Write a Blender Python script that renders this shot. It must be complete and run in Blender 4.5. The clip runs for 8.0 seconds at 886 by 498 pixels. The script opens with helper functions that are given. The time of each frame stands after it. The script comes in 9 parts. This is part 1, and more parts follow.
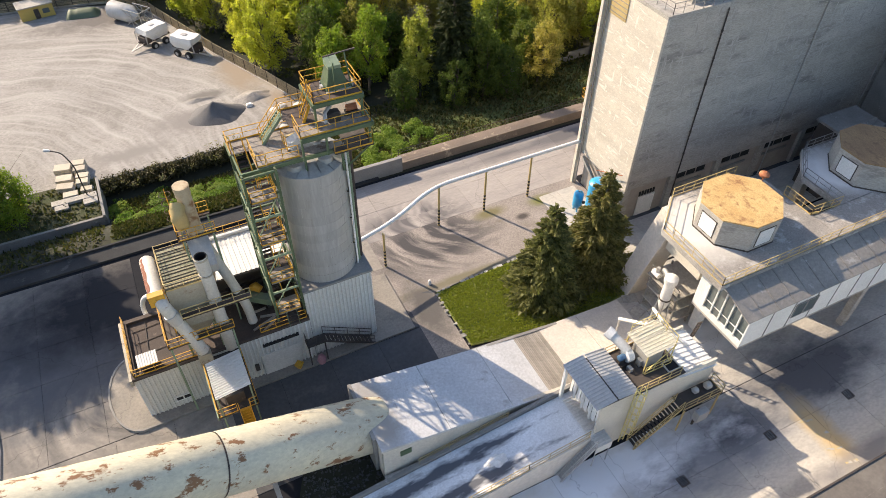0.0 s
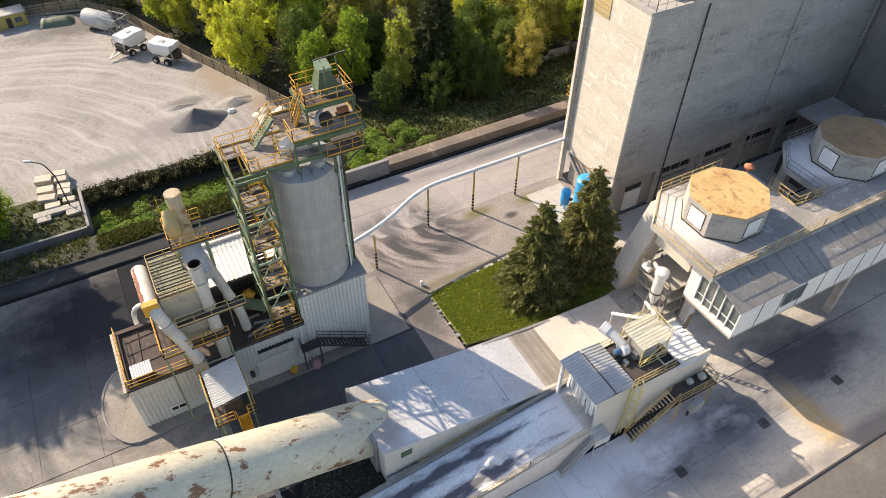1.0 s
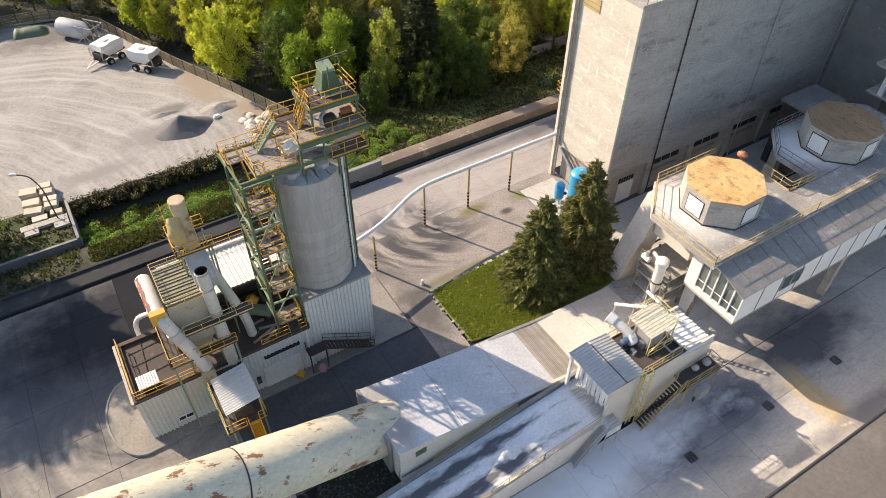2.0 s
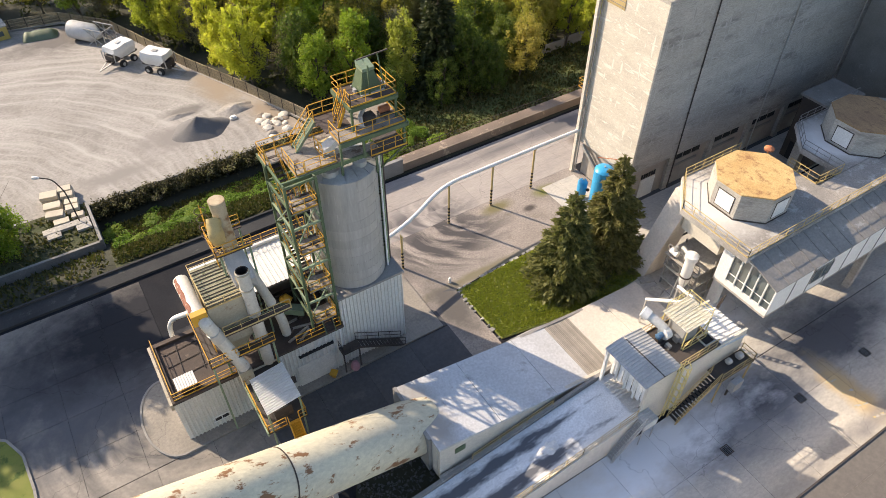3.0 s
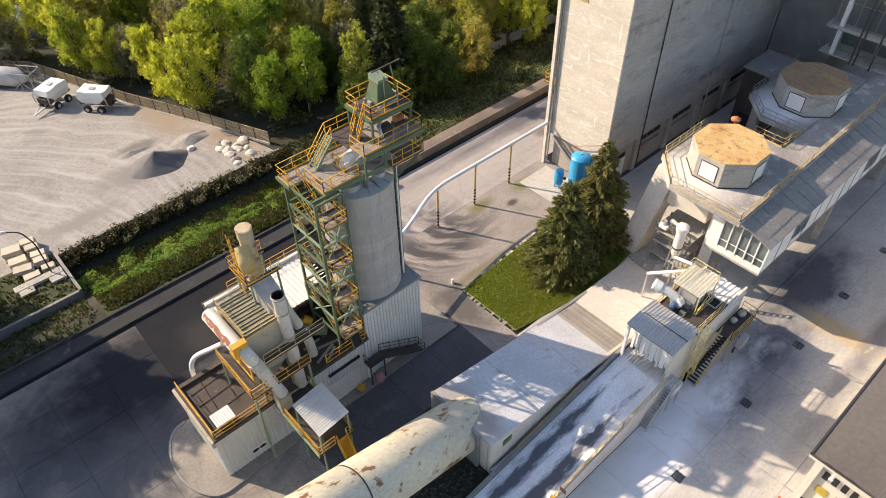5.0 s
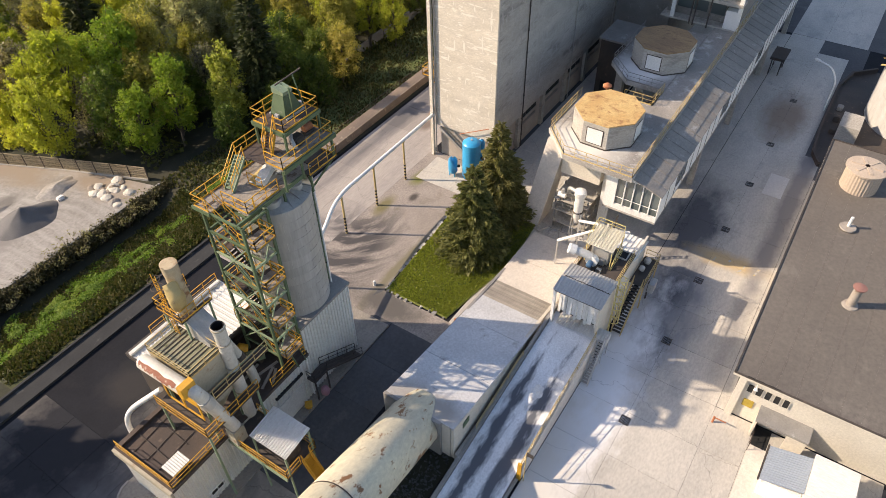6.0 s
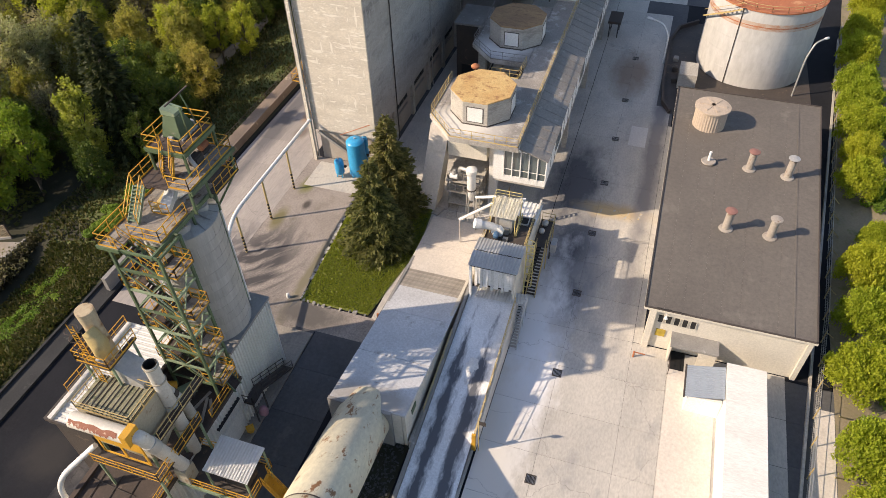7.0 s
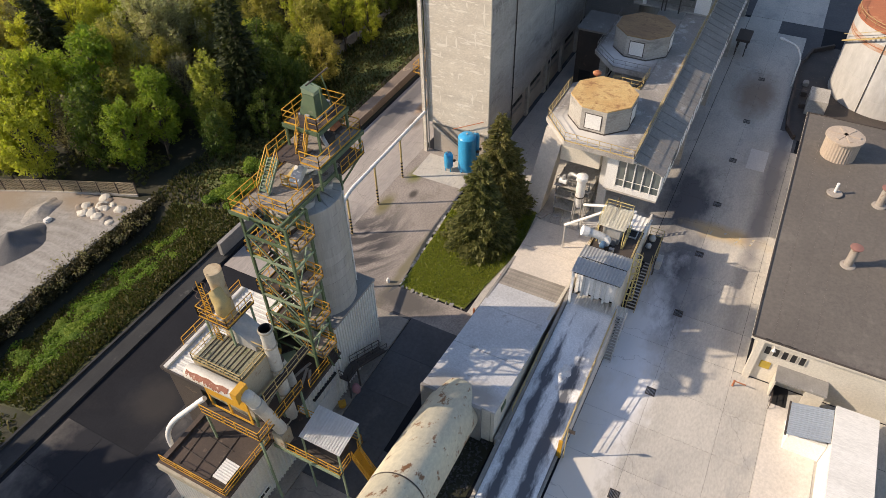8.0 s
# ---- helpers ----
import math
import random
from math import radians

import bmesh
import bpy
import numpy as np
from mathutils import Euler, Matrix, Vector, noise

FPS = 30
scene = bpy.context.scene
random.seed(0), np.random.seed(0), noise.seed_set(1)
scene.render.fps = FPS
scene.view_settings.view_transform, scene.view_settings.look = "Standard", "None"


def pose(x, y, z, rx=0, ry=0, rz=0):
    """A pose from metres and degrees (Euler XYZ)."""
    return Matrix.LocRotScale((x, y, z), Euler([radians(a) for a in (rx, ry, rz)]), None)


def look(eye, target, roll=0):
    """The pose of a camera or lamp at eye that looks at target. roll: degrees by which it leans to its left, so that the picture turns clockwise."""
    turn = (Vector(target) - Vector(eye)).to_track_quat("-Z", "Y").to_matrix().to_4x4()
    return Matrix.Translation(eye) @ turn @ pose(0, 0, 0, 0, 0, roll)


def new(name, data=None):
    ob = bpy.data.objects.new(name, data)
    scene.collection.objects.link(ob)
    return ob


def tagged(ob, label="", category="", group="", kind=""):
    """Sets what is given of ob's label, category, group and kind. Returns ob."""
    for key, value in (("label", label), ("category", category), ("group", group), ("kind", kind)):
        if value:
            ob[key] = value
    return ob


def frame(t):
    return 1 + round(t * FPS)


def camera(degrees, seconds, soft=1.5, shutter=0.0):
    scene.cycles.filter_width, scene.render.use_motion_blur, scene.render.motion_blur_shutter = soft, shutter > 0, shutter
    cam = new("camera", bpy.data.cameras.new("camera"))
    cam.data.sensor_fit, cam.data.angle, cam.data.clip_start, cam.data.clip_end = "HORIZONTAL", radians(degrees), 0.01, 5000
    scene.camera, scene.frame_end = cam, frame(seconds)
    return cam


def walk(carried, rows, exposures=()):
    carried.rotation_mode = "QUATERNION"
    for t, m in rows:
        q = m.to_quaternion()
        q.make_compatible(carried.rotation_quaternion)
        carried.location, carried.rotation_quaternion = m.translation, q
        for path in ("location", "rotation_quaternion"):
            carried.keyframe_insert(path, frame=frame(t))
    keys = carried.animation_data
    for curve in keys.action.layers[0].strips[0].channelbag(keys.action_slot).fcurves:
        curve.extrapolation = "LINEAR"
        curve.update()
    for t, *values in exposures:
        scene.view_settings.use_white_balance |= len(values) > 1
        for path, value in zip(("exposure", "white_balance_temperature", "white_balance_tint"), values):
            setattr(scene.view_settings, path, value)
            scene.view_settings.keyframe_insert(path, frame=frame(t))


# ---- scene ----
cam = camera(65.9, 8.0, 0.7)
PATH = [
    (0, (1.153, -0.435, 55.114), (1.785, 0.832, 53.701), 0.5),
    (0.5, (0.72, -0.291, 55.159), (1.363, 0.973, 53.748), 0.5),
    (1, (-0.011, 0.005, 55.13), (0.675, 1.247, 53.72), 0.5),
    (2.5, (-3.722, 1.786, 54.939), (-2.966, 2.989, 53.531), 0.1),
    (3, (-5.294, 2.646, 54.935), (-4.537, 3.847, 53.526), -0.1),
    (3.5, (-7.056, 3.604, 54.994), (-6.278, 4.792, 53.585), -0.2),
    (4, (-8.869, 4.618, 55.069), (-8.052, 5.785, 53.665), -0.4),
    (4.2, (-9.613, 5.056, 55.093), (-8.779, 6.214, 53.692), -0.5),
    (5.3, (-13.85, 7.516, 55.462), (-12.834, 8.528, 54.069), -1.1),
    (5.5, (-14.619, 7.995, 55.484), (-13.55, 8.953, 54.091), -1.1),
    (6, (-16.457, 9.346, 55.522), (-15.268, 10.152, 54.13), -1.3),
    (6.5, (-18.105, 10.701, 55.505), (-16.824, 11.35, 54.112), -1.4),
    (7, (-19.614, 12.021, 55.549), (-18.262, 12.496, 54.154), -1.8),
    (7.5, (-20.484, 13.149, 55.612), (-19.12, 13.585, 54.216), -1.8),
    (8, (-21.078, 14.167, 55.66), (-19.814, 14.855, 54.271), -1.6),
]
walk(cam, [(t, look(eye, target, roll)) for t, eye, target, roll in PATH], exposures=[(0, 0.76, 6750, 13), (4, 0.76, 6800, 14), (5.5, 0.6, 6850, 15), (7, 0.40, 6800, 15), (8, 0.22, 6700, 14)])

# ---- sky and sun: low afternoon sun from the north-west ----
SUN_AZ, SUN_EL = radians(-29.5), radians(33.0)
world = bpy.data.worlds.new("world")
scene.world = world
world.use_nodes = True
wn = world.node_tree
sky = wn.nodes.new("ShaderNodeTexSky")
sky.sky_type, sky.sun_disc = "NISHITA", False
sky.sun_elevation, sky.sun_rotation = SUN_EL, SUN_AZ
wn.links.new(sky.outputs[0], wn.nodes["Background"].inputs[0])
wn.nodes["Background"].inputs[1].default_value = 0.15
sun_dir = Vector((math.sin(SUN_AZ) * math.cos(SUN_EL), math.cos(SUN_AZ) * math.cos(SUN_EL), math.sin(SUN_EL)))
sun = new("sun", bpy.data.lights.new("sun", "SUN"))
sun.data.energy, sun.data.angle, sun.data.color = 4.8, radians(0.5), (1.0, 0.85, 0.65)
sun.matrix_world = look(sun_dir * 100, (0, 0, 0))

# ---- building helpers ----
def thing(name, label, category, x=0, y=0, z=0, rz=0, group="", kind=""):
    ob = new(name)
    ob.empty_display_size = 0.3
    ob.matrix_world = pose(x, y, z, 0, 0, rz)
    return tagged(ob, label, category, group, kind)


def mesh_of(name, bm, mats, smooth=False):
    me = bpy.data.meshes.new(name)
    bm.to_mesh(me)
    bm.free()
    for m in (mats if isinstance(mats, (list, tuple)) else (mats,)):
        me.materials.append(m)
    if smooth:
        me.polygons.foreach_set("use_smooth", [True] * len(me.polygons))
        me.set_sharp_from_angle(angle=radians(40))
    return me


def part(name, bm, mat, parent, label="", smooth=False):
    """One mesh under a thing or a part; the mesh is given in the parent's own space."""
    ob = new(name, bm if isinstance(bm, bpy.types.Mesh) else mesh_of(name, bm, mat, smooth))
    ob.parent = parent
    if label:
        ob["label"] = label
    return ob


def solo(name, bm, mat, label, category="", kind="", group="", smooth=False):
    """A top-level thing of one mesh."""
    return tagged(new(name, mesh_of(name, bm, mat, smooth)), label, category, group, kind)


def box(bm, x0, x1, y0, y1, z0, z1, m=None, mat=0):
    vs = [bm.verts.new((x, y, z)) for z in (z0, z1) for x, y in ((x0, y0), (x1, y0), (x1, y1), (x0, y1))]
    for f in ((3, 2, 1, 0), (4, 5, 6, 7), (0, 1, 5, 4), (1, 2, 6, 5), (2, 3, 7, 6), (3, 0, 4, 7)):
        bm.faces.new([vs[i] for i in f]).material_index = mat
    if m is not None:
        bmesh.ops.transform(bm, matrix=m, verts=vs)
    return vs


def boxes(*rows):
    bm = bmesh.new()
    for r in rows:
        box(bm, *r)
    return bm


def prism(bm, poly, z0, z1, mat=0):
    """An upright prism over poly (counter-clockwise); z0, z1: numbers or one per corner."""
    n = len(poly)
    lo = [z0] * n if isinstance(z0, (int, float)) else z0
    hi = [z1] * n if isinstance(z1, (int, float)) else z1
    a = [bm.verts.new((x, y, z)) for (x, y), z in zip(poly, lo)]
    b = [bm.verts.new((x, y, z)) for (x, y), z in zip(poly, hi)]
    bm.faces.new(a[::-1]).material_index = mat
    bm.faces.new(b).material_index = mat
    for i in range(n):
        j = (i + 1) % n
        bm.faces.new((a[i], a[j], b[j], b[i])).material_index = mat
    return a + b


def beam(bm, p, q, w=0.1, h=None, mat=0):
    """A bar from p to q of section w x h."""
    p, q = Vector(p), Vector(q)
    h = h or w
    d = (q - p).normalized()
    side = d.cross(Vector((0, 0, 1)))
    side = Vector((1, 0, 0)) if side.length < 1e-3 else side.normalized()
    up = side.cross(d)
    vs = [bm.verts.new(c + side * (w / 2 * a) + up * (h / 2 * b)) for c in (p, q) for a, b in ((-1, -1), (1, -1), (1, 1), (-1, 1))]
    for f in ((0, 1, 2, 3), (7, 6, 5, 4), (0, 4, 5, 1), (1, 5, 6, 2), (2, 6, 7, 3), (3, 7, 4, 0)):
        bm.faces.new([vs[i] for i in f]).material_index = mat


def tube(bm, pts, r, n=10, caps=True, mat=0):
    """A round tube along pts; r: a number or one per point."""
    pts = [Vector(p) for p in pts]
    rs = [r] * len(pts) if isinstance(r, (int, float)) else r
    rings = []
    side = None
    for i, p in enumerate(pts):
        d = (pts[min(i + 1, len(pts) - 1)] - pts[max(i - 1, 0)]).normalized()
        if side is None:
            side = d.cross(Vector((0, 0, 1)))
            if side.length < 1e-3:
                side = Vector((1, 0, 0))
        side = (side - d * side.dot(d)).normalized()
        up = d.cross(side)
        rings.append([bm.verts.new(p + (side * math.cos(a) + up * math.sin(a)) * rs[i]) for a in (math.tau * k / n for k in range(n))])
    for a, b in zip(rings, rings[1:]):
        for k in range(n):
            j = (k + 1) % n
            bm.faces.new((a[k], a[j], b[j], b[k])).material_index = mat
    if caps:
        bm.faces.new(rings[0][::-1]).material_index = mat
        bm.faces.new(rings[-1]).material_index = mat
    return rings


def drum(bm, x, y, z0, z1, r0, r1=None, n=24, mat=0):
    return tube(bm, [(x, y, z0), (x, y, z1)], [r0, r0 if r1 is None else r1], n, True, mat)


def arc(points, steps=4):
    """Rounds the inner corners of a polyline."""
    pts = [Vector(p) for p in points]
    out = [pts[0]]
    for a, b, c in zip(pts, pts[1:], pts[2:]):
        k = min((a - b).length, (c - b).length) * 0.4
        p, q = b + (a - b).normalized() * k, b + (c - b).normalized() * k
        for i in range(steps + 1):
            t = i / steps
            out.append(p * (1 - t) ** 2 + b * 2 * t * (1 - t) + q * t ** 2)
    return out + [pts[-1]]


def railing(parent, pts, mat, h=1.1, step=1.5, r=0.024, name="railing", toe=True, closed=False):
    """A guard rail along pts: each straight stretch has a hand rail, a knee rail, a toe board and single posts."""
    pts = [Vector(p) for p in pts]
    if closed:
        pts = pts + [pts[0]]
    up = Vector((0, 0, 1))
    for a, b in zip(pts, pts[1:]):
        k = max(1, round((b - a).length / step))
        for i in range(k + 1):
            p = a.lerp(b, i / k)
            bm = bmesh.new()
            beam(bm, p, p + up * h, r * 2)
            part("rail_post", bm, mat, parent)
        for nm, lift, w, t in (("hand_rail", h, r * 2.2, None), ("knee_rail", h * 0.55, r * 1.6, None), ("toe_board", 0.07, 0.02, 0.14)):
            if toe or nm != "toe_board":
                bm = bmesh.new()
                beam(bm, a + up * lift, b + up * lift, w, t)
                part(nm, bm, mat, parent)


def corrugated(bm, p, u, v, length, height, pitch=0.28, depth=0.045, mat=0):
    """A corrugated sheet from corner p: ribs run along v, the profile repeats along u; it has thickness through its folds."""
    p, u, v = Vector(p), Vector(u).normalized(), Vector(v).normalized()
    nrm = u.cross(v).normalized()
    n = max(1, round(length / pitch))
    prev = None
    for i in range(n):
        for s, d in ((0.0, 0), (0.5, 0), (0.62, 1), (0.88, 1)):
            o = p + u * ((i + s) * length / n) + nrm * (depth * d)
            cur = (bm.verts.new(o), bm.verts.new(o + v * height))
            if prev:
                bm.faces.new((prev[0], cur[0], cur[1], prev[1])).material_index = mat
            prev = cur
    o = p + u * length
    cur = (bm.verts.new(o), bm.verts.new(o + v * height))
    bm.faces.new((prev[0], cur[0], cur[1], prev[1])).material_index = mat


# ---- materials ----
def surface(name, col, col2=None, rough=0.8, scale=1.0, fine=12.0, bump=0.15, metal=0.0, stain=None, stain_at=0.62, stain_scale=0.6, stretch=(1, 1, 1), vary=0.0, spec=0.5, soft=0.08, grain=0.45, arcs=None, boards=None, spills_and_shade=(), cracks=None, strokes=None):
    """A worn surface: broad patches of col and col2, fine grain, an optional stain colour with a shape of its own, and relief."""
    m = bpy.data.materials.new(name)
    m.use_nodes = True
    nt = m.node_tree
    N, L = nt.nodes.new, nt.links.new
    bsdf = nt.nodes["Principled BSDF"]
    geo = N("ShaderNodeNewGeometry")
    mp = N("ShaderNodeMapping")
    mp.inputs["Scale"].default_value = stretch
    L(geo.outputs["Position"], mp.inputs[0])

    def nz(sc, det=5, ro=0.6):
        n = N("ShaderNodeTexNoise")
        n.inputs["Scale"].default_value, n.inputs["Detail"].default_value, n.inputs["Roughness"].default_value = sc, det, ro
        L(mp.outputs[0], n.inputs["Vector"])
        return n.outputs["Fac"]

    def mix(kind, fac, a, b):
        n = N("ShaderNodeMix")
        n.data_type, n.blend_type = "RGBA", kind
        for s, v in ((n.inputs[0], fac), (n.inputs[6], a), (n.inputs[7], b)):
            if isinstance(v, (int, float)):
                s.default_value = v
            elif isinstance(v, tuple):
                s.default_value = (*v, 1)
            else:
                L(v, s)
        return n.outputs[2]

    def ramp(src, lo, hi):
        n = N("ShaderNodeMapRange")
        n.inputs["From Min"].default_value, n.inputs["From Max"].default_value = lo, hi
        L(src, n.inputs["Value"])
        return n.outputs["Result"]

    col2 = col2 or tuple(c * 0.72 for c in col)
    c = mix("MIX", ramp(nz(0.25 * scale), 0.32, 0.68), col, col2)
    c = mix("MULTIPLY", grain, c, mix("MIX", ramp(nz(fine * scale, 6, 0.7), 0.3, 0.7), (0.62, 0.62, 0.62), (1.25, 1.25, 1.25)))
    if stain:
        c = mix("MIX", ramp(nz(stain_scale, 7, 0.68), stain_at, stain_at + soft), c, stain)
    if arcs:
        # tyre tracks: rings round a turning point, broken up by noise
        ax, ay, freq, acol, cover, blur, detail, *spot = arcs
        sub = N("ShaderNodeVectorMath")
        sub.operation = "SUBTRACT"
        L(geo.outputs["Position"], sub.inputs[0])
        sub.inputs[1].default_value = (ax, ay, 0)
        sp = N("ShaderNodeSeparateXYZ")
        L(sub.outputs[0], sp.inputs[0])
        flatv = N("ShaderNodeCombineXYZ")
        L(sp.outputs[0], flatv.inputs[0])
        L(sp.outputs[1], flatv.inputs[1])
        ln = N("ShaderNodeVectorMath")
        ln.operation = "LENGTH"
        L(flatv.outputs[0], ln.inputs[0])
        at = N("ShaderNodeMath")
        at.operation = "ARCTAN2"
        L(sp.outputs[1], at.inputs[0])
        L(sp.outputs[0], at.inputs[1])
        wob = N("ShaderNodeMath")
        wob.operation = "MULTIPLY_ADD"
        L(nz(0.07, 3, 0.5), wob.inputs[0])
        wob.inputs[1].default_value = 7.0
        L(ln.outputs["Value"], wob.inputs[2])
        turn = N("ShaderNodeMath")
        turn.operation = "MULTIPLY"
        L(at.outputs[0], turn.inputs[0])
        turn.inputs[1].default_value = 1.5
        cb = N("ShaderNodeCombineXYZ")
        L(wob.outputs[0], cb.inputs[0])
        L(turn.outputs[0], cb.inputs[1])
        an = N("ShaderNodeTexNoise")
        an.inputs["Scale"].default_value, an.inputs["Detail"].default_value, an.inputs["Roughness"].default_value = freq, detail, 0.55
        L(cb.outputs[0], an.inputs["Vector"])
        amount = ramp(an.outputs["Fac"], cover, cover + blur)
        if spot:
            sx, sy, rx, ry = spot
            am = N("ShaderNodeMapping")
            am.inputs["Location"].default_value, am.inputs["Scale"].default_value = (-sx / rx, -sy / ry, 0), (1 / rx, 1 / ry, 0)
            L(geo.outputs["Position"], am.inputs[0])
            al = N("ShaderNodeVectorMath")
            al.operation = "LENGTH"
            L(am.outputs[0], al.inputs[0])
            mu = N("ShaderNodeMath")
            mu.operation = "MULTIPLY"
            L(amount, mu.inputs[0])
            L(ramp(al.outputs["Value"], 1.1, 0.45), mu.inputs[1])
            amount = mu.outputs[0]
        c = mix("MIX", amount, c, acol)
    for sx, sy, rx, ry, scol, ragged in spills_and_shade:
        # a spill or a patch of painted shade, with a ragged outline round one spot
        sm = N("ShaderNodeMapping")
        sm.inputs["Location"].default_value, sm.inputs["Scale"].default_value = (-sx / rx, -sy / ry, 0), (1 / rx, 1 / ry, 0)
        L(geo.outputs["Position"], sm.inputs[0])
        sl = N("ShaderNodeVectorMath")
        sl.operation = "LENGTH"
        L(sm.outputs[0], sl.inputs[0])
        sa = N("ShaderNodeMath")
        sa.operation = "MULTIPLY_ADD"
        L(nz(0.35, 7, 0.66), sa.inputs[0])
        sa.inputs[1].default_value = ragged
        L(sl.outputs["Value"], sa.inputs[2])
        c = mix("MIX", ramp(sa.outputs[0], 1.25 + ragged * 0.5, 0.45 + ragged * 0.5), c, scol)
    if cracks:
        ck = N("ShaderNodeTexVoronoi")
        ck.feature = "DISTANCE_TO_EDGE"
        ck.inputs["Scale"].default_value = cracks
        cw = N("ShaderNodeMix")
        cw.data_type, cw.blend_type = "RGBA", "LINEAR_LIGHT"
        cw.inputs[0].default_value = 0.9
        L(geo.outputs["Position"], cw.inputs[6])
        cn2 = N("ShaderNodeTexNoise")
        cn2.inputs["Scale"].default_value, cn2.inputs["Detail"].default_value = 0.6, 5
        L(geo.outputs["Position"], cn2.inputs["Vector"])
        L(cn2.outputs["Color"], cw.inputs[7])
        L(cw.outputs[2], ck.inputs["Vector"])
        c = mix("MULTIPLY", ramp(ck.outputs["Distance"], 0.0035, 0.0008), c, (0.72, 0.72, 0.73))
    if boards:
        # shuttering boards of an upright wall: each board keeps a tone of its own
        bw, bh, depth = boards
        s3 = N("ShaderNodeSeparateXYZ")
        L(geo.outputs["Position"], s3.inputs[0])
        su = N("ShaderNodeMath")
        L(s3.outputs[0], su.inputs[0])
        L(s3.outputs[1], su.inputs[1])
        cv = N("ShaderNodeCombineXYZ")
        L(su.outputs[0], cv.inputs[0])
        L(s3.outputs[2], cv.inputs[1])
        for k, (f, d) in enumerate(((1.0, depth), (2.7, depth * 0.8))):
            br = N("ShaderNodeTexBrick")
            br.inputs["Color1"].default_value, br.inputs["Color2"].default_value = (1.22, 1.21, 1.18, 1), (0.74, 0.74, 0.75, 1)
            br.inputs["Mortar"].default_value = (1.12, 1.11, 1.08, 1)
            br.inputs["Scale"].default_value, br.inputs["Mortar Size"].default_value = 1.0, 0.018
            br.inputs["Brick Width"].default_value, br.inputs["Row Height"].default_value = bw * f, bh * f
            br.inputs["Bias"].default_value = -0.2
            L(cv.outputs[0], br.inputs["Vector"])
            c = mix("MULTIPLY", d, c, br.outputs["Color"])
    if strokes:
        # trowelled repairs on an upright wall: short level and upright dabs of another tone, each with a dark rim
        s3 = N("ShaderNodeSeparateXYZ")
        L(geo.outputs["Position"], s3.inputs[0])
        su = N("ShaderNodeMath")
        L(s3.outputs[0], su.inputs[0])
        L(s3.outputs[1], su.inputs[1])
        cv = N("ShaderNodeCombineXYZ")
        L(su.outputs[0], cv.inputs[0])
        L(s3.outputs[2], cv.inputs[1])
        scol, rim, at = strokes
        for sx, sz in ((0.24, 1.6), (1.7, 0.30), (0.8, 3.0)):
            sm = N("ShaderNodeMapping")
            sm.inputs["Scale"].default_value, sm.inputs["Location"].default_value = (sx, sz, 1), (sx * 7, sz * 3, 0)
            L(cv.outputs[0], sm.inputs[0])
            sn = N("ShaderNodeTexNoise")
            sn.inputs["Scale"].default_value, sn.inputs["Detail"].default_value, sn.inputs["Roughness"].default_value = 0.9, 3, 0.5
            L(sm.outputs[0], sn.inputs["Vector"])
            c = mix("MIX", ramp(sn.outputs["Fac"], at - 0.025, at - 0.005), c, rim)
            c = mix("MIX", ramp(sn.outputs["Fac"], at, at + 0.02), c, scol)
    if vary:
        oi = N("ShaderNodeObjectInfo")
        hs = N("ShaderNodeHueSaturation")
        L(ramp_to(nt, oi.outputs["Random"], 1 - vary, 1 + vary), hs.inputs["Value"])
        L(c, hs.inputs["Color"])
        c = hs.outputs[0]
    L(c, bsdf.inputs["Base Color"])
    bsdf.inputs["Metallic"].default_value = metal
    bsdf.inputs["Specular IOR Level"].default_value = spec
    L(ramp_to(nt, nz(3 * scale), rough - 0.12, min(1, rough + 0.12)), bsdf.inputs["Roughness"])
    if bump:
        b = N("ShaderNodeBump")
        b.inputs["Strength"].default_value, b.inputs["Distance"].default_value = bump, 0.08
        L(nz(fine * scale * 0.8, 6, 0.7), b.inputs["Height"])
        L(b.outputs[0], bsdf.inputs["Normal"])
    return m


def ramp_to(nt, src, lo, hi):
    n = nt.nodes.new("ShaderNodeMapRange")
    n.inputs["To Min"].default_value, n.inputs["To Max"].default_value = lo, hi
    nt.links.new(src, n.inputs["Value"])
    return n.outputs["Result"]


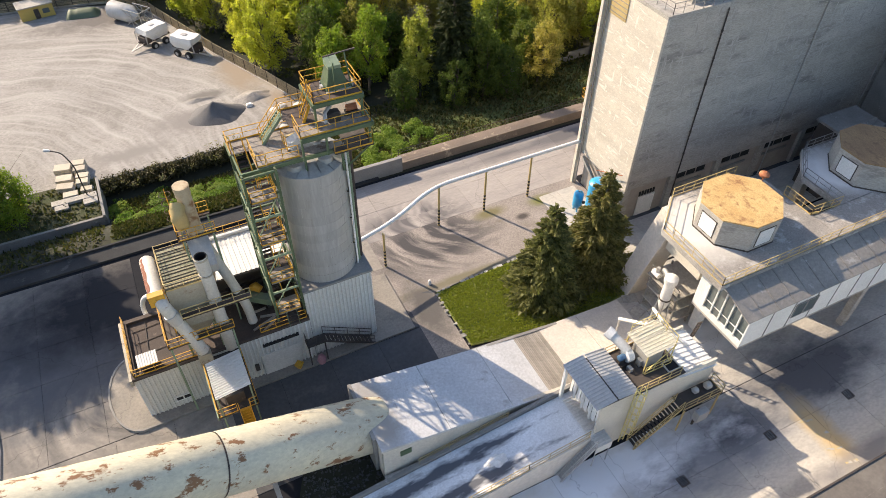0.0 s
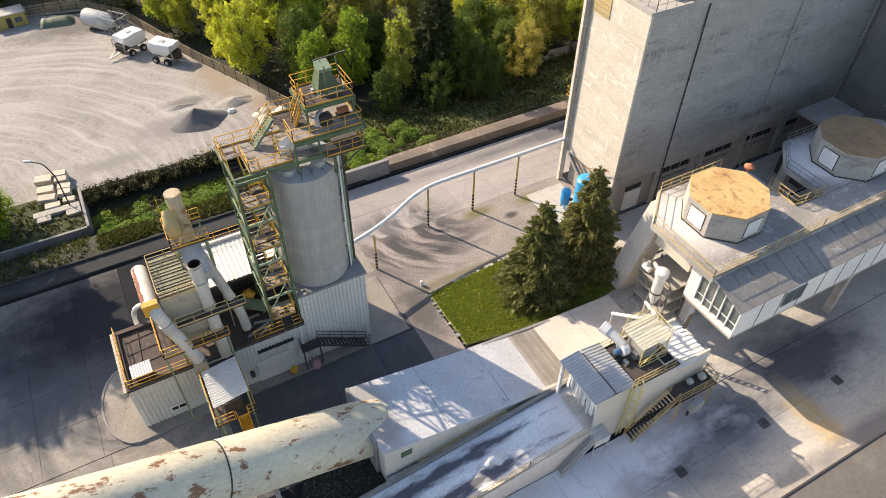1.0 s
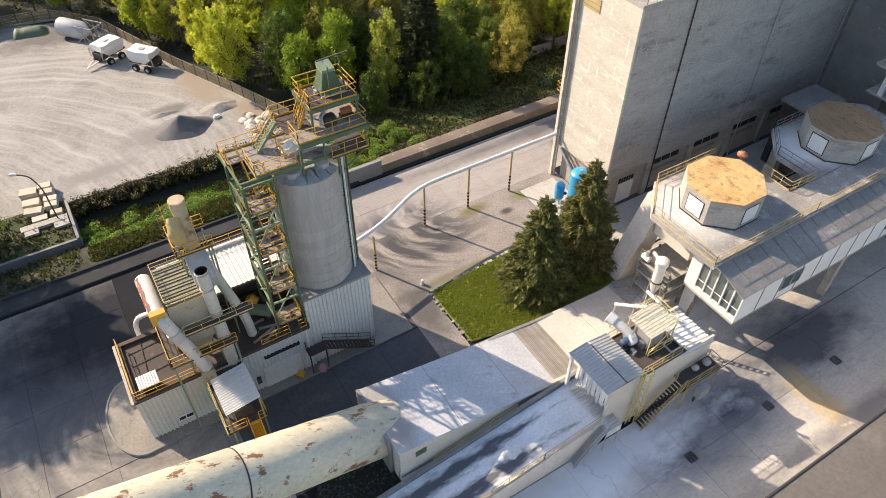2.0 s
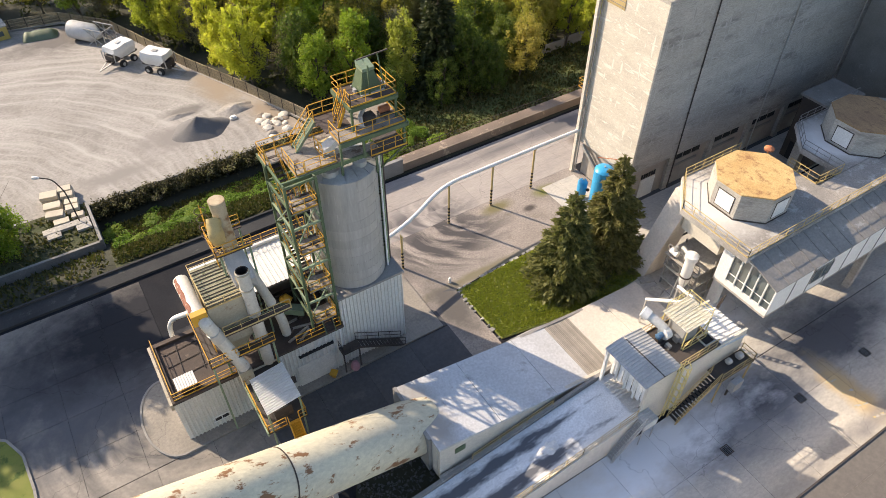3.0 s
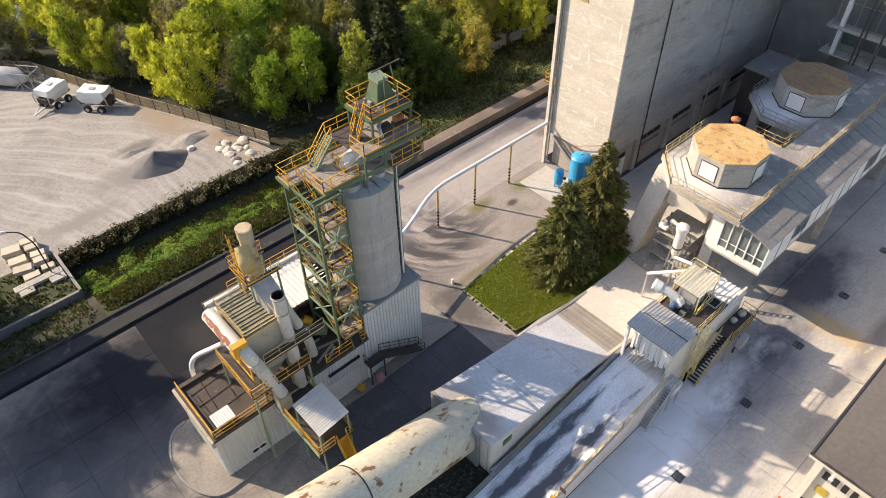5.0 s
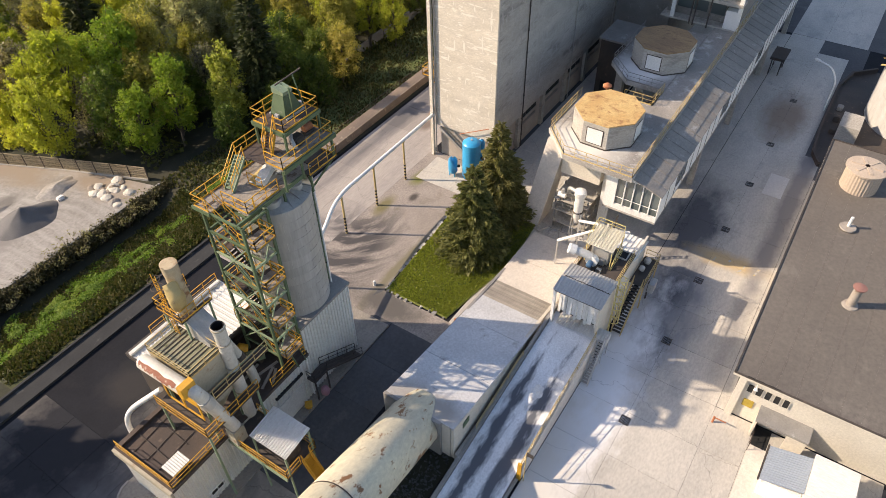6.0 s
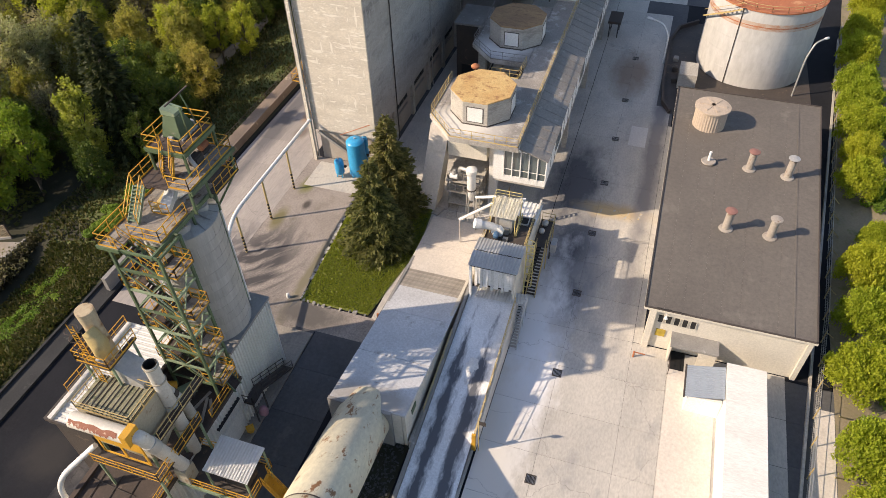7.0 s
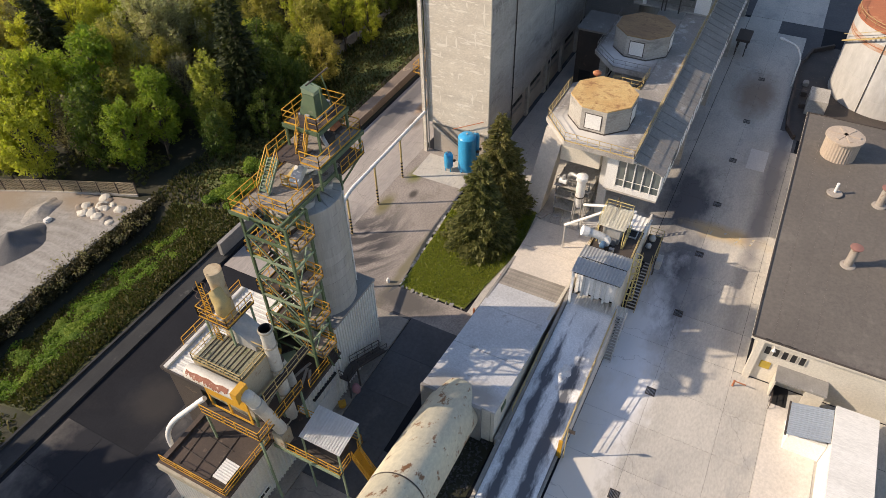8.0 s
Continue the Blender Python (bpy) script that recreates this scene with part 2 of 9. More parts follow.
def leafy(name, col, col2, vary=0.25, sub=0.25):
    """Foliage: each leaf clump and each plant has its own tone."""
    m = bpy.data.materials.new(name)
    m.use_nodes = True
    nt = m.node_tree
    N, L = nt.nodes.new, nt.links.new
    bsdf = nt.nodes["Principled BSDF"]
    geo, oi = N("ShaderNodeNewGeometry"), N("ShaderNodeObjectInfo")
    mx = N("ShaderNodeMix")
    mx.data_type = "RGBA"
    mx.inputs[6].default_value, mx.inputs[7].default_value = (*col, 1), (*col2, 1)
    L(geo.outputs["Random Per Island"], mx.inputs[0])
    hs = N("ShaderNodeHueSaturation")
    L(ramp_to(nt, oi.outputs["Random"], 1 - vary, 1 + vary), hs.inputs["Value"])
    L(ramp_to(nt, oi.outputs["Random"], 0.515, 0.485), hs.inputs["Hue"])
    L(mx.outputs[2], hs.inputs["Color"])
    L(hs.outputs[0], bsdf.inputs["Base Color"])
    bsdf.inputs["Roughness"].default_value = 0.6
    bsdf.inputs["Specular IOR Level"].default_value = 0.25
    tr = N("ShaderNodeBsdfTranslucent")
    warm = N("ShaderNodeMix")
    warm.data_type, warm.blend_type = "RGBA", "MULTIPLY"
    warm.inputs[0].default_value = 1.0
    L(hs.outputs[0], warm.inputs[6])
    warm.inputs[7].default_value = (1.3, 1.5, 0.8, 1)
    L(warm.outputs[2], tr.inputs[0])
    ms = N("ShaderNodeMixShader")
    ms.inputs[0].default_value = sub
    out = nt.nodes["Material Output"]
    L(bsdf.outputs[0], ms.inputs[1])
    L(tr.outputs[0], ms.inputs[2])
    L(ms.outputs[0], out.inputs["Surface"])
    return m


def glassy(name, col, rough=0.08):
    m = bpy.data.materials.new(name)
    m.use_nodes = True
    b = m.node_tree.nodes["Principled BSDF"]
    b.inputs["Base Color"].default_value = (*col, 1)
    b.inputs["Roughness"].default_value = rough
    b.inputs["Specular IOR Level"].default_value = 0.8
    return m


M_CONC = surface("concrete_cast", (0.45, 0.425, 0.385), (0.355, 0.335, 0.30), 0.9, 1.2, 5.0, 0.4, stain=(0.25, 0.235, 0.215), stain_at=0.57, stain_scale=0.5, stretch=(0.6, 0.6, 1.8), soft=0.1, boards=(2.6, 0.9, 0.28), grain=0.8)
M_BOARDED = surface("board_marked_concrete", (0.45, 0.425, 0.385), (0.345, 0.325, 0.29), 0.9, 1.2, 4.0, 0.4, stain=(0.24, 0.225, 0.205), stain_at=0.56, stain_scale=0.4, stretch=(0.5, 0.5, 1.6), soft=0.1, boards=(2.6, 0.9, 0.28), grain=0.85, strokes=((0.34, 0.32, 0.29), (0.455, 0.43, 0.39), 0.63))
# repair patches over a base tone lightened for the tower's sunlit face
M_FRONT = surface("sun_toned_patched_concrete", (0.62, 0.57, 0.485), (0.50, 0.455, 0.385), 0.9, 1.4, 4.0, 0.4, stain=(0.68, 0.64, 0.56), stain_at=0.60, stain_scale=0.9, stretch=(1, 0.7, 2.0), soft=0.05, boards=(2.6, 1.8, 0.15), grain=0.6, strokes=((0.66, 0.62, 0.545), (0.485, 0.445, 0.38), 0.63))
M_CONC_D = surface("concrete_weathered", (0.30, 0.29, 0.27), (0.20, 0.19, 0.18), 0.9, 1.0, 6.0, 0.3, stain=(0.42, 0.41, 0.38), stain_at=0.62)
M_SLAB = surface("concrete_paving", (0.53, 0.495, 0.44), (0.41, 0.388, 0.352), 0.85, 0.7, 6.0, 0.1, grain=0.5, stretch=(0.6, 1.2, 1), stain=(0.29, 0.283, 0.275), stain_at=0.55, stain_scale=0.22, vary=0.045, soft=0.2, cracks=0.11, spills_and_shade=((36, 16.2, 11, 3.6, (0.21, 0.215, 0.23), 1.9), (38.5, 17.4, 3.6, 2.3, (0.055, 0.06, 0.075), 1.5), (30.4, 16.3, 4.0, 1.9, (0.06, 0.065, 0.08), 1.4), (50.5, 18.4, 9, 4.0, (0.10, 0.10, 0.108), 1.7), (46.5, 12.8, 1.6, 4.6, (0.46, 0.35, 0.20), 1.5), (23, 18.4, 15, 3.6, (0.70, 0.705, 0.72), 1.9), (8, 18.8, 13, 2.6, (0.58, 0.555, 0.51), 2.0), (43.5, 28.5, 4.5, 4.5, (0.66, 0.64, 0.61), 1.6), (80, 15, 7, 3, (0.26, 0.205, 0.16), 1.4), (62, 9.6, 30, 1.3, (0.20, 0.195, 0.20), 1.6)))
# arcs are tyre tracks; the near-black patch at (-7, 57) is shade painted in
M_APRON = surface("tyre_marked_shaded_paving", (0.33, 0.30, 0.262), (0.235, 0.215, 0.192), 0.85, 0.5, 5.0, 0.1, stain=(0.13, 0.127, 0.125), stain_at=0.55, stain_scale=0.10, vary=0.05, soft=0.25, grain=0.45, cracks=0.09, spills_and_shade=((-14, 51.5, 12, 8.0, (0.105, 0.108, 0.118), 1.5), (-7, 57, 15, 8.0, (0.022, 0.023, 0.028), 0.8)), spec=0.15, arcs=(-7, 44.5, 0.42, (0.06, 0.061, 0.067), 0.44, 0.2, 4, -10, 50, 17, 15))
# court slabs, much darker than the apron west of them
M_COURT = surface("dark_court_paving", (0.112, 0.112, 0.115), (0.08, 0.081, 0.086), 0.9, 0.5, 5.0, 0.1, stain=(0.21, 0.205, 0.195), stain_at=0.60, stain_scale=0.15, vary=0.06, soft=0.2, grain=0.5, spec=0.2)
M_ASPH = surface("asphalt", (0.020, 0.021, 0.026), (0.013, 0.014, 0.018), 0.9, 0.6, 8.0, 0.15, stain=(0.03, 0.029, 0.032), stain_at=0.58, stain_scale=0.15, soft=0.25, spec=0.15, spills_and_shade=((-1.2, 57.0, 2.9, 2.6, (0.036, 0.034, 0.034), 1.3), (9, 51, 6, 3, (0.06, 0.057, 0.055), 1.3)))
M_DUST = surface("dusty_gravel", (0.325, 0.285, 0.255), (0.235, 0.207, 0.187), 0.95, 0.9, 6.0, 0.4, stain=(0.19, 0.165, 0.13), stain_at=0.57, stain_scale=0.45, soft=0.15, grain=1.0, arcs=(30, 55.5, 0.62, (0.06, 0.056, 0.058), 0.40, 0.14, 4, 25, 50.6, 9, 5.5), spills_and_shade=((26, 44.1, 9, 0.7, (0.17, 0.15, 0.10), 1.6), (40.8, 51.4, 2.0, 1.0, (0.15, 0.15, 0.04), 1.0), (33.5, 52.0, 2.2, 0.9, (0.16, 0.14, 0.07), 1.2), (36.9, 49.8, 0.9, 0.5, (0.07, 0.06, 0.055), 0.9), (20.5, 41.5, 2.2, 4.5, (0.10, 0.092, 0.085), 1.5)))
# the dark patch at (0, 139) paints tree shade on the yard's far end
M_YARD = surface("yard_gravel", (0.31, 0.293, 0.273), (0.235, 0.22, 0.203), 0.95, 0.5, 5.0, 0.5, stain=(0.185, 0.172, 0.158), stain_at=0.54, stain_scale=0.16, soft=0.2, grain=0.8, arcs=(-30, 84, 0.85, (0.385, 0.368, 0.346), 0.46, 0.32, 12), spills_and_shade=((20.5, 91, 4, 7, (0.25, 0.20, 0.15), 1.6), (15.5, 106, 3.5, 9, (0.25, 0.205, 0.16), 1.6), (6, 93, 7, 3, (0.20, 0.185, 0.175), 1.6), (0, 139, 14, 5, (0.12, 0.11, 0.105), 1.6), (9, 99.5, 4, 1.6, (0.15, 0.14, 0.13), 1.8), (-4, 88, 6, 2, (0.21, 0.197, 0.185), 1.9)))
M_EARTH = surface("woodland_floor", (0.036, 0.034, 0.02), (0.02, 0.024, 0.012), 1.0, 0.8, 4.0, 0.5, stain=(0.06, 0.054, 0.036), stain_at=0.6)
M_VERGE = surface("verge_grass", (0.07, 0.10, 0.022), (0.11, 0.12, 0.04), 0.95, 1.6, 9.0, 0.6, stain=(0.04, 0.055, 0.014), stain_at=0.56, stain_scale=0.4, soft=0.15)
M_GRASS = surface("grass_bank", (0.036, 0.05, 0.013), (0.068, 0.06, 0.03), 0.95, 1.6, 9.0, 0.6, stain=(0.016, 0.027, 0.007), stain_at=0.52, stain_scale=0.4, soft=0.12)
M_LAWN = surface("lawn", (0.14, 0.175, 0.03), (0.20, 0.205, 0.052), 0.95, 2.0, 14.0, 0.6, stain=(0.06, 0.095, 0.018), stain_at=0.55, stain_scale=0.6)
M_WHITE = surface("white_sheet_metal", (0.66, 0.65, 0.61), (0.57, 0.555, 0.52), 0.55, 1.0, 5.0, 0.05, stain=(0.38, 0.34, 0.29), stain_at=0.68, stain_scale=0.8)
M_PLAST = surface("pale_plaster", (0.63, 0.585, 0.50), (0.54, 0.50, 0.425), 0.9, 1.0, 5.0, 0.15, stain=(0.46, 0.42, 0.36), stain_at=0.66, stain_scale=0.5)
M_PAINT = surface("white_paint", (0.78, 0.77, 0.74), (0.70, 0.69, 0.66), 0.7, 1.0, 6.0, 0.08, stain=(0.55, 0.52, 0.48), stain_at=0.68)
M_GREEN = surface("green_steel", (0.10, 0.15, 0.075), (0.07, 0.105, 0.055), 0.6, 2.0, 8.0, 0.1, stain=(0.20, 0.19, 0.14), stain_at=0.6, stain_scale=2.0)
M_TEAL = surface("pale_green_steel", (0.24, 0.31, 0.20), (0.17, 0.23, 0.15), 0.6, 2.0, 8.0, 0.1, stain=(0.32, 0.30, 0.22), stain_at=0.58, stain_scale=2.0)
M_YEL = surface("yellow_rail_paint", (0.66, 0.36, 0.03), (0.50, 0.26, 0.025), 0.55, 2.0, 8.0, 0.05, stain=(0.17, 0.08, 0.035), stain_at=0.60, stain_scale=3.0)
M_PALEYEL = surface("faded_yellow_paint", (0.53, 0.40, 0.17), (0.42, 0.315, 0.14), 0.7, 2.0, 8.0, 0.05, stain=(0.30, 0.20, 0.11), stain_at=0.6, stain_scale=2.0)
M_SILO = surface("dull_galvanised_sheet", (0.46, 0.46, 0.44), (0.39, 0.385, 0.365), 0.5, 0.6, 3.0, 0.06, metal=0.25, stain=(0.33, 0.32, 0.29), stain_at=0.6, stain_scale=0.6, stretch=(2, 2, 0.25), soft=0.15, vary=0.06)
M_GALV = surface("grey_pipe_metal", (0.48, 0.475, 0.46), (0.40, 0.39, 0.37), 0.45, 1.0, 5.0, 0.05, metal=0.3, stain=(0.30, 0.25, 0.2), stain_at=0.66, stain_scale=1.2)
M_BEIGE = surface("beige_duct_metal", (0.42, 0.385, 0.30), (0.33, 0.295, 0.225), 0.6, 1.0, 5.0, 0.08, stain=(0.22, 0.125, 0.07), stain_at=0.60, stain_scale=0.9)
M_DARKST = surface("dark_grating_steel", (0.075, 0.06, 0.05), (0.05, 0.042, 0.038), 0.75, 1.5, 8.0, 0.2, stain=(0.14, 0.10, 0.075), stain_at=0.6, stain_scale=1.0)
M_RUSTDK = surface("rusty_deck_plate", (0.085, 0.06, 0.048), (0.05, 0.039, 0.034), 0.8, 1.0, 6.0, 0.15, stain=(0.15, 0.115, 0.09), stain_at=0.60, stain_scale=0.8, grain=0.7)
M_BLACK = surface("black_void", (0.015, 0.015, 0.016), (0.012, 0.012, 0.012), 0.8, 1.0, 5.0, 0.05)
M_TUBE = surface("cream_painted_steel_with_rust", (0.62, 0.565, 0.41), (0.50, 0.465, 0.36), 0.55, 0.8, 3.0, 0.06, stain=(0.215, 0.105, 0.045), stain_at=0.565, stain_scale=0.75, stretch=(0.8, 1.5, 1.2), soft=0.05, grain=0.5)
M_FELT = surface("brown_roofing_felt", (0.150, 0.132, 0.113), (0.122, 0.107, 0.093), 0.85, 0.5, 6.0, 0.1, stain=(0.205, 0.183, 0.157), stain_at=0.58, stain_scale=0.3, soft=0.2, grain=0.55)
M_RUSTRF = surface("rust_orange_roof", (0.60, 0.43, 0.19), (0.50, 0.31, 0.12), 0.85, 1.6, 4.0, 0.2, stain=(0.25, 0.115, 0.05), stain_at=0.515, stain_scale=1.1, stretch=(1.2, 0.9, 1), soft=0.16, grain=0.8)
M_RUSTRF2 = surface("rust_brown_roof", (0.34, 0.22, 0.11), (0.25, 0.155, 0.085), 0.85, 1.6, 4.0, 0.2, stain=(0.15, 0.085, 0.05), stain_at=0.55, stain_scale=1.4, stretch=(1.5, 0.7, 1), soft=0.14, grain=0.8)
M_RUST = surface("red_rust", (0.42, 0.155, 0.07), (0.34, 0.12, 0.06), 0.85, 1.0, 5.0, 0.15, stain=(0.50, 0.26, 0.13), stain_at=0.58, stain_scale=0.4)
M_BLUE = surface("blue_tank_paint", (0.03, 0.33, 0.62), (0.025, 0.27, 0.54), 0.35, 1.0, 5.0, 0.03, stain=(0.06, 0.38, 0.62), stain_at=0.6)
M_BRICK = surface("brick_infill", (0.40, 0.36, 0.31), (0.32, 0.28, 0.245), 0.95, 2.0, 9.0, 0.3)
M_ROOFGR = surface("grey_sheet_roof", (0.27, 0.25, 0.225), (0.20, 0.188, 0.172), 0.8, 0.8, 5.0, 0.06, stain=(0.38, 0.36, 0.33), stain_at=0.6, stain_scale=0.9, grain=0.6)
M_DECK = surface("dirty_roof_deck", (0.33, 0.305, 0.275), (0.24, 0.225, 0.207), 0.9, 1.0, 6.0, 0.15, stain=(0.53, 0.515, 0.49), stain_at=0.53, stain_scale=0.7, soft=0.16, grain=0.85, spills_and_shade=((43.2, 31.0, 3.2, 4.6, (0.60, 0.575, 0.53), 1.6), (61.5, 31.5, 3.4, 3.6, (0.66, 0.65, 0.64), 1.5)))
M_GLASS = glassy("window_glass", (0.10, 0.12, 0.12))
M_WATER = glassy("river_water", (0.03, 0.04, 0.05), 0.15)
M_CANOPY = surface("bright_white_sheet", (0.88, 0.88, 0.87), (0.82, 0.82, 0.80), 0.45, 1.0, 6.0, 0.04, grain=0.2)
M_BARK = surface("bark", (0.12, 0.10, 0.075), (0.08, 0.065, 0.05), 0.95, 3.0, 12.0, 0.5)
M_WOOD = surface("weathered_boards", (0.36, 0.325, 0.28), (0.27, 0.245, 0.21), 0.9, 2.0, 9.0, 0.3, vary=0.15)
LEAF = {
    "spring": leafy("spring_leaves", (0.28, 0.30, 0.035), (0.45, 0.43, 0.07), sub=0.48),
    "green": leafy("fresh_green_leaves", (0.13, 0.20, 0.024), (0.25, 0.30, 0.042), sub=0.45),
    "olive": leafy("olive_leaves", (0.23, 0.215, 0.05), (0.38, 0.33, 0.09), sub=0.45),
    "brown": leafy("budding_twigs", (0.20, 0.175, 0.10), (0.28, 0.25, 0.14), sub=0.35),
    "needle": leafy("dark_needles", (0.085, 0.09, 0.03), (0.235, 0.215, 0.078), 0.12, 0.38),
    "willow": leafy("clipped_yellow_green_leaves", (0.24, 0.28, 0.018), (0.38, 0.40, 0.04), 0.10, 0.4),
    "shrub": leafy("ditch_shrub_leaves", (0.12, 0.19, 0.02), (0.22, 0.29, 0.042), 0.15, 0.35),
    "turf": leafy("turf_blades", (0.155, 0.19, 0.028), (0.30, 0.31, 0.055), 0.0, 0.4),
    "deep": leafy("deep_green_leaves", (0.06, 0.095, 0.018), (0.135, 0.17, 0.032), sub=0.35),
    "under": leafy("undergrowth_leaves", (0.045, 0.055, 0.014), (0.115, 0.115, 0.03), 0.1, 0.25),
    "dark": leafy("wood_spruce_needles", (0.022, 0.032, 0.012), (0.06, 0.07, 0.022), 0.12, 0.2),
}
WC = set()


def place(name, label, category, x, y, z=0, group="", kind=""):
    """A thing whose parts are given in world metres; its Empty stands at its base."""
    ob = thing(name, label, category, x, y, z, 0, group, kind)
    WC.add(ob.name)
    return ob


def piece(name, bm, mat, parent, label="", smooth=False):
    """A part given in world metres."""
    ob = part(name, bm, mat, parent, label, smooth)
    if parent.name in WC:
        ob.matrix_parent_inverse = pose(*parent.location).inverted()
    return ob


def rails(parent, pts, mat, **kw):
    """railing() in world metres."""
    before = set(parent.children)
    railing(parent, pts, mat, **kw)
    if parent.name in WC:
        for o in parent.children:
            if o not in before:
                o.matrix_parent_inverse = pose(*parent.location).inverted()


def flight(parent, a, b, width, mat_s, mat_t, side=None, steps=None, rail=None):
    """A straight stair flight from a (low) to b (high): two stringers and treads, each a part."""
    a, b = Vector(a), Vector(b)
    run = Vector((b.x - a.x, b.y - a.y, 0))
    s = run.cross(Vector((0, 0, 1))).normalized() * (width / 2)
    for k in (-1, 1):
        bm = bmesh.new()
        beam(bm, a + s * k, b + s * k, 0.06, 0.22)
        piece("stringer", bm, mat_s, parent)
    n = steps or max(3, round((b.z - a.z) / 0.22))
    bm = bmesh.new()
    for i in range(1, n + 1):
        p = a.lerp(b, i / n)
        beam(bm, p - s, p + s, 0.26, 0.04)
    piece("treads", bm, mat_t, parent)
    if rail:
        for k in rail[1]:
            rails(parent, [a + s * k, b + s * k], rail[0], step=1.3, toe=False)
M_HALL = surface("pale_dusty_roof", (0.585, 0.59, 0.60), (0.475, 0.48, 0.49), 0.9, 0.9, 5.0, 0.12, stain=(0.28, 0.265, 0.25), stain_at=0.59, stain_scale=0.5, soft=0.12, grain=0.6, spills_and_shade=((10, 29.5, 1.6, 4, (0.33, 0.31, 0.285), 1.3),))
M_DUSTP = surface("sun_bleached_concrete", (0.66, 0.60, 0.53), (0.56, 0.51, 0.45), 0.92, 0.8, 5.0, 0.12, stain=(0.42, 0.39, 0.35), stain_at=0.62, stain_scale=0.4, soft=0.15)


def ramp_material():
    """Dark roadway under white dust: wheel tracks run along x."""
    m = surface("dusted_roadway", (0.80, 0.815, 0.83), (0.64, 0.655, 0.67), 0.95, 1.2, 5.0, 0.1, grain=0.55)
    nt = m.node_tree
    N, L = nt.nodes.new, nt.links.new
    bsdf = nt.nodes["Principled BSDF"]
    old = bsdf.inputs["Base Color"].links[0].from_socket
    geo, sep = N("ShaderNodeNewGeometry"), N("ShaderNodeSeparateXYZ")
    L(geo.outputs["Position"], sep.inputs[0])
    nz = N("ShaderNodeTexNoise")
    nz.inputs["Scale"].default_value, nz.inputs["Detail"].default_value = 1.1, 8
    nz.inputs["Roughness"].default_value = 0.62
    mp = N("ShaderNodeMapping")
    mp.inputs["Scale"].default_value = (0.42, 1.5, 1)
    L(geo.outputs["Position"], mp.inputs[0])
    L(mp.outputs[0], nz.inputs["Vector"])
    cur = None
    for track in (21.75, 24.05):
        d = N("ShaderNodeMath")
        d.operation = "SUBTRACT"
        L(sep.outputs[1], d.inputs[0])
        d.inputs[1].default_value = track
        ab = N("ShaderNodeMath")
        ab.operation = "ABSOLUTE"
        L(d.outputs[0], ab.inputs[0])
        if cur is None:
            cur = ab.outputs[0]
        else:
            mn = N("ShaderNodeMath")
            mn.operation = "MINIMUM"
            L(cur, mn.inputs[0])
            L(ab.outputs[0], mn.inputs[1])
            cur = mn.outputs[0]
    ad = N("ShaderNodeMath")
    ad.operation = "MULTIPLY_ADD"
    L(nz.outputs["Fac"], ad.inputs[0])
    ad.inputs[1].default_value = 2.2
    L(cur, ad.inputs[2])
    # the dust thickens towards the ramp's head
    head = N("ShaderNodeMapRange")
    head.inputs["From Min"].default_value, head.inputs["From Max"].default_value = 17.0, 26.0
    head.inputs["To Min"].default_value, head.inputs["To Max"].default_value = 0.0, 1.0
    L(sep.outputs[0], head.inputs["Value"])
    grow = N("ShaderNodeMath")
    L(head.outputs["Result"], grow.inputs[0])
    L(ad.outputs[0], grow.inputs[1])
    rg = N("ShaderNodeMapRange")
    rg.inputs["From Min"].default_value, rg.inputs["From Max"].default_value = 1.40, 2.0
    L(grow.outputs[0], rg.inputs["Value"])
    mx = N("ShaderNodeMix")
    mx.data_type = "RGBA"
    L(rg.outputs["Result"], mx.inputs[0])
    mx.inputs[6].default_value = (0.105, 0.112, 0.13, 1)
    L(old, mx.inputs[7])
    L(mx.outputs[2], bsdf.inputs["Base Color"])
    return m


M_RAMP = ramp_material()
M_BEIGE2 = surface("pale_vent_metal", (0.36, 0.32, 0.275), (0.29, 0.255, 0.215), 0.7, 1.0, 5.0, 0.08, stain=(0.22, 0.15, 0.11), stain_at=0.58, stain_scale=2.0)
M_TUBE2 = surface("peeling_cream_paint", (0.50, 0.41, 0.32), (0.42, 0.34, 0.265), 0.8, 1.0, 5.0, 0.1)
M_WROOF = surface("white_roof_sheet", (0.76, 0.74, 0.69), (0.68, 0.66, 0.61), 0.7, 0.8, 5.0, 0.04, stain=(0.36, 0.35, 0.33), stain_at=0.68, stain_scale=0.6, stretch=(2.5, 0.5, 1), soft=0.08)
M_TANK = surface("tank_white_paint", (0.56, 0.55, 0.53), (0.48, 0.47, 0.45), 0.55, 0.4, 3.0, 0.03, stain=(0.38, 0.345, 0.31), stain_at=0.58, stain_scale=0.3, stretch=(1, 1, 0.35), soft=0.25)
M_RBAND = surface("rust_bleeding_band", (0.50, 0.44, 0.38), (0.46, 0.36, 0.29), 0.8, 1.0, 4.0, 0.08, stain=(0.42, 0.19, 0.095), stain_at=0.46, stain_scale=0.8, stretch=(1, 1, 3), soft=0.2)
M_FENCE = surface("rusty_fence_mesh", (0.46, 0.38, 0.26), (0.36, 0.29, 0.19), 0.85, 1.5, 6.0, 0.1)
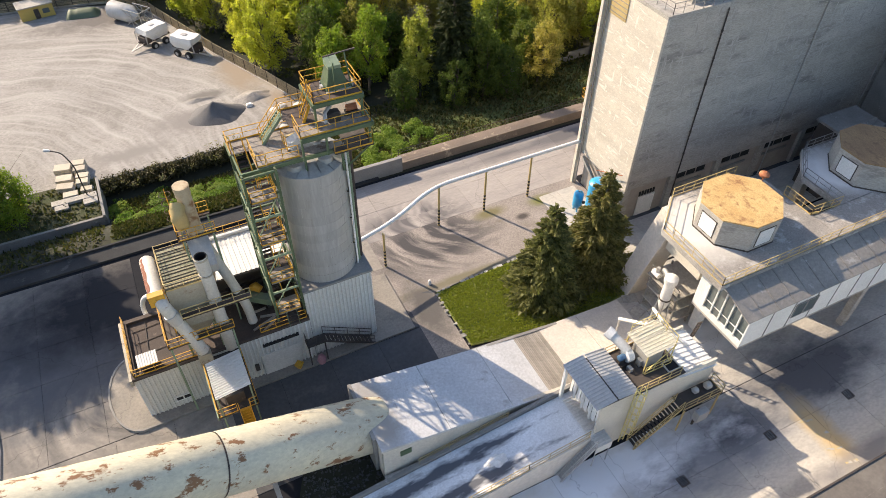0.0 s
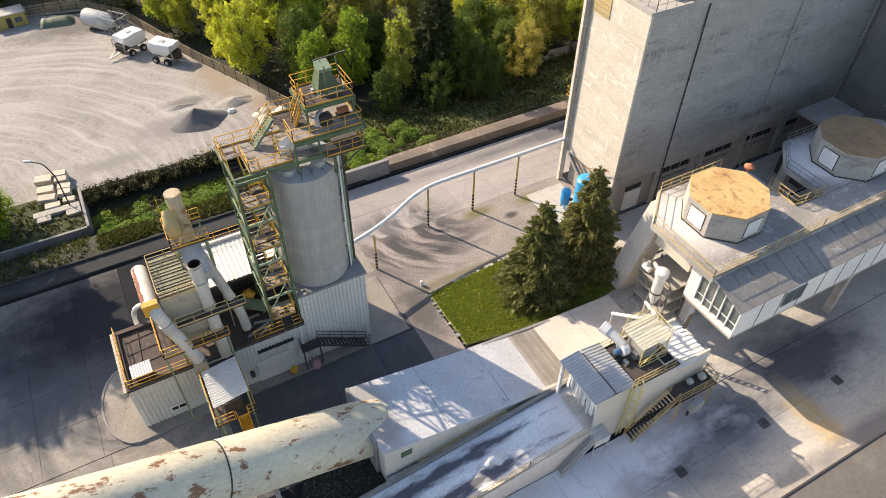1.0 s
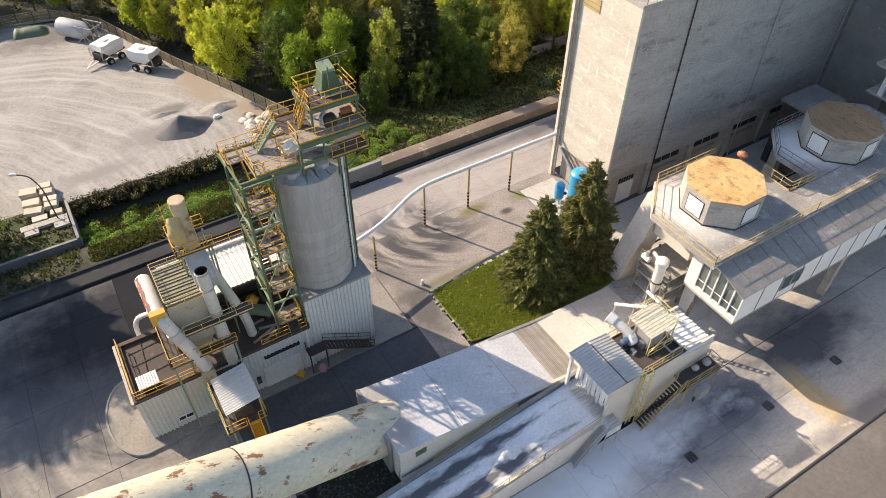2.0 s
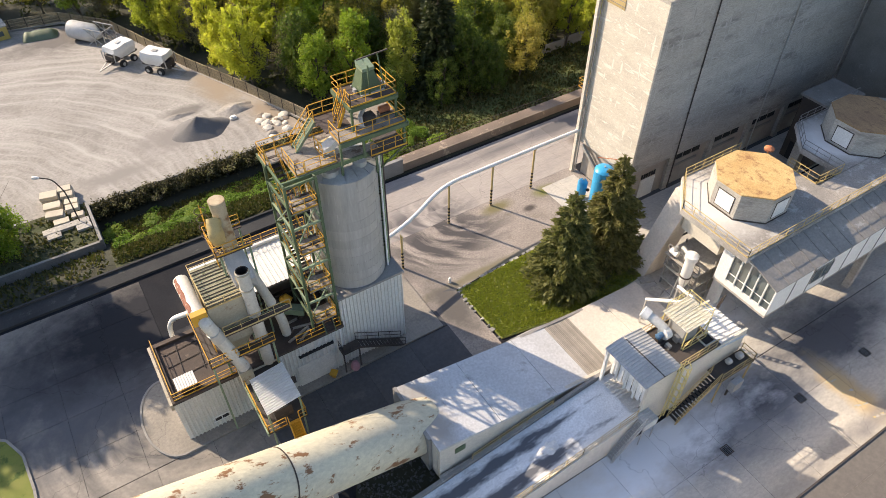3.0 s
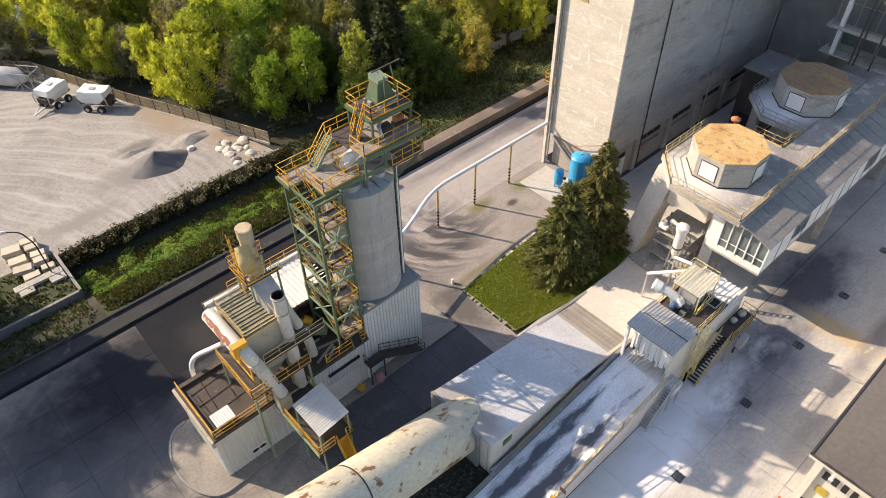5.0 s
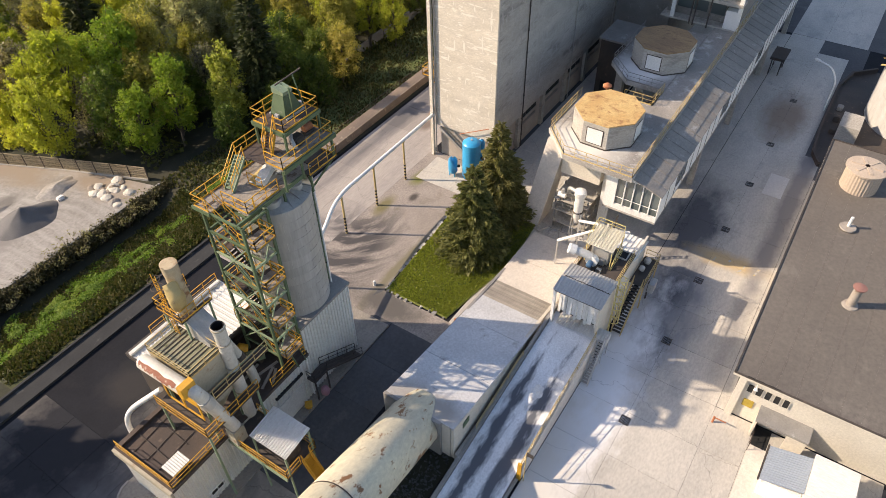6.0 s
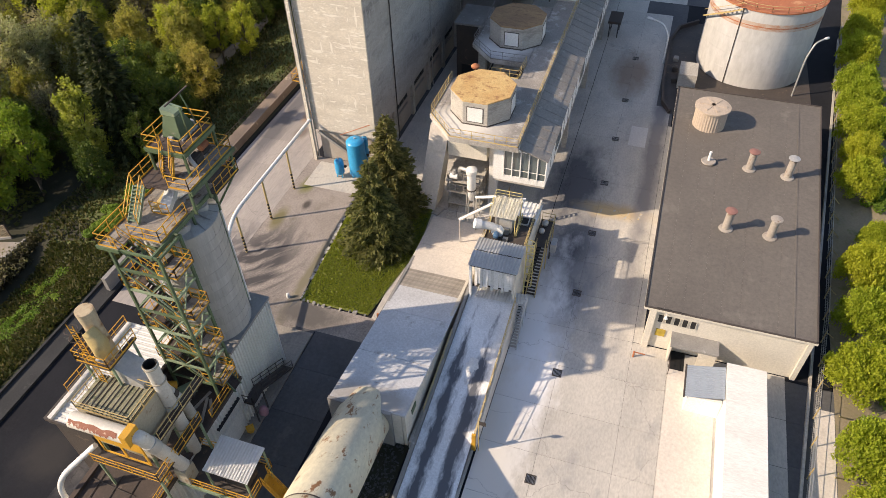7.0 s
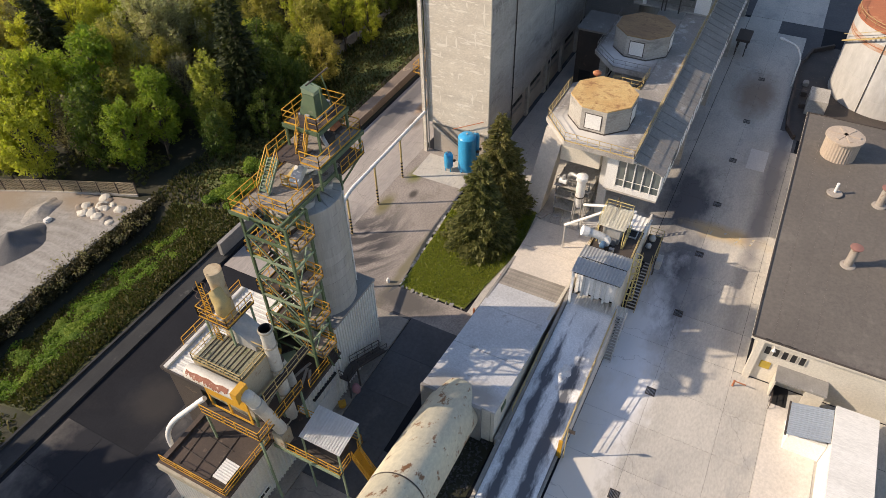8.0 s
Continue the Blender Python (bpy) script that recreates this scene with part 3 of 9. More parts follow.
M_ROADSLAB = surface("dusty_road_slab", (0.37, 0.335, 0.305), (0.28, 0.255, 0.24), 0.9, 0.6, 6.0, 0.15, stain=(0.16, 0.15, 0.15), stain_at=0.57, stain_scale=0.18, stretch=(0.3, 1.6, 1), soft=0.2, vary=0.06, cracks=0.1, arcs=(30, 55.5, 0.5, (0.11, 0.102, 0.105), 0.38, 0.2, 2, 24, 54.5, 8, 4), spills_and_shade=((58, 61.5, 30, 1.5, (0.12, 0.115, 0.12), 1.4), (51, 57.5, 1.6, 1.0, (0.16, 0.13, 0.11), 0.8), (56, 58.5, 2.6, 0.7, (0.32, 0.20, 0.11), 0.8)))
M_MARK = surface("worn_yellow_marking", (0.50, 0.40, 0.20), (0.45, 0.37, 0.22), 0.9, 3.0, 8.0, 0.1, stain=(0.40, 0.385, 0.36), stain_at=0.47, stain_scale=1.5)

M_GRATE = surface("worn_grating", (0.31, 0.275, 0.235), (0.22, 0.195, 0.165), 0.8, 1.2, 7.0, 0.15, stain=(0.12, 0.085, 0.06), stain_at=0.55, stain_scale=1.2, grain=0.7)
M_GUTTER = surface("grimy_gutter_concrete", (0.05, 0.051, 0.052), (0.034, 0.035, 0.037), 0.95, 1.0, 6.0, 0.2, stain=(0.085, 0.085, 0.08), stain_at=0.60, spec=0.2)
# black that stands in for the shade inside the stack's mouth
M_MOUTH_SHADE = surface("dark_mouth_shade", (0.02, 0.018, 0.016), (0.015, 0.013, 0.012), 0.95)
M_CYC = surface("rust_eaten_beige_metal", (0.50, 0.42, 0.29), (0.40, 0.31, 0.19), 0.8, 1.2, 6.0, 0.15, stain=(0.24, 0.13, 0.06), stain_at=0.52, stain_scale=0.9, soft=0.12)
M_DUCT = surface("off_white_duct", (0.58, 0.555, 0.50), (0.48, 0.455, 0.40), 0.55, 1.0, 5.0, 0.06, stain=(0.30, 0.20, 0.13), stain_at=0.64, stain_scale=0.9)
M_MOSS = surface("mossy_cover_plate", (0.29, 0.275, 0.185), (0.20, 0.195, 0.125), 0.85, 1.5, 7.0, 0.15, stain=(0.10, 0.11, 0.06), stain_at=0.55, stain_scale=1.2, grain=0.8)

# ---- terrain ----
def smooth(a, b, t):
    t = min(1, max(0, (t - a) / (b - a)))
    return t * t * (3 - 2 * t)


def yard_z(y):
    return -3 - 0.06 * (y - 81)


def wall_line(x):
    """Where the yard's retaining wall runs."""
    return 75.0 if x < -8.5 else 83.4


def bank_y(x):
    """The near bank of the river."""
    return 148 + max(0, 60 - x) * 0.35


def river_cut(x, y):
    return 3.5 * smooth(bank_y(x) - 1, bank_y(x) + 5, y)


def height(x, y):
    """The ground's height: level works area, ditch, yard, and wooded slope down to the river."""
    if y <= 65:
        return 0.0
    if x < 23 and y > wall_line(x):
        return yard_z(y) - river_cut(x, y)
    ditch = -5.0 * smooth(66, 79, y) if x < 23 else -0.5 - 4.0 * smooth(67, 95, y)
    if 19 < x < 27:
        k = smooth(19, 27, x)
        ditch = -5.0 * smooth(66, 79, y) * (1 - k) + (-0.5 - 4.0 * smooth(67, 95, y)) * k
        if y > 83.4:
            ditch = yard_z(y)
    if y > 95 and x >= 23:
        ditch = -4.5 - 0.06 * (y - 95)
    return ditch - river_cut(x, y)


def sheet(name, xs, ys, lift, mat, rough=0.0):
    bm = bmesh.new()
    grid = [[bm.verts.new((x, y, height(x, y) + lift + (rough * noise.noise((x * 0.35, y * 0.35, 0)) if rough else 0))) for x in xs] for y in ys]
    for a, b in zip(grid, grid[1:]):
        for i in range(len(xs) - 1):
            bm.faces.new((a[i], a[i + 1], b[i + 1], b[i]))
    return mesh_of(name, bm, mat, True)


def spaced(a, b, step):
    n = max(1, round((b - a) / step))
    return [a + (b - a) * i / n for i in range(n + 1)]


XS = [-900, -400, -200, -120] + spaced(-80, -8.6, 3) + [-8.4] + spaced(-7, 30, 1.6) + spaced(33, 140, 5) + [200, 400, 900]
YS = [-900, -400, -200, -100, -60] + spaced(-40, 60, 10) + [64.9] + spaced(66, 74.9, 1.2) + [75.1] + spaced(76, 83.3, 1.2) + [83.5] + spaced(86, 170, 4) + [200, 300, 500, 900]
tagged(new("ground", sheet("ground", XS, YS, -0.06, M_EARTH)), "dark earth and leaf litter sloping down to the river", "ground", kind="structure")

# works area: one sheet of old asphalt that carries the slabs and gravel
bm = boxes((-70, 160, -60, 63.6, -0.3, 0.0))
solo("pavement", bm, M_ASPH, "old dark asphalt of the works area with tyre marks", "pavement", "structure")

# stone yard behind the ditch
bm = bmesh.new()
pts = [(-75, 83.3), (22.8, 83.3), (22.5, 86), (18.9, 99), (13.4, 113.6), (6.2, 137.4), (-1.5, 146.8), (-75, 160)]
YROWS = [83.35] + spaced(84.5, 160, 3.0)


def yard_right(y):
    for (xa, ya), (xb, yb) in zip(pts[1:], pts[2:]):
        if ya <= y <= yb:
            return xa + (xb - xa) * (y - ya) / (yb - ya)
    return -75


rows = []
for y in YROWS:
    xr = yard_right(y)
    rows.append([bm.verts.new((-75 + (xr + 75) * i / 40, y, yard_z(y) + 0.13 + 0.10 * noise.noise((-75 + (xr + 75) * i / 40 * 0.3, y * 0.3, 3)))) for i in range(41)])
for a, b in zip(rows, rows[1:]):
    for i in range(40):
        if (a[i].co - a[i + 1].co).length > 0.01:
            bm.faces.new((a[i], a[i + 1], b[i + 1], b[i]))
solo("yard", bm, M_YARD, "pale crushed-stone storage yard with curved tyre tracks", "yard", "structure", smooth=True)

# grass bank in the ditch
tagged(new("grass_bank", sheet("grass_bank", spaced(-8, 24, 1.6), spaced(66.2, 80, 1.3), 0.05, M_GRASS, 0.25)), "rough green and straw-coloured grass bank of the ditch", "grass", kind="structure")
tagged(new("grass_verge", sheet("grass_verge", spaced(24, 140, 4), spaced(66.2, 80, 1.3), 0.05, M_VERGE, 0.25)), "shaded grass verge between road wall and woodland", "grass", kind="structure")
bm = bmesh.new()
prism(bm, [(-70, 75.2), (-8.9, 75.2), (-8.9, 83.6), (-70, 83.6)], -3.4, -2.72)
solo("garden_plot", bm, M_GRASS, "overgrown grass plot above a low concrete wall", "grass", "structure")

# retaining walls of the yard
bm = bmesh.new()
prism(bm, [(-8.7, 83.1), (23.5, 83.3), (23.5, 83.6), (-8.7, 83.45)], -5.4, -2.95)
prism(bm, [(-8.75, 74.9), (-8.4, 74.9), (-8.4, 83.2), (-8.75, 83.2)], -5.4, -2.4)
prism(bm, [(-70, 74.8), (-8.7, 74.8), (-8.7, 75.15), (-70, 75.15)], -5.4, -2.55)
solo("retaining_wall", bm, M_CONC_D, "dark stained concrete retaining wall of the yard", "wall", "structure")

# road-side gutter strip and low walls
bm = bmesh.new()
prism(bm, [(-70, 63.0), (24, 63.6), (24, 65.6), (-70, 65.2)], -0.4, 0.28)
prism(bm, [(-70, 65.2), (24, 65.6), (24, 65.85), (-70, 65.45)], -0.4, 0.55)
solo("gutter_strip", bm, M_GUTTER, "grey concrete gutter strip beside the road", "kerb", "structure")
bm = bmesh.new()
prism(bm, [(27.5, 64.2), (140, 64.2), (140, 65.9), (27.5, 65.9)], -0.4, 1.15)
solo("road_wall", bm, surface("brown_stained_concrete", (0.25, 0.195, 0.15), (0.18, 0.14, 0.11), 0.9, 1.0, 6.0, 0.3, stain=(0.42, 0.34, 0.25), stain_at=0.6), "brown-stained concrete wall with a pale ledge along the road", "wall", "structure")
bm = bmesh.new()
prism(bm, [(17, 64.0), (27.4, 64.0), (27.4, 64.5), (17, 64.5)], -0.4, 2.1)
solo("panel_wall", bm, M_CONC_D, "plain grey concrete panel wall at the roadside", "wall", "structure")

# dusty turning place and lawn
bm = bmesh.new()
prism(bm, [(15.2, 42), (22.2, 43.4), (38.5, 44.4), (46.6, 44.0), (46.6, 53.45), (15.2, 53.45)], -0.1, 0.03)
solo("gravel_patch", bm, M_DUST, "dusty gravel turning place with dark tyre arcs", "gravel", "structure")
bm = bmesh.new()
prism(bm, [(22.1, 43.2), (22.3, 35.4), (33, 33.6), (42.5, 34.4), (42.5, 37.5), (38.5, 44.2)], -0.1, 0.16)
solo("lawn", bm, M_LAWN, "small sunlit lawn with a stone edging", "lawn", "structure")

bm = bmesh.new()
prism(bm, [(18.7, 33.8), (22.0, 33.8), (22.05, 43.3), (15.3, 46.5), (18.7, 42)], -0.1, 0.055)
solo("gravel_path", bm, M_DUST, "dusty gravel strip with tyre tracks beside the lawn", "gravel", "structure")
bm = bmesh.new()
prism(bm, [(1.2, 26.0), (10.4, 25.9), (10.6, 29.0), (3.6, 31.0)], -0.1, 0.07)
solo("rubble_bed", bm, M_EARTH, "dark soil patch under the end of the inclined tube", "soil", "structure")
# lawn at the bend of the road, behind a curved kerb
bend = [(-60, 30), (-20.6, 30), (-20.2, 43.4), (-20.5, 47.3), (-21.5, 49.6), (-23.1, 50.9), (-26, 51.8), (-60, 52.5)]
bm = bmesh.new()
prism(bm, bend, -0.1, 0.17)
solo("bend_lawn", bm, M_LAWN, "shaded lawn inside the bend of the road", "lawn", "structure")
kerb = place("bend_kerb", "curved row of concrete kerb stones round the lawn", "kerb", -20.5, 47, 0, kind="structure")
for a, b in zip(bend[1:], bend[2:]):
    n = max(1, round(math.dist(a, b) / 1.0))
    for i in range(n):
        p, q = [(a[0] + (b[0] - a[0]) * k, a[1] + (b[1] - a[1]) * k, 0.1) for k in ((i + 0.02) / n, (i + 0.98) / n)]
        if p[0] > -45:
            bm = bmesh.new()
            beam(bm, p, q, 0.22, 0.26)
            piece("kerb_stone", bm, M_CONC_D, kerb)

bm = bmesh.new()
prism(bm, [(-60, 190), (30, 158.5), (60, 148), (200, 148), (200, 260), (-60, 260)], -11.5, -9.3)
solo("river", bm, M_WATER, "dark blue river behind the wood", "water", "structure")

# ---- concrete tower block ----
TX, TY, TN = 46.2, 43.75, 52.4
tower = place("concrete_tower", "tall board-marked concrete storage tower, pale and weathered", "building", 86, 48, 0)
piece("wall", boxes((TX + 0.3, 126, TY, TN, 5.0, 25.6)), M_BOARDED, tower)
# out-of-view block, added so the tower's shadow reaches past the gallery
piece("shade_block", boxes((50.5, 126, 45.5, TN, 25.6, 31.0)), M_CONC, tower, "unseen set-back block added to lengthen the tower's shadow")
piece("front_wall", boxes((TX, TX + 0.297, TY, TN, 5.0, 25.6)), M_FRONT, tower, "pale front wall with white repair patches, base tone lightened for sun")
piece("base_wall", boxes((TX + 0.5, 126, TY + 0.4, TN - 0.4, 0, 5.0)), M_BRICK, tower, "recessed brick ground storey")
piece("parapet", boxes((TX, 126, TY, TY + 0.3, 25.6, 25.95), (TX, TX + 0.3, TY + 0.3, TN, 25.6, 25.95)), M_CONC, tower)
rails(tower, [(TX + 0.6, TN - 0.3, 25.95), (TX + 0.6, TY + 0.15, 25.95), (126, TY + 0.15, 25.95)], M_CONC_D, step=1.2, toe=False)
for k, x in enumerate((46.45, 53.0, 60.0, 67.0, 74.0, 81.0, 88.0, 95.0, 102.0, 109.0)):
    piece("pilaster", boxes((x - 0.25, x + 0.55, TY - 0.02, TY + 0.6, 0, 5.0)), M_CONC, tower)
    if k:
        bm = bmesh.new()
        beam(bm, (x + 0.8, TY + 0.28, 3.0), (x + 5.2, TY + 0.28, 3.0), 0.12, 0.3)
        piece("lintel", bm, M_CONC_D, tower)
        if k < 7:
            for j in range(3):
                win = piece("window", boxes((x + 1.2 + j * 1.5, x + 2.4 + j * 1.5, TY + 0.30, TY + 0.45, 3.9, 4.75)), M_BLACK, tower)
                piece("window_frame", boxes((x + 1.1 + j * 1.5, x + 2.5 + j * 1.5, TY + 0.26, TY + 0.36, 4.75, 4.85), (x + 1.1 + j * 1.5, x + 2.5 + j * 1.5, TY + 0.26, TY + 0.40, 3.8, 3.9)), M_CONC_D, win)
piece("corner_pillar", boxes((TX - 0.48, TX - 0.08, TN + 0.2, TN + 0.6, 0, 26.6)), M_FRONT, tower)
for y, r in ((TN - 0.12, 0.08), (TN + 0.75, 0.08)):
    bm = bmesh.new()
    drum(bm, TX - 0.22, y, 0.2, 26.5, r, n=8)
    piece("drain_pipe", bm, M_CONC_D, tower, smooth=True)
for x in (53.6, 68.2, 82.6, 97.0):
    bm = bmesh.new()
    drum(bm, x, TY - 0.12, 0.1, 25.4, 0.075, n=8)
    for z in range(2, 25, 3):
        drum(bm, x, TY - 0.12, z, z + 0.1, 0.12, n=8)
    piece("drain_pipe", bm, M_DARKST if x < 60 else M_GALV, tower, smooth=True)
door = piece("door", boxes((48.9, 51.3, TY + 0.30, TY + 0.45, 0.05, 2.9)), M_PAINT, tower, "pale painted steel double door")
piece("door_louvre", boxes(*[(48.9 + i * 0.4, 49.15 + i * 0.4, TY + 0.32, TY + 0.45, 3.05, 3.7) for i in range(6)]), M_BLACK, tower)
hat = piece("roof_hatch", boxes((TX - 0.06, TX + 0.1, 49.3, 52.0, 22.9, 25.5)), M_PALEYEL, tower, "pale yellow panel high on the wall")
piece("hatch_bars", boxes(*[(TX - 0.10, TX - 0.06, 49.3, 52.0, 23.2 + i * 0.5, 23.26 + i * 0.5) for i in range(5)]), M_CONC_D, hat)
bm = bmesh.new()
beam(bm, (TX - 0.1, 51.8, 4.6), (TX - 0.1, 46.8, 1.2), 0.35, 0.35)
piece("brace", bm, M_CONC_D, tower)
bm = bmesh.new()
beam(bm, (TX - 0.5, 48.5, 4.9), (TX - 0.5, 44.2, 7.2), 0.08)
piece("stay_bar", bm, M_RUST, tower)
piece("ledge", boxes((TX - 0.05, TX + 0.6, TY, TN, 4.8, 5.0)), M_CONC, tower)
# casting joints: faint proud lift lines
for z in (8.6, 12.2, 15.8, 19.4, 23.0):
    piece("lift_line", boxes((TX + 0.32, 126, TY - 0.015, TY + 0.1, z, z + 0.05)), M_BOARDED, tower)
bal = place("wall_balcony", "small yellow-railed steel balcony on the tower's wall", "balcony", 48.5, 53.6, 11.2)
piece("deck", boxes((46.6, 51.0, TN, 54.6, 11.1, 11.25)), M_DARKST, bal)
rails(bal, [(46.6, TN + 0.5, 11.25), (46.6, 54.6, 11.25), (51, 54.6, 11.25)], M_YEL)
for x in (47, 50.5):
    bm = bmesh.new()
    beam(bm, (x, TN, 9.9), (x, 54.4, 11.1), 0.1)
    piece("bracket", bm, M_YEL, bal)

# ---- raised gallery ----
gal = place("raised_gallery", "raised concrete gallery with a grey sheet roof and white side wall", "building", 70, 24, 0)
DZ = 11.65
bm = bmesh.new()
prism(bm, [(40.0, 24.0), (54.2, 24.0), (54.2, 33.2), (52.0, 35.4), (43.8, 35.4), (40.0, 31.9)], DZ - 0.55, DZ)
piece("deck", bm, M_DECK, gal, "stained roof deck white with dust")
bm = bmesh.new()
prism(bm, [(54.25, 24.0), (108, 24.0), (108, 27.2), (54.25, 27.2)], DZ - 0.55, DZ - 0.02)
piece("deck", bm, M_DECK, gal)
bm = bmesh.new()
prism(bm, [(57.9, 27.25), (74.5, 27.25), (74.5, 33.0), (72.0, 35.4), (61.4, 35.4), (57.9, 32.0)], DZ - 0.55, DZ)
piece("deck", bm, M_DECK, gal)
# sloping roof strip in sheets, each with a standing seam
for i in range(37):
    x = 40.6 + i * 1.8
    bm = bmesh.new()
    prism(bm, [(x, 20.7), (x + 1.78, 20.7), (x + 1.78, 24.0), (x, 24.0)], [9.95, 9.95, 11.1, 11.1], [10.02, 10.02, 11.2, 11.2])
    prism(bm, [(x, 20.7), (x + 0.07, 20.7), (x + 0.07, 24.0), (x, 24.0)], [10.02, 10.02, 11.2, 11.2], [10.07, 10.07, 11.25, 11.25])
    piece("roof_sheet", bm, M_ROOFGR, gal)
piece("side_wall", boxes((41.35, 108, 20.95, 21.15, 6.1, 9.9)), M_PAINT, gal, "white painted side wall")
for i in range(24):
    x = 44.0 + i * 2.7
    piece("wall_seam", boxes((x, x + 0.08, 20.9, 20.95, 6.1, 9.9)), M_CONC_D, gal)
for x in (47.0, 48.4, 63.2, 64.6, 79.0, 80.4):
    win = piece("window", boxes((x, x + 1.2, 20.88, 20.96, 7.3, 9.0)), M_GLASS, gal)
    piece("window_frame", boxes((x - 0.06, x + 1.26, 20.85, 20.92, 9.0, 9.08), (x - 0.06, x + 1.26, 20.85, 20.92, 7.22, 7.3), (x - 0.06, x, 20.85, 20.92, 7.3, 9.0), (x + 1.2, x + 1.26, 20.85, 20.92, 7.3, 9.0)), M_CONC_D, win)
piece("floor_slab", boxes((41.2, 108, 20.95, 27.0, 5.85, 6.1)), M_CONC, gal)
piece("inner_wall", boxes((41.8, 108, 26.7, 26.95, 6.1, 11.1)), M_PLAST, gal)
# glazed end bay: white frame with five panes
end = piece("end_bay", boxes((41.2, 41.4, 20.95, 25.8, 6.1, 6.85), (41.2, 41.4, 23.9, 25.8, 10.35, 11.1), (41.2, 41.4, 25.8, 27, 6.1, 11.1)), M_PAINT, gal, "white window frame of the gallery's end")
ys = [20.95 + i * 0.97 for i in range(6)]
for i, y in enumerate(ys):
    top = 9.85 if i == 0 else min(10.4, 9.9 + (y - 20.95) * 0.3)
    piece("mullion", boxes((41.12, 41.42, y - 0.06, y + 0.06, 6.8, top)), M_PAINT, end)
    if i < 5:
        bm = bmesh.new()
        t2 = min(10.4, 9.9 + (ys[i + 1] - 20.95) * 0.3)
        prism(bm, [(41.28, y + 0.06), (41.32, y + 0.06), (41.32, ys[i + 1] - 0.06), (41.28, ys[i + 1] - 0.06)], 6.85, [top, top, t2, t2])
        piece("pane", bm, M_GLASS, end)
        bm = bmesh.new()
        beam(bm, (41.26, y, top), (41.26, ys[i + 1], t2), 0.2, 0.12)
        piece("head_rail", bm, M_PAINT, end)
        bm = bmesh.new()
        beam(bm, (41.24, y, 7.75), (41.24, ys[i + 1], 7.75), 0.06, 0.06)
        piece("transom", bm, M_PAINT, end)
# supports under the front
bm = bmesh.new()
a = [bm.verts.new(p) for p in ((40.2, 34.0, 0), (43.6, 34.0, 0), (43.6, 36.2, 0), (40.2, 36.2, 0))]
b = [bm.verts.new(p) for p in ((42.6, 32.6, 11.1), (44.4, 32.6, 11.1), (44.4, 34.9, 11.1), (42.6, 34.9, 11.1))]
bm.faces.new(a[::-1]), bm.faces.new(b)
for i in range(4):
    bm.faces.new((a[i], a[(i + 1) % 4], b[(i + 1) % 4], b[i]))
piece("buttress", bm, M_DUSTP, gal, "white-dusted sloping concrete buttress")
piece("column", boxes((43.6, 44.5, 27.2, 28.1, 0, 11.1)), M_PAINT, gal, "white-dusted concrete column")
piece("beam", boxes((42.4, 44.0, 28.1, 32.8, 7.4, 11.1)), M_PLAST, gal, "cream plastered wall under the deck")
for x in (58, 74, 90, 106):
    for y in (21.4, 26.2):
        piece("column", boxes((x - 0.35, x + 0.35, y - 0.35, y + 0.35, 0, 5.9)), M_CONC, gal)
for x in (62, 72):
    piece("column", boxes((x - 0.5, x + 0.5, 33.6, 34.6, 0, 11.1)), M_CONC, gal)
piece("back_wall", boxes((50, 54, 33.0, 33.4, 0, 11.1), (47.5, 47.9, 28.2, 33.0, 0, 11.1)), M_CONC, gal)
rails(gal, [(43.9, 35.25, DZ), (40.15, 31.9, DZ), (40.15, 24.1, DZ), (54.0, 24.1, DZ)], M_PALEYEL, step=1.3)
rails(gal, [(54.0, 24.1, DZ), (70, 24.1, DZ), (86, 24.1, DZ)], M_PALEYEL, step=1.8)
rails(gal, [(43.9, 35.25, DZ), (51.9, 35.25, DZ)], M_PALEYEL, step=1.3)
rails(gal, [(54.1, 30.8, DZ), (54.1, 27.4, DZ), (57.8, 27.3, DZ)], M_PALEYEL, step=1.2)
rails(gal, [(58.0, 27.4, DZ), (58.0, 32.0, DZ), (61.4, 35.2, DZ), (72, 35.2, DZ)], M_CONC_D, step=1.4)
piece("lower_floor", boxes((54.1, 57.9, 27.3, 36.2, 5.7, 5.95)), M_DECK, gal)
flight(gal, (56.0, 32.5, 6.0), (56.0, 27.4, DZ), 1.6, M_PALEYEL, M_DARKST)


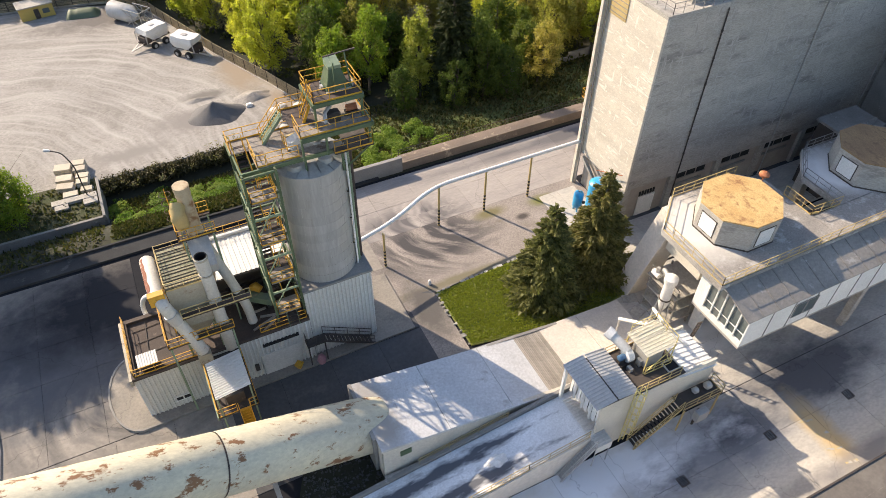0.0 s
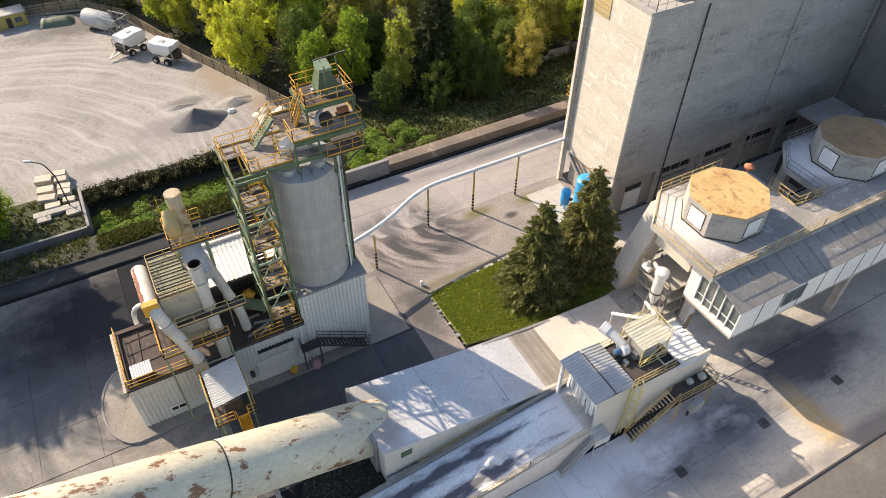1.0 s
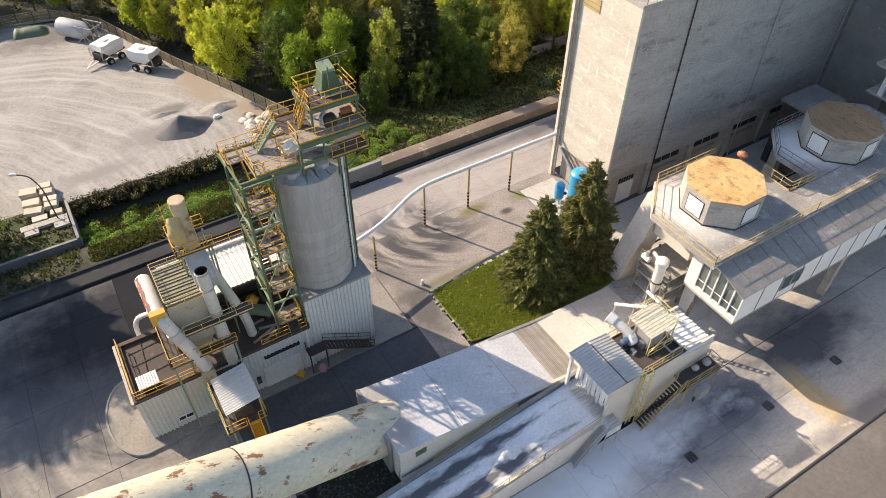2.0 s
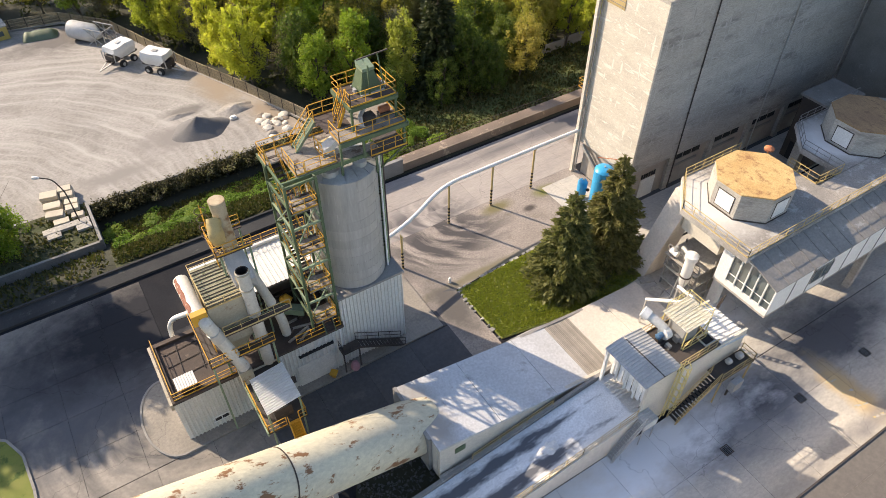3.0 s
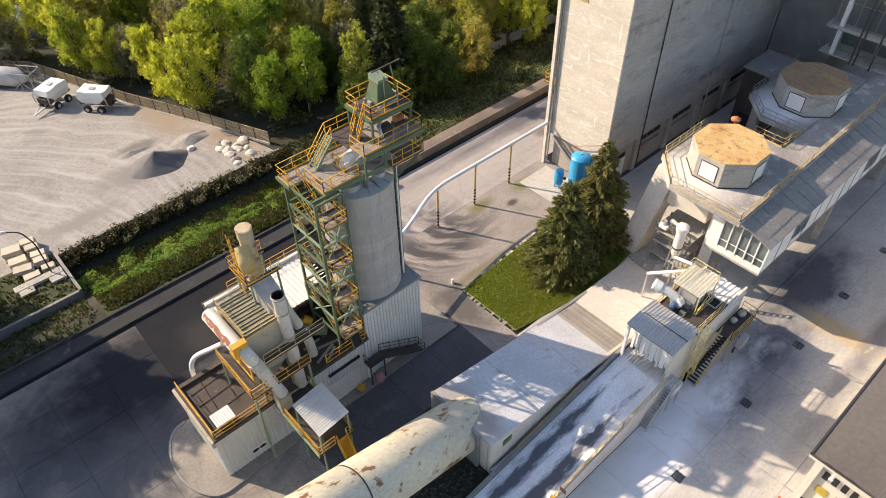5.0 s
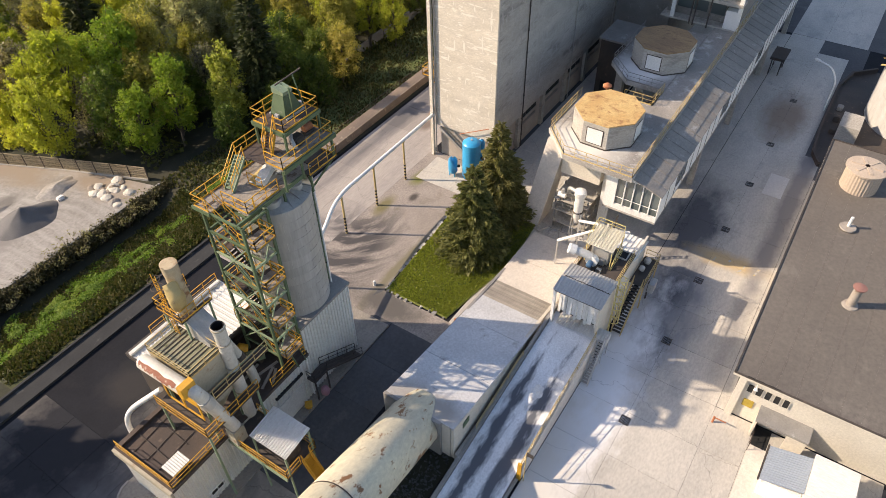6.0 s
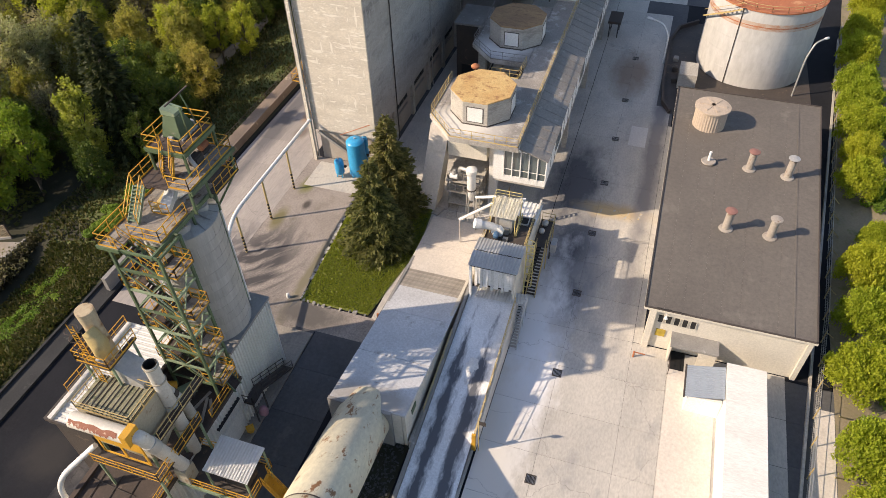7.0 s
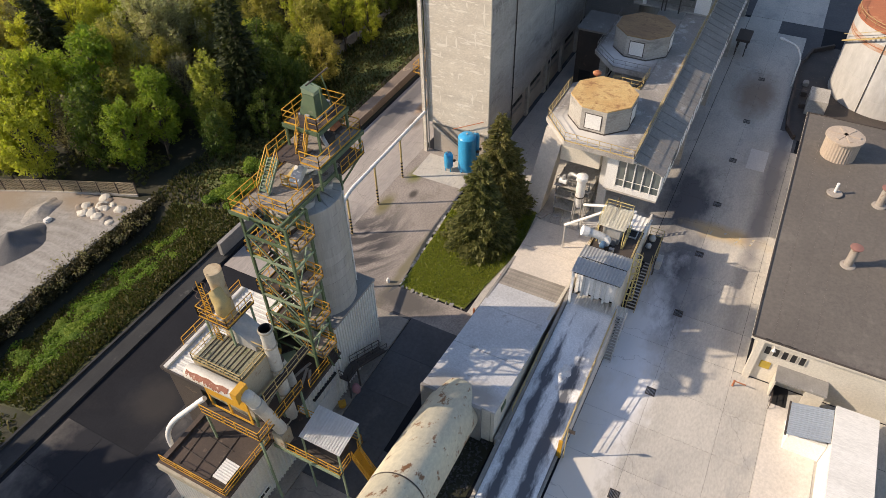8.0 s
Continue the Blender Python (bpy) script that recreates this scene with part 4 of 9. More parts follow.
def octagon_house(cx, cy, roof, label):
    o = place("octagonal_house", label, "building", cx, cy, DZ, group="octagonal roof houses")
    R = 3.84
    vs = [(cx + R * math.cos(radians(22.5 + 45 * i)), cy + R * 0.98 * math.sin(radians(22.5 + 45 * i))) for i in range(8)]
    for i in range(8):
        (x0, y0), (x1, y1) = vs[i], vs[(i + 1) % 8]
        k = 0.955
        bm = bmesh.new()
        prism(bm, [(x0, y0), (x1, y1), (cx + (x1 - cx) * k, cy + (y1 - cy) * k), (cx + (x0 - cx) * k, cy + (y0 - cy) * k)], DZ, DZ + 2.85)
        w = piece("wall", bm, M_CONC, o)
        if i in (3, 4, 5):
            n = Vector(((x0 + x1) / 2 - cx, (y0 + y1) / 2 - cy, 0)).normalized()
            t = Vector((x1 - x0, y1 - y0, 0)).normalized()
            c = Vector(((x0 + x1) / 2, (y0 + y1) / 2, DZ + 1.35))
            if i == 4:
                continue
            for sz, d, mt, nm in ((0.98, 0.03, M_DARKST, "window_frame"), (0.88, 0.06, M_PAINT, "shutter")):
                bm = bmesh.new()
                q = [c + n * d + t * (a * sz) + Vector((0, 0, b * sz * 1.0)) for a, b in ((-1, -1), (1, -1), (1, 1), (-1, 1))]
                f = [bm.verts.new(v) for v in q] + [bm.verts.new(v - n * 0.1) for v in q]
                for g in ((0, 1, 2, 3), (7, 6, 5, 4), (0, 4, 5, 1), (1, 5, 6, 2), (2, 6, 7, 3), (3, 7, 4, 0)):
                    bm.faces.new([f[z] for z in g])
                bmesh.ops.recalc_face_normals(bm, faces=bm.faces)
                piece(nm, bm, mt, w)
    bm = bmesh.new()
    k = 1.0
    prism(bm, [(cx + (x - cx) * k, cy + (y - cy) * k) for x, y in vs], DZ + 2.85, DZ + 3.0)
    piece("roof", bm, roof, o, "rusty sheet roof")
    bm = bmesh.new()
    k = 1.02
    prism(bm, [(cx + (x - cx) * k, cy + (y - cy) * k) for x, y in vs], DZ, DZ + 0.12)
    piece("plinth", bm, M_DARKST, o)
    return o


octagon_house(46.55, 29.75, M_RUSTRF, "octagonal concrete roof house with an orange-rusted sheet roof")
octagon_house(64.75, 30.1, M_RUSTRF2, "octagonal concrete roof house with a brown-rusted sheet roof")
mv = place("roof_cowl", "small red-brown mushroom cowl on a thin pipe", "vent", 52.3, 32.4, DZ)
bm = bmesh.new()
drum(bm, 52.3, 32.4, DZ, 13.6, 0.07, n=8)
piece("pipe", bm, M_RUST, mv)
bm = bmesh.new()
tube(bm, [(52.3, 32.4, 13.5), (52.3, 32.4, 13.7), (52.3, 32.4, 13.95)], [0.5, 0.52, 0.15], 14)
piece("cap", bm, M_RUST, mv)

# conveyor head house behind the second octagon
hh = place("head_house", "grey glazed head house with white columns over the gallery", "building", 84, 30, DZ)
piece("floor", boxes((77.0, 96, 24.2, 34.8, DZ, DZ + 0.25)), M_CONC, hh)
piece("lower_wall", boxes((78.6, 96, 24.6, 34.4, DZ + 0.25, 15.2)), M_ROOFGR, hh, "recessed grey lower wall")
for y in (26.6, 29.0, 31.2):
    win = piece("window", boxes((78.5, 78.6, y, y + 1.9, 12.9, 14.9)), M_GLASS, hh)
    piece("window_frame", boxes((78.44, 78.56, y - 0.1, y + 2.0, 14.9, 15.02), (78.44, 78.56, y - 0.1, y + 2.0, 12.78, 12.9)), M_ROOFGR, win)
piece("ledge", boxes((76.6, 78.6, 24.2, 34.9, 15.2, 15.62)), M_CONC, hh, "pale projecting ledge")
piece("upper_wall", boxes((77.5, 96, 24.5, 34.6, 15.62, 21.0)), M_ROOFGR, hh, "grey-blue upper wall")
for i in range(4):
    y = 24.8 + i * 2.4
    for z in (15.9, 18.5):
        piece("pane", boxes((77.42, 77.5, y, y + 2.25, z, z + 2.4)), M_GLASS, hh)
for y in (33.0, 24.25):
    piece("column", boxes((76.9, 77.42, y, y + 0.5, DZ + 0.25, 15.2), (76.75, 77.3, y, y + 0.5, 15.62, 21.0)), M_PAINT, hh, "white painted column")
piece("corner_block", boxes((77.0, 78.3, 24.76, 26.2, DZ + 0.25, 14.4)), M_PAINT, hh, "white rendered block")
for y in (28.2, 30.1, 30.6):
    bm = bmesh.new()
    drum(bm, 76.45, y, DZ, 21.0, 0.1, n=10)
    piece("pipe", bm, M_DARKST, hh, smooth=True)
bm = bmesh.new()
prism(bm, [(76.4, 24.0), (97, 24.0), (97, 35), (76.4, 35)], [21.0] * 4, [21.3, 21.3, 22.2, 22.2])
piece("roof", bm, M_PAINT, hh)
lk = place("link_building", "flat grey link building between tower and gallery", "building", 74, 39, 0)
piece("wall", boxes((71.4, 77.2, 36.8, 40.8, 0, 9.0)), M_DARKST, lk, "dark stained wall")
piece("roof", boxes((71.1, 77.5, 36.55, 41.05, 9.0, 9.3)), M_CONC_D, lk)
piece("door", boxes((71.3, 71.4, 38.2, 40.0, 0.1, 2.6)), M_BLACK, lk)
bh = place("back_hall", "tall dark concrete hall between tower and head house", "building", 92, 39, 0)
piece("wall", boxes((83.5, 122, 35.2, 43.6, 0, 24)), M_CONC_D, bh)
piece("roof", boxes((83.3, 122.2, 35.0, 43.6, 24, 24.3)), M_CONC_D, bh)

# ---- silo on its corrugated house ----
SX, SY, SR = 11.05, 44.15, 2.97
sh2 = place("silo_house", "corrugated white sheet house that carries the silo", "building", 11.2, 44.5, 0)
X0, X1, Y0, Y1, H2 = 8.1, 14.45, 41.1, 47.6, 9.2
piece("core", boxes((X0 + 0.06, X1 - 0.06, Y0 + 0.06, Y1 - 0.06, 0, H2)), M_CONC_D, sh2)
for nm, p, u, ln in (("front_cladding", (X0, Y0, 0.3), (1, 0, 0), X1 - X0), ("side_cladding", (X1, Y0, 0.3), (0, 1, 0), Y1 - Y0), ("side_cladding", (X0, Y1, 6.3), (0, -1, 0), Y1 - Y0)):
    bm = bmesh.new()
    corrugated(bm, p, u, (0, 0, 1), ln, H2 - p[2], 0.36, 0.10)
    piece(nm, bm, M_WHITE, sh2, "ribbed off-white wall sheets")
piece("roof_slab", boxes((X0 - 0.15, X1 + 0.15, Y0 - 0.15, Y1 + 0.15, H2, H2 + 0.25)), M_CONC_D, sh2, "weathered grey roof slab")
piece("plinth", boxes((X0 - 0.05, X1 + 0.05, Y0 - 0.05, Y1 + 0.05, 0, 0.3)), M_CONC_D, sh2)
piece("wall_vent", boxes((X1 + 0.05, X1 + 0.5, 43.2, 44.2, 3.4, 4.2)), M_CONC_D, sh2)

silo = place("silo", "tall dull grey sheet-metal silo with riveted bands", "silo", SX, SY, H2)
SZ0, SZ1 = H2 + 0.25, 21.2
rows_n = 12
hb = (SZ1 - SZ0) / rows_n
for i in range(rows_n):
    bm = bmesh.new()
    z = SZ0 + i * hb
    tube(bm, [(SX, SY, z), (SX, SY, z + hb - 0.05)], SR, 56, False)
    tube(bm, [(SX, SY, z + hb - 0.05), (SX, SY, z + hb)], SR - 0.012, 56, False)
    piece("shell_ring", bm, M_SILO, silo, smooth=True)
    for k in range(5):
        a = math.tau * (k + 0.5 * (i % 2)) / 5 - 2.2
        bm = bmesh.new()
        x, y = SX + math.cos(a) * (SR + 0.005), SY + math.sin(a) * (SR + 0.005)
        beam(bm, (x, y, z), (x, y, z + hb - 0.06), 0.035, 0.03)
        piece("seam_strip", bm, M_GALV, silo)
bm = bmesh.new()
tube(bm, [(SX, SY, SZ1), (SX, SY, SZ1 + 0.12), (SX, SY, SZ1 + 0.8)], [SR + 0.06, SR + 0.06, 0.6], 40)
piece("roof_cone", bm, M_SILO, silo, smooth=True)
for k in range(18):
    a = math.tau * k / 18 + 0.1
    bm = bmesh.new()
    c, s = math.cos(a), math.sin(a)
    w = 0.56 if k % 3 else 0.46
    q = [(SX + c * (SR + 0.02) - s * w, SY + s * (SR + 0.02) + c * w, SZ1 + 0.18), (SX + c * (SR + 0.02) + s * w, SY + s * (SR + 0.02) - c * w, SZ1 + 0.18), (SX + c * 1.6 + s * 0.12, SY + s * 1.6 - c * 0.12, SZ1 + 0.66), (SX + c * 1.6 - s * 0.12, SY + s * 1.6 + c * 0.12, SZ1 + 0.66)]
    f = [bm.verts.new(v) for v in q] + [bm.verts.new((v[0], v[1], v[2] - 0.06)) for v in q]
    for g in ((3, 2, 1, 0), (4, 5, 6, 7), (0, 1, 5, 4), (1, 2, 6, 5), (2, 3, 7, 6), (3, 0, 4, 7)):
        bm.faces.new([f[z] for z in g])
    piece("roof_gore", bm, M_SILO, silo)
for dx, dy, r in ((-1.3, -1.2, 0.75), (1.1, -1.4, 0.6)):
    bm = bmesh.new()
    drum(bm, SX + dx, SY + dy, SZ1 + 0.2, SZ1 + 0.85, r, n=20)
    piece("manhole", bm, M_SILO, silo, smooth=True)
# pipe bundle down the silo's far side
for k, (dx, dy, r, mt) in enumerate(((2.95, -1.35, 0.16, M_TEAL), (3.25, -0.9, 0.22, M_RUSTDK), (3.4, -0.2, 0.28, M_TEAL), (2.7, -1.75, 0.08, M_PAINT))):
    pipe = place("riser_pipe", "vertical riser pipe on the silo's side", "pipe", SX + dx, SY + dy, H2 + 0.25, group="riser pipes")
    bm = bmesh.new()
    drum(bm, SX + dx, SY + dy, H2 + 0.25, 23.0, r, n=12)
    piece("pipe", bm, mt, pipe, smooth=True)
    for z in (12, 15, 18, 21):
        bm = bmesh.new()
        beam(bm, (SX + dx * 0.85, SY + dy * 0.85, z), (SX + dx, SY + dy, z), 0.08)
        piece("clamp", bm, M_DARKST, pipe)

# ---- stair tower and the platforms above the silo ----
st = place("stair_tower", "green steel stair tower with yellow railings and grey gratings", "stairs", 6.7, 43.5, 6.5)
LX0, LX1, LY0, LY1 = 5.4, 7.9, 41.4, 45.5
for x in (LX0, LX1):
    for y in (LY0, LY1):
        bm = bmesh.new()
        beam(bm, (x, y, 6.5), (x, y, 23.0), 0.2)
        piece("leg", bm, M_GREEN, st)
for z in (8.2, 10.2, 12.2, 14.4, 16.6, 18.8, 21.0, 23.0):
    for p, q in (((LX0, LY0), (LX1, LY0)), ((LX1, LY0), (LX1, LY1)), ((LX1, LY1), (LX0, LY1)), ((LX0, LY1), (LX0, LY0))):
        bm = bmesh.new()
        beam(bm, (*p, z - 0.1), (*q, z - 0.1), 0.14, 0.2)
        piece("cross_beam", bm, M_TEAL if z in (10.2, 14.4, 18.8) else M_GREEN, st)
for z0, z1 in ((8.2, 12.2), (12.2, 16.6), (16.6, 21.0)):
    for p, q in (((LX0, LY0, z0), (LX0, LY1, z1)), ((LX0, LY1, z0), (LX0, LY0, z1)), ((LX0, LY0, z0), (LX1, LY0, z1)), ((LX1, LY1, z0), (LX0, LY1, z1))):
        bm = bmesh.new()
        beam(bm, p, q, 0.09)
        piece("brace", bm, M_TEAL, st)
# landings on the south side, half landings on the north side, flights between
prev = None
for i, z in enumerate((8.2, 12.2, 16.6, 21.0)):
    ld = piece("landing", boxes((LX0 + 0.1, 7.5, 40.55, 42.3, z - 0.08, z)), M_GRATE, st, "grey-brown grating landing")
    rails(st, [(LX0 + 0.1, 40.6, z), (7.5, 40.6, z), (7.5, 42.2, z)], M_YEL, step=0.9)
    rails(st, [(LX0 + 0.1, 40.6, z), (LX0 + 0.1, 42.2, z)], M_YEL, step=0.9)
    zt = (12.2, 16.6, 21.0, 23.05)[i]
    zm = (z + zt) / 2
    if i < 3:
        piece("half_landing", boxes((LX0 + 0.1, 7.8, 44.6, 46.1, zm - 0.08, zm)), M_RUSTDK, st)
        rails(st, [(LX0 + 0.1, 46.05, zm), (7.8, 46.05, zm)], M_YEL, step=0.9)
        rails(st, [(LX0 + 0.1, 44.7, zm), (LX0 + 0.1, 46.05, zm)], M_YEL, step=0.9)
        flight(st, (6.0, 42.3, z), (6.0, 44.6, zm), 0.9, M_GREEN, M_RUSTDK, rail=(M_YEL, (-1, 1)))
        flight(st, (7.2, 44.6, zm), (7.2, 42.3, zt), 0.9, M_GREEN, M_RUSTDK, rail=(M_YEL, (-1, 1)))
    else:
        flight(st, (6.0, 42.3, z), (6.0, 45.3, zt), 0.9, M_GREEN, M_RUSTDK, rail=(M_YEL, (-1, 1)))
flight(st, (6.6, 40.2, 6.6), (6.6, 41.0, 8.2), 0.9, M_GREEN, M_RUSTDK)

mp = place("silo_platform", "main grating platform over the silo with yellow railings", "platform", 10, 43.5, 22.9)
PZ = 23.05
for x0, x1, y0, y1 in ((5.3, 7.5, 44.6, 46.3), (6.7, 7.5, 42.0, 44.6), (7.5, 9.5, 42.0, 46.3), (9.5, 13.6, 42.0, 43.0), (9.5, 13.6, 43.0, 46.3)):
    if (x0, y0) == (9.5, 43.0):
        piece("deck", boxes((x0, x1, 44.9, y1, PZ - 0.12, PZ)), M_GRATE, mp)
        continue
    piece("deck", boxes((x0, x1, y0, y1, PZ - 0.12, PZ)), M_GRATE, mp, "rusty grey grating deck")
piece("edge_beam", boxes((5.3, 13.7, 41.85, 42.0, PZ - 0.35, PZ - 0.02), (5.3, 13.7, 46.3, 46.42, PZ - 0.35, PZ - 0.02), (5.2, 5.3, 44.5, 46.4, PZ - 0.3, PZ)), M_GREEN, mp)
rails(mp, [(7.4, 42.05, PZ), (5.35, 42.05, PZ)][:1] + [(6.75, 42.1, PZ)], M_YEL, step=0.9)
rails(mp, [(6.75, 42.1, PZ), (6.75, 44.6, PZ)], M_YEL, step=1.2)
rails(mp, [(5.35, 44.7, PZ), (5.35, 46.25, PZ), (9.6, 46.25, PZ), (13.4, 46.25, PZ)], M_YEL, step=1.4)
rails(mp, [(7.5, 42.1, PZ), (10.0, 42.1, PZ)], M_YEL, step=1.2)
rails(mp, [(9.4, 43.1, PZ), (9.4, 44.6, PZ)], M_YEL, step=0.8)
for x in (7.7, 10.4, 13.4):
    for y in (42.1, 46.1):
        bm = bmesh.new()
        beam(bm, (x, y, SZ1 - 0.6 if x > 8.5 else 21), (x, y, PZ - 0.1), 0.16)
        piece("post", bm, M_GREEN, mp)
# side balcony at the same level
piece("deck", boxes((12.6, 15.8, 41.2, 42.0, PZ - 0.1, PZ)), M_DARKST, mp)
rails(mp, [(12.6, 41.25, PZ), (15.75, 41.25, PZ), (15.75, 43.0, PZ)], M_YEL, step=1.1)
piece("deck", boxes((13.7, 15.8, 42.0, 46.0, PZ - 0.1, PZ)), M_DARKST, mp)
for x, y in ((15.6, 41.4), (15.6, 45.8)):
    bm = bmesh.new()
    beam(bm, (x, y, PZ - 0.1), (SX + (x - SX) * 0.62, SY + (y - SY) * 0.6, 20.6), 0.12)
    piece("bracket", bm, M_GREEN, mp)

up = place("upper_platform", "upper grating platform with yellow railings on green posts", "platform", 13, 43.4, 25)
UZ = 25.15
piece("deck", boxes((12.0, 15.75, 41.25, 45.6, UZ - 0.12, UZ), (10.1, 12.0, 41.25, 43.1, UZ - 0.12, UZ)), M_GRATE, up, "grey-brown grating deck")
piece("edge_beam", boxes((10.1, 15.8, 41.1, 41.25, UZ - 0.35, UZ), (15.75, 15.9, 41.1, 45.7, UZ - 0.35, UZ)), M_GREEN, up)
rails(up, [(10.15, 43.0, UZ), (10.15, 41.3, UZ), (15.7, 41.3, UZ), (15.7, 45.5, UZ)], M_YEL, step=1.4)
rails(up, [(9.7, 45.6, UZ), (12.0, 45.6, UZ)], M_YEL, step=1.2)
for x, y in ((10.2, 41.4), (15.6, 41.4), (12.1, 45.5), (15.6, 45.5), (12.1, 41.4)):
    bm = bmesh.new()
    beam(bm, (x, y, PZ), (x, y, UZ - 0.1), 0.16)
    piece("post", bm, M_GREEN, up)
piece("landing", boxes((9.7, 12.0, 44.3, 45.6, UZ - 0.1, UZ)), M_RUSTDK, up)
flight(up, (7.9, 45.2, PZ), (9.7, 45.2, UZ), 0.9, M_TEAL, M_TEAL, rail=(M_YEL, (-1, 1)))
flight(up, (11.0, 43.6, UZ), (11.9, 43.6, 27.15), 0.8, M_YEL, M_RUSTDK, rail=(M_YEL, (-1, 1)))
piece("landing", boxes((9.9, 12.0, 43.1, 44.3, UZ - 0.1, UZ)), M_RUSTDK, up)
tp = place("top_platform", "top grating platform with yellow railings above the silo", "platform", 13.5, 43.6, 27)
TZ = 27.15
for i in range(4):
    piece("deck_plate", boxes((11.7 + i * 0.96, 12.64 + i * 0.96, 42.2, 45.3, TZ - 0.1, TZ)), M_RUSTDK, tp)
piece("edge_beam", boxes((11.6, 15.6, 42.05, 42.2, TZ - 0.32, TZ), (11.6, 15.6, 45.3, 45.42, TZ - 0.32, TZ), (11.55, 11.7, 42.2, 45.3, TZ - 0.32, TZ), (15.54, 15.66, 42.2, 45.3, TZ - 0.32, TZ)), M_GREEN, tp)
rails(tp, [(11.72, 43.1, TZ), (11.72, 42.2, TZ), (15.52, 42.2, TZ), (15.52, 45.3, TZ), (11.72, 45.3, TZ), (11.72, 44.1, TZ)], M_YEL, step=1.3)
for x in (11.75, 15.45):
    for y in (42.25, 45.2):
        bm = bmesh.new()
        beam(bm, (x, y, UZ), (x, y, TZ - 0.1), 0.16)
        piece("post", bm, M_GREEN, tp)
# elevator head with its hoist beam
eh = place("elevator_head", "dark green bucket elevator head with a pale lid", "machine", 14.1, 44.1, TZ)
bm = bmesh.new()
lo = [bm.verts.new((x, y, TZ)) for x, y in ((13.1, 43.2), (15.0, 43.2), (15.0, 44.9), (13.1, 44.9))]
hi = [bm.verts.new((x, y, TZ + 1.7)) for x, y in ((13.55, 43.55), (14.45, 43.55), (14.45, 44.6), (13.55, 44.6))]
bm.faces.new(lo[::-1]), bm.faces.new(hi)
for i in range(4):
    bm.faces.new((lo[i], lo[(i + 1) % 4], hi[(i + 1) % 4], hi[i]))
bmesh.ops.bevel(bm, geom=bm.edges[:], offset=0.05, segments=2, affect="EDGES")
piece("casing", bm, M_GREEN, eh)
bm = bmesh.new()
prism(bm, [(13.5, 43.5), (14.5, 43.5), (14.5, 44.65), (13.5, 44.65)], TZ + 1.7, [TZ + 1.95, TZ + 1.95, TZ + 2.2, TZ + 2.2])
piece("lid", bm, M_TEAL, eh, "pale green sloping lid")
for y in (43.14, 44.84):
    bm = bmesh.new()
    beam(bm, (13.05, y, TZ + 0.06), (15.05, y, TZ + 0.06), 0.12)
    piece("foot_flange", bm, M_GALV, eh)
piece("spout", boxes((12.85, 13.05, 43.8, 44.2, TZ, TZ + 0.3)), M_GALV, eh)
piece("spout", boxes((15.06, 15.3, 43.4, 43.8, TZ, TZ + 0.4)), M_GALV, eh)
hb2 = place("hoist_beam", "slim grey hoist beam on a green post", "hoist", 13.7, 43.3, TZ)
bm = bmesh.new()
beam(bm, (13.75, 43.05, TZ), (13.75, 43.05, TZ + 2.45), 0.1)
piece("post", bm, M_GREEN, hb2)
bm = bmesh.new()
beam(bm, (13.75, 43.05, TZ + 2.4), (13.75, 43.85, TZ + 2.55), 0.07)
piece("strut", bm, M_TEAL, hb2)
bm = bmesh.new()
beam(bm, (13.3, 43.93, TZ + 2.6), (15.7, 43.58, TZ + 2.95), 0.09)
piece("boom", bm, M_DARKST, hb2)
bm = bmesh.new()
beam(bm, (14.9, 43.7, TZ + 2.84), (15.05, 43.1, TZ), 0.08)
piece("post", bm, M_GREEN, hb2)
# machines under the top platform
dm = place("drive_motor", "rust-brown drive motor on the upper platform", "motor", 14.9, 43.0, UZ)
bm = bmesh.new()
tube(bm, [(14.4, 43.0, UZ + 0.5), (15.2, 43.0, UZ + 0.5)], 0.28, 16)
piece("housing", bm, M_RUST, dm, smooth=True)
piece("base", boxes((14.3, 15.3, 42.7, 43.3, UZ, UZ + 0.25)), M_DARKST, dm)
gb = place("gear_box", "dark gear box with pale pipe on the upper platform", "machine", 13.2, 42.6, UZ)
bm = boxes((12.7, 13.7, 42.2, 43.0, UZ, UZ + 0.8))
bmesh.ops.bevel(bm, geom=bm.edges[:], offset=0.08, segments=2, affect="EDGES")
piece("case", bm, M_DARKST, gb)
bm = bmesh.new()
tube(bm, arc([(12.4, 42.0, UZ + 0.3), (12.5, 42.5, UZ + 0.9), (13.2, 43.2, UZ + 0.9)]), 0.16, 10)
piece("pipe", bm, M_GALV, gb, smooth=True)
ch = place("air_slide", "pale sloping feed trough over the silo roof", "conveyor", 10.8, 44.0, PZ)
bm = bmesh.new()
beam(bm, (9.6, 43.6, PZ + 0.3), (12.2, 44.3, PZ + 0.9), 0.8, 0.5)
piece("trough", bm, M_PAINT, ch)
bm = bmesh.new()
beam(bm, (9.6, 44.4, PZ + 0.25), (12.2, 44.6, PZ + 0.5), 0.35, 0.35)
piece("duct", bm, M_PALEYEL, ch)

# ---- filter shed: corrugated walls round a sunken dark roof deck ----
fs = place("filter_shed", "corrugated off-white shed with a dark rusty roof deck", "building", 0.2, 44, 0)
FX0, FX1, FY0, FY1, FH = -7.55, 8.05, 41.0, 47.8, 5.7
piece("core", boxes((FX0 + 0.1, FX1 - 0.02, FY0 + 0.1, FY1 - 0.1, 0, FH - 0.15)), M_CONC_D, fs)
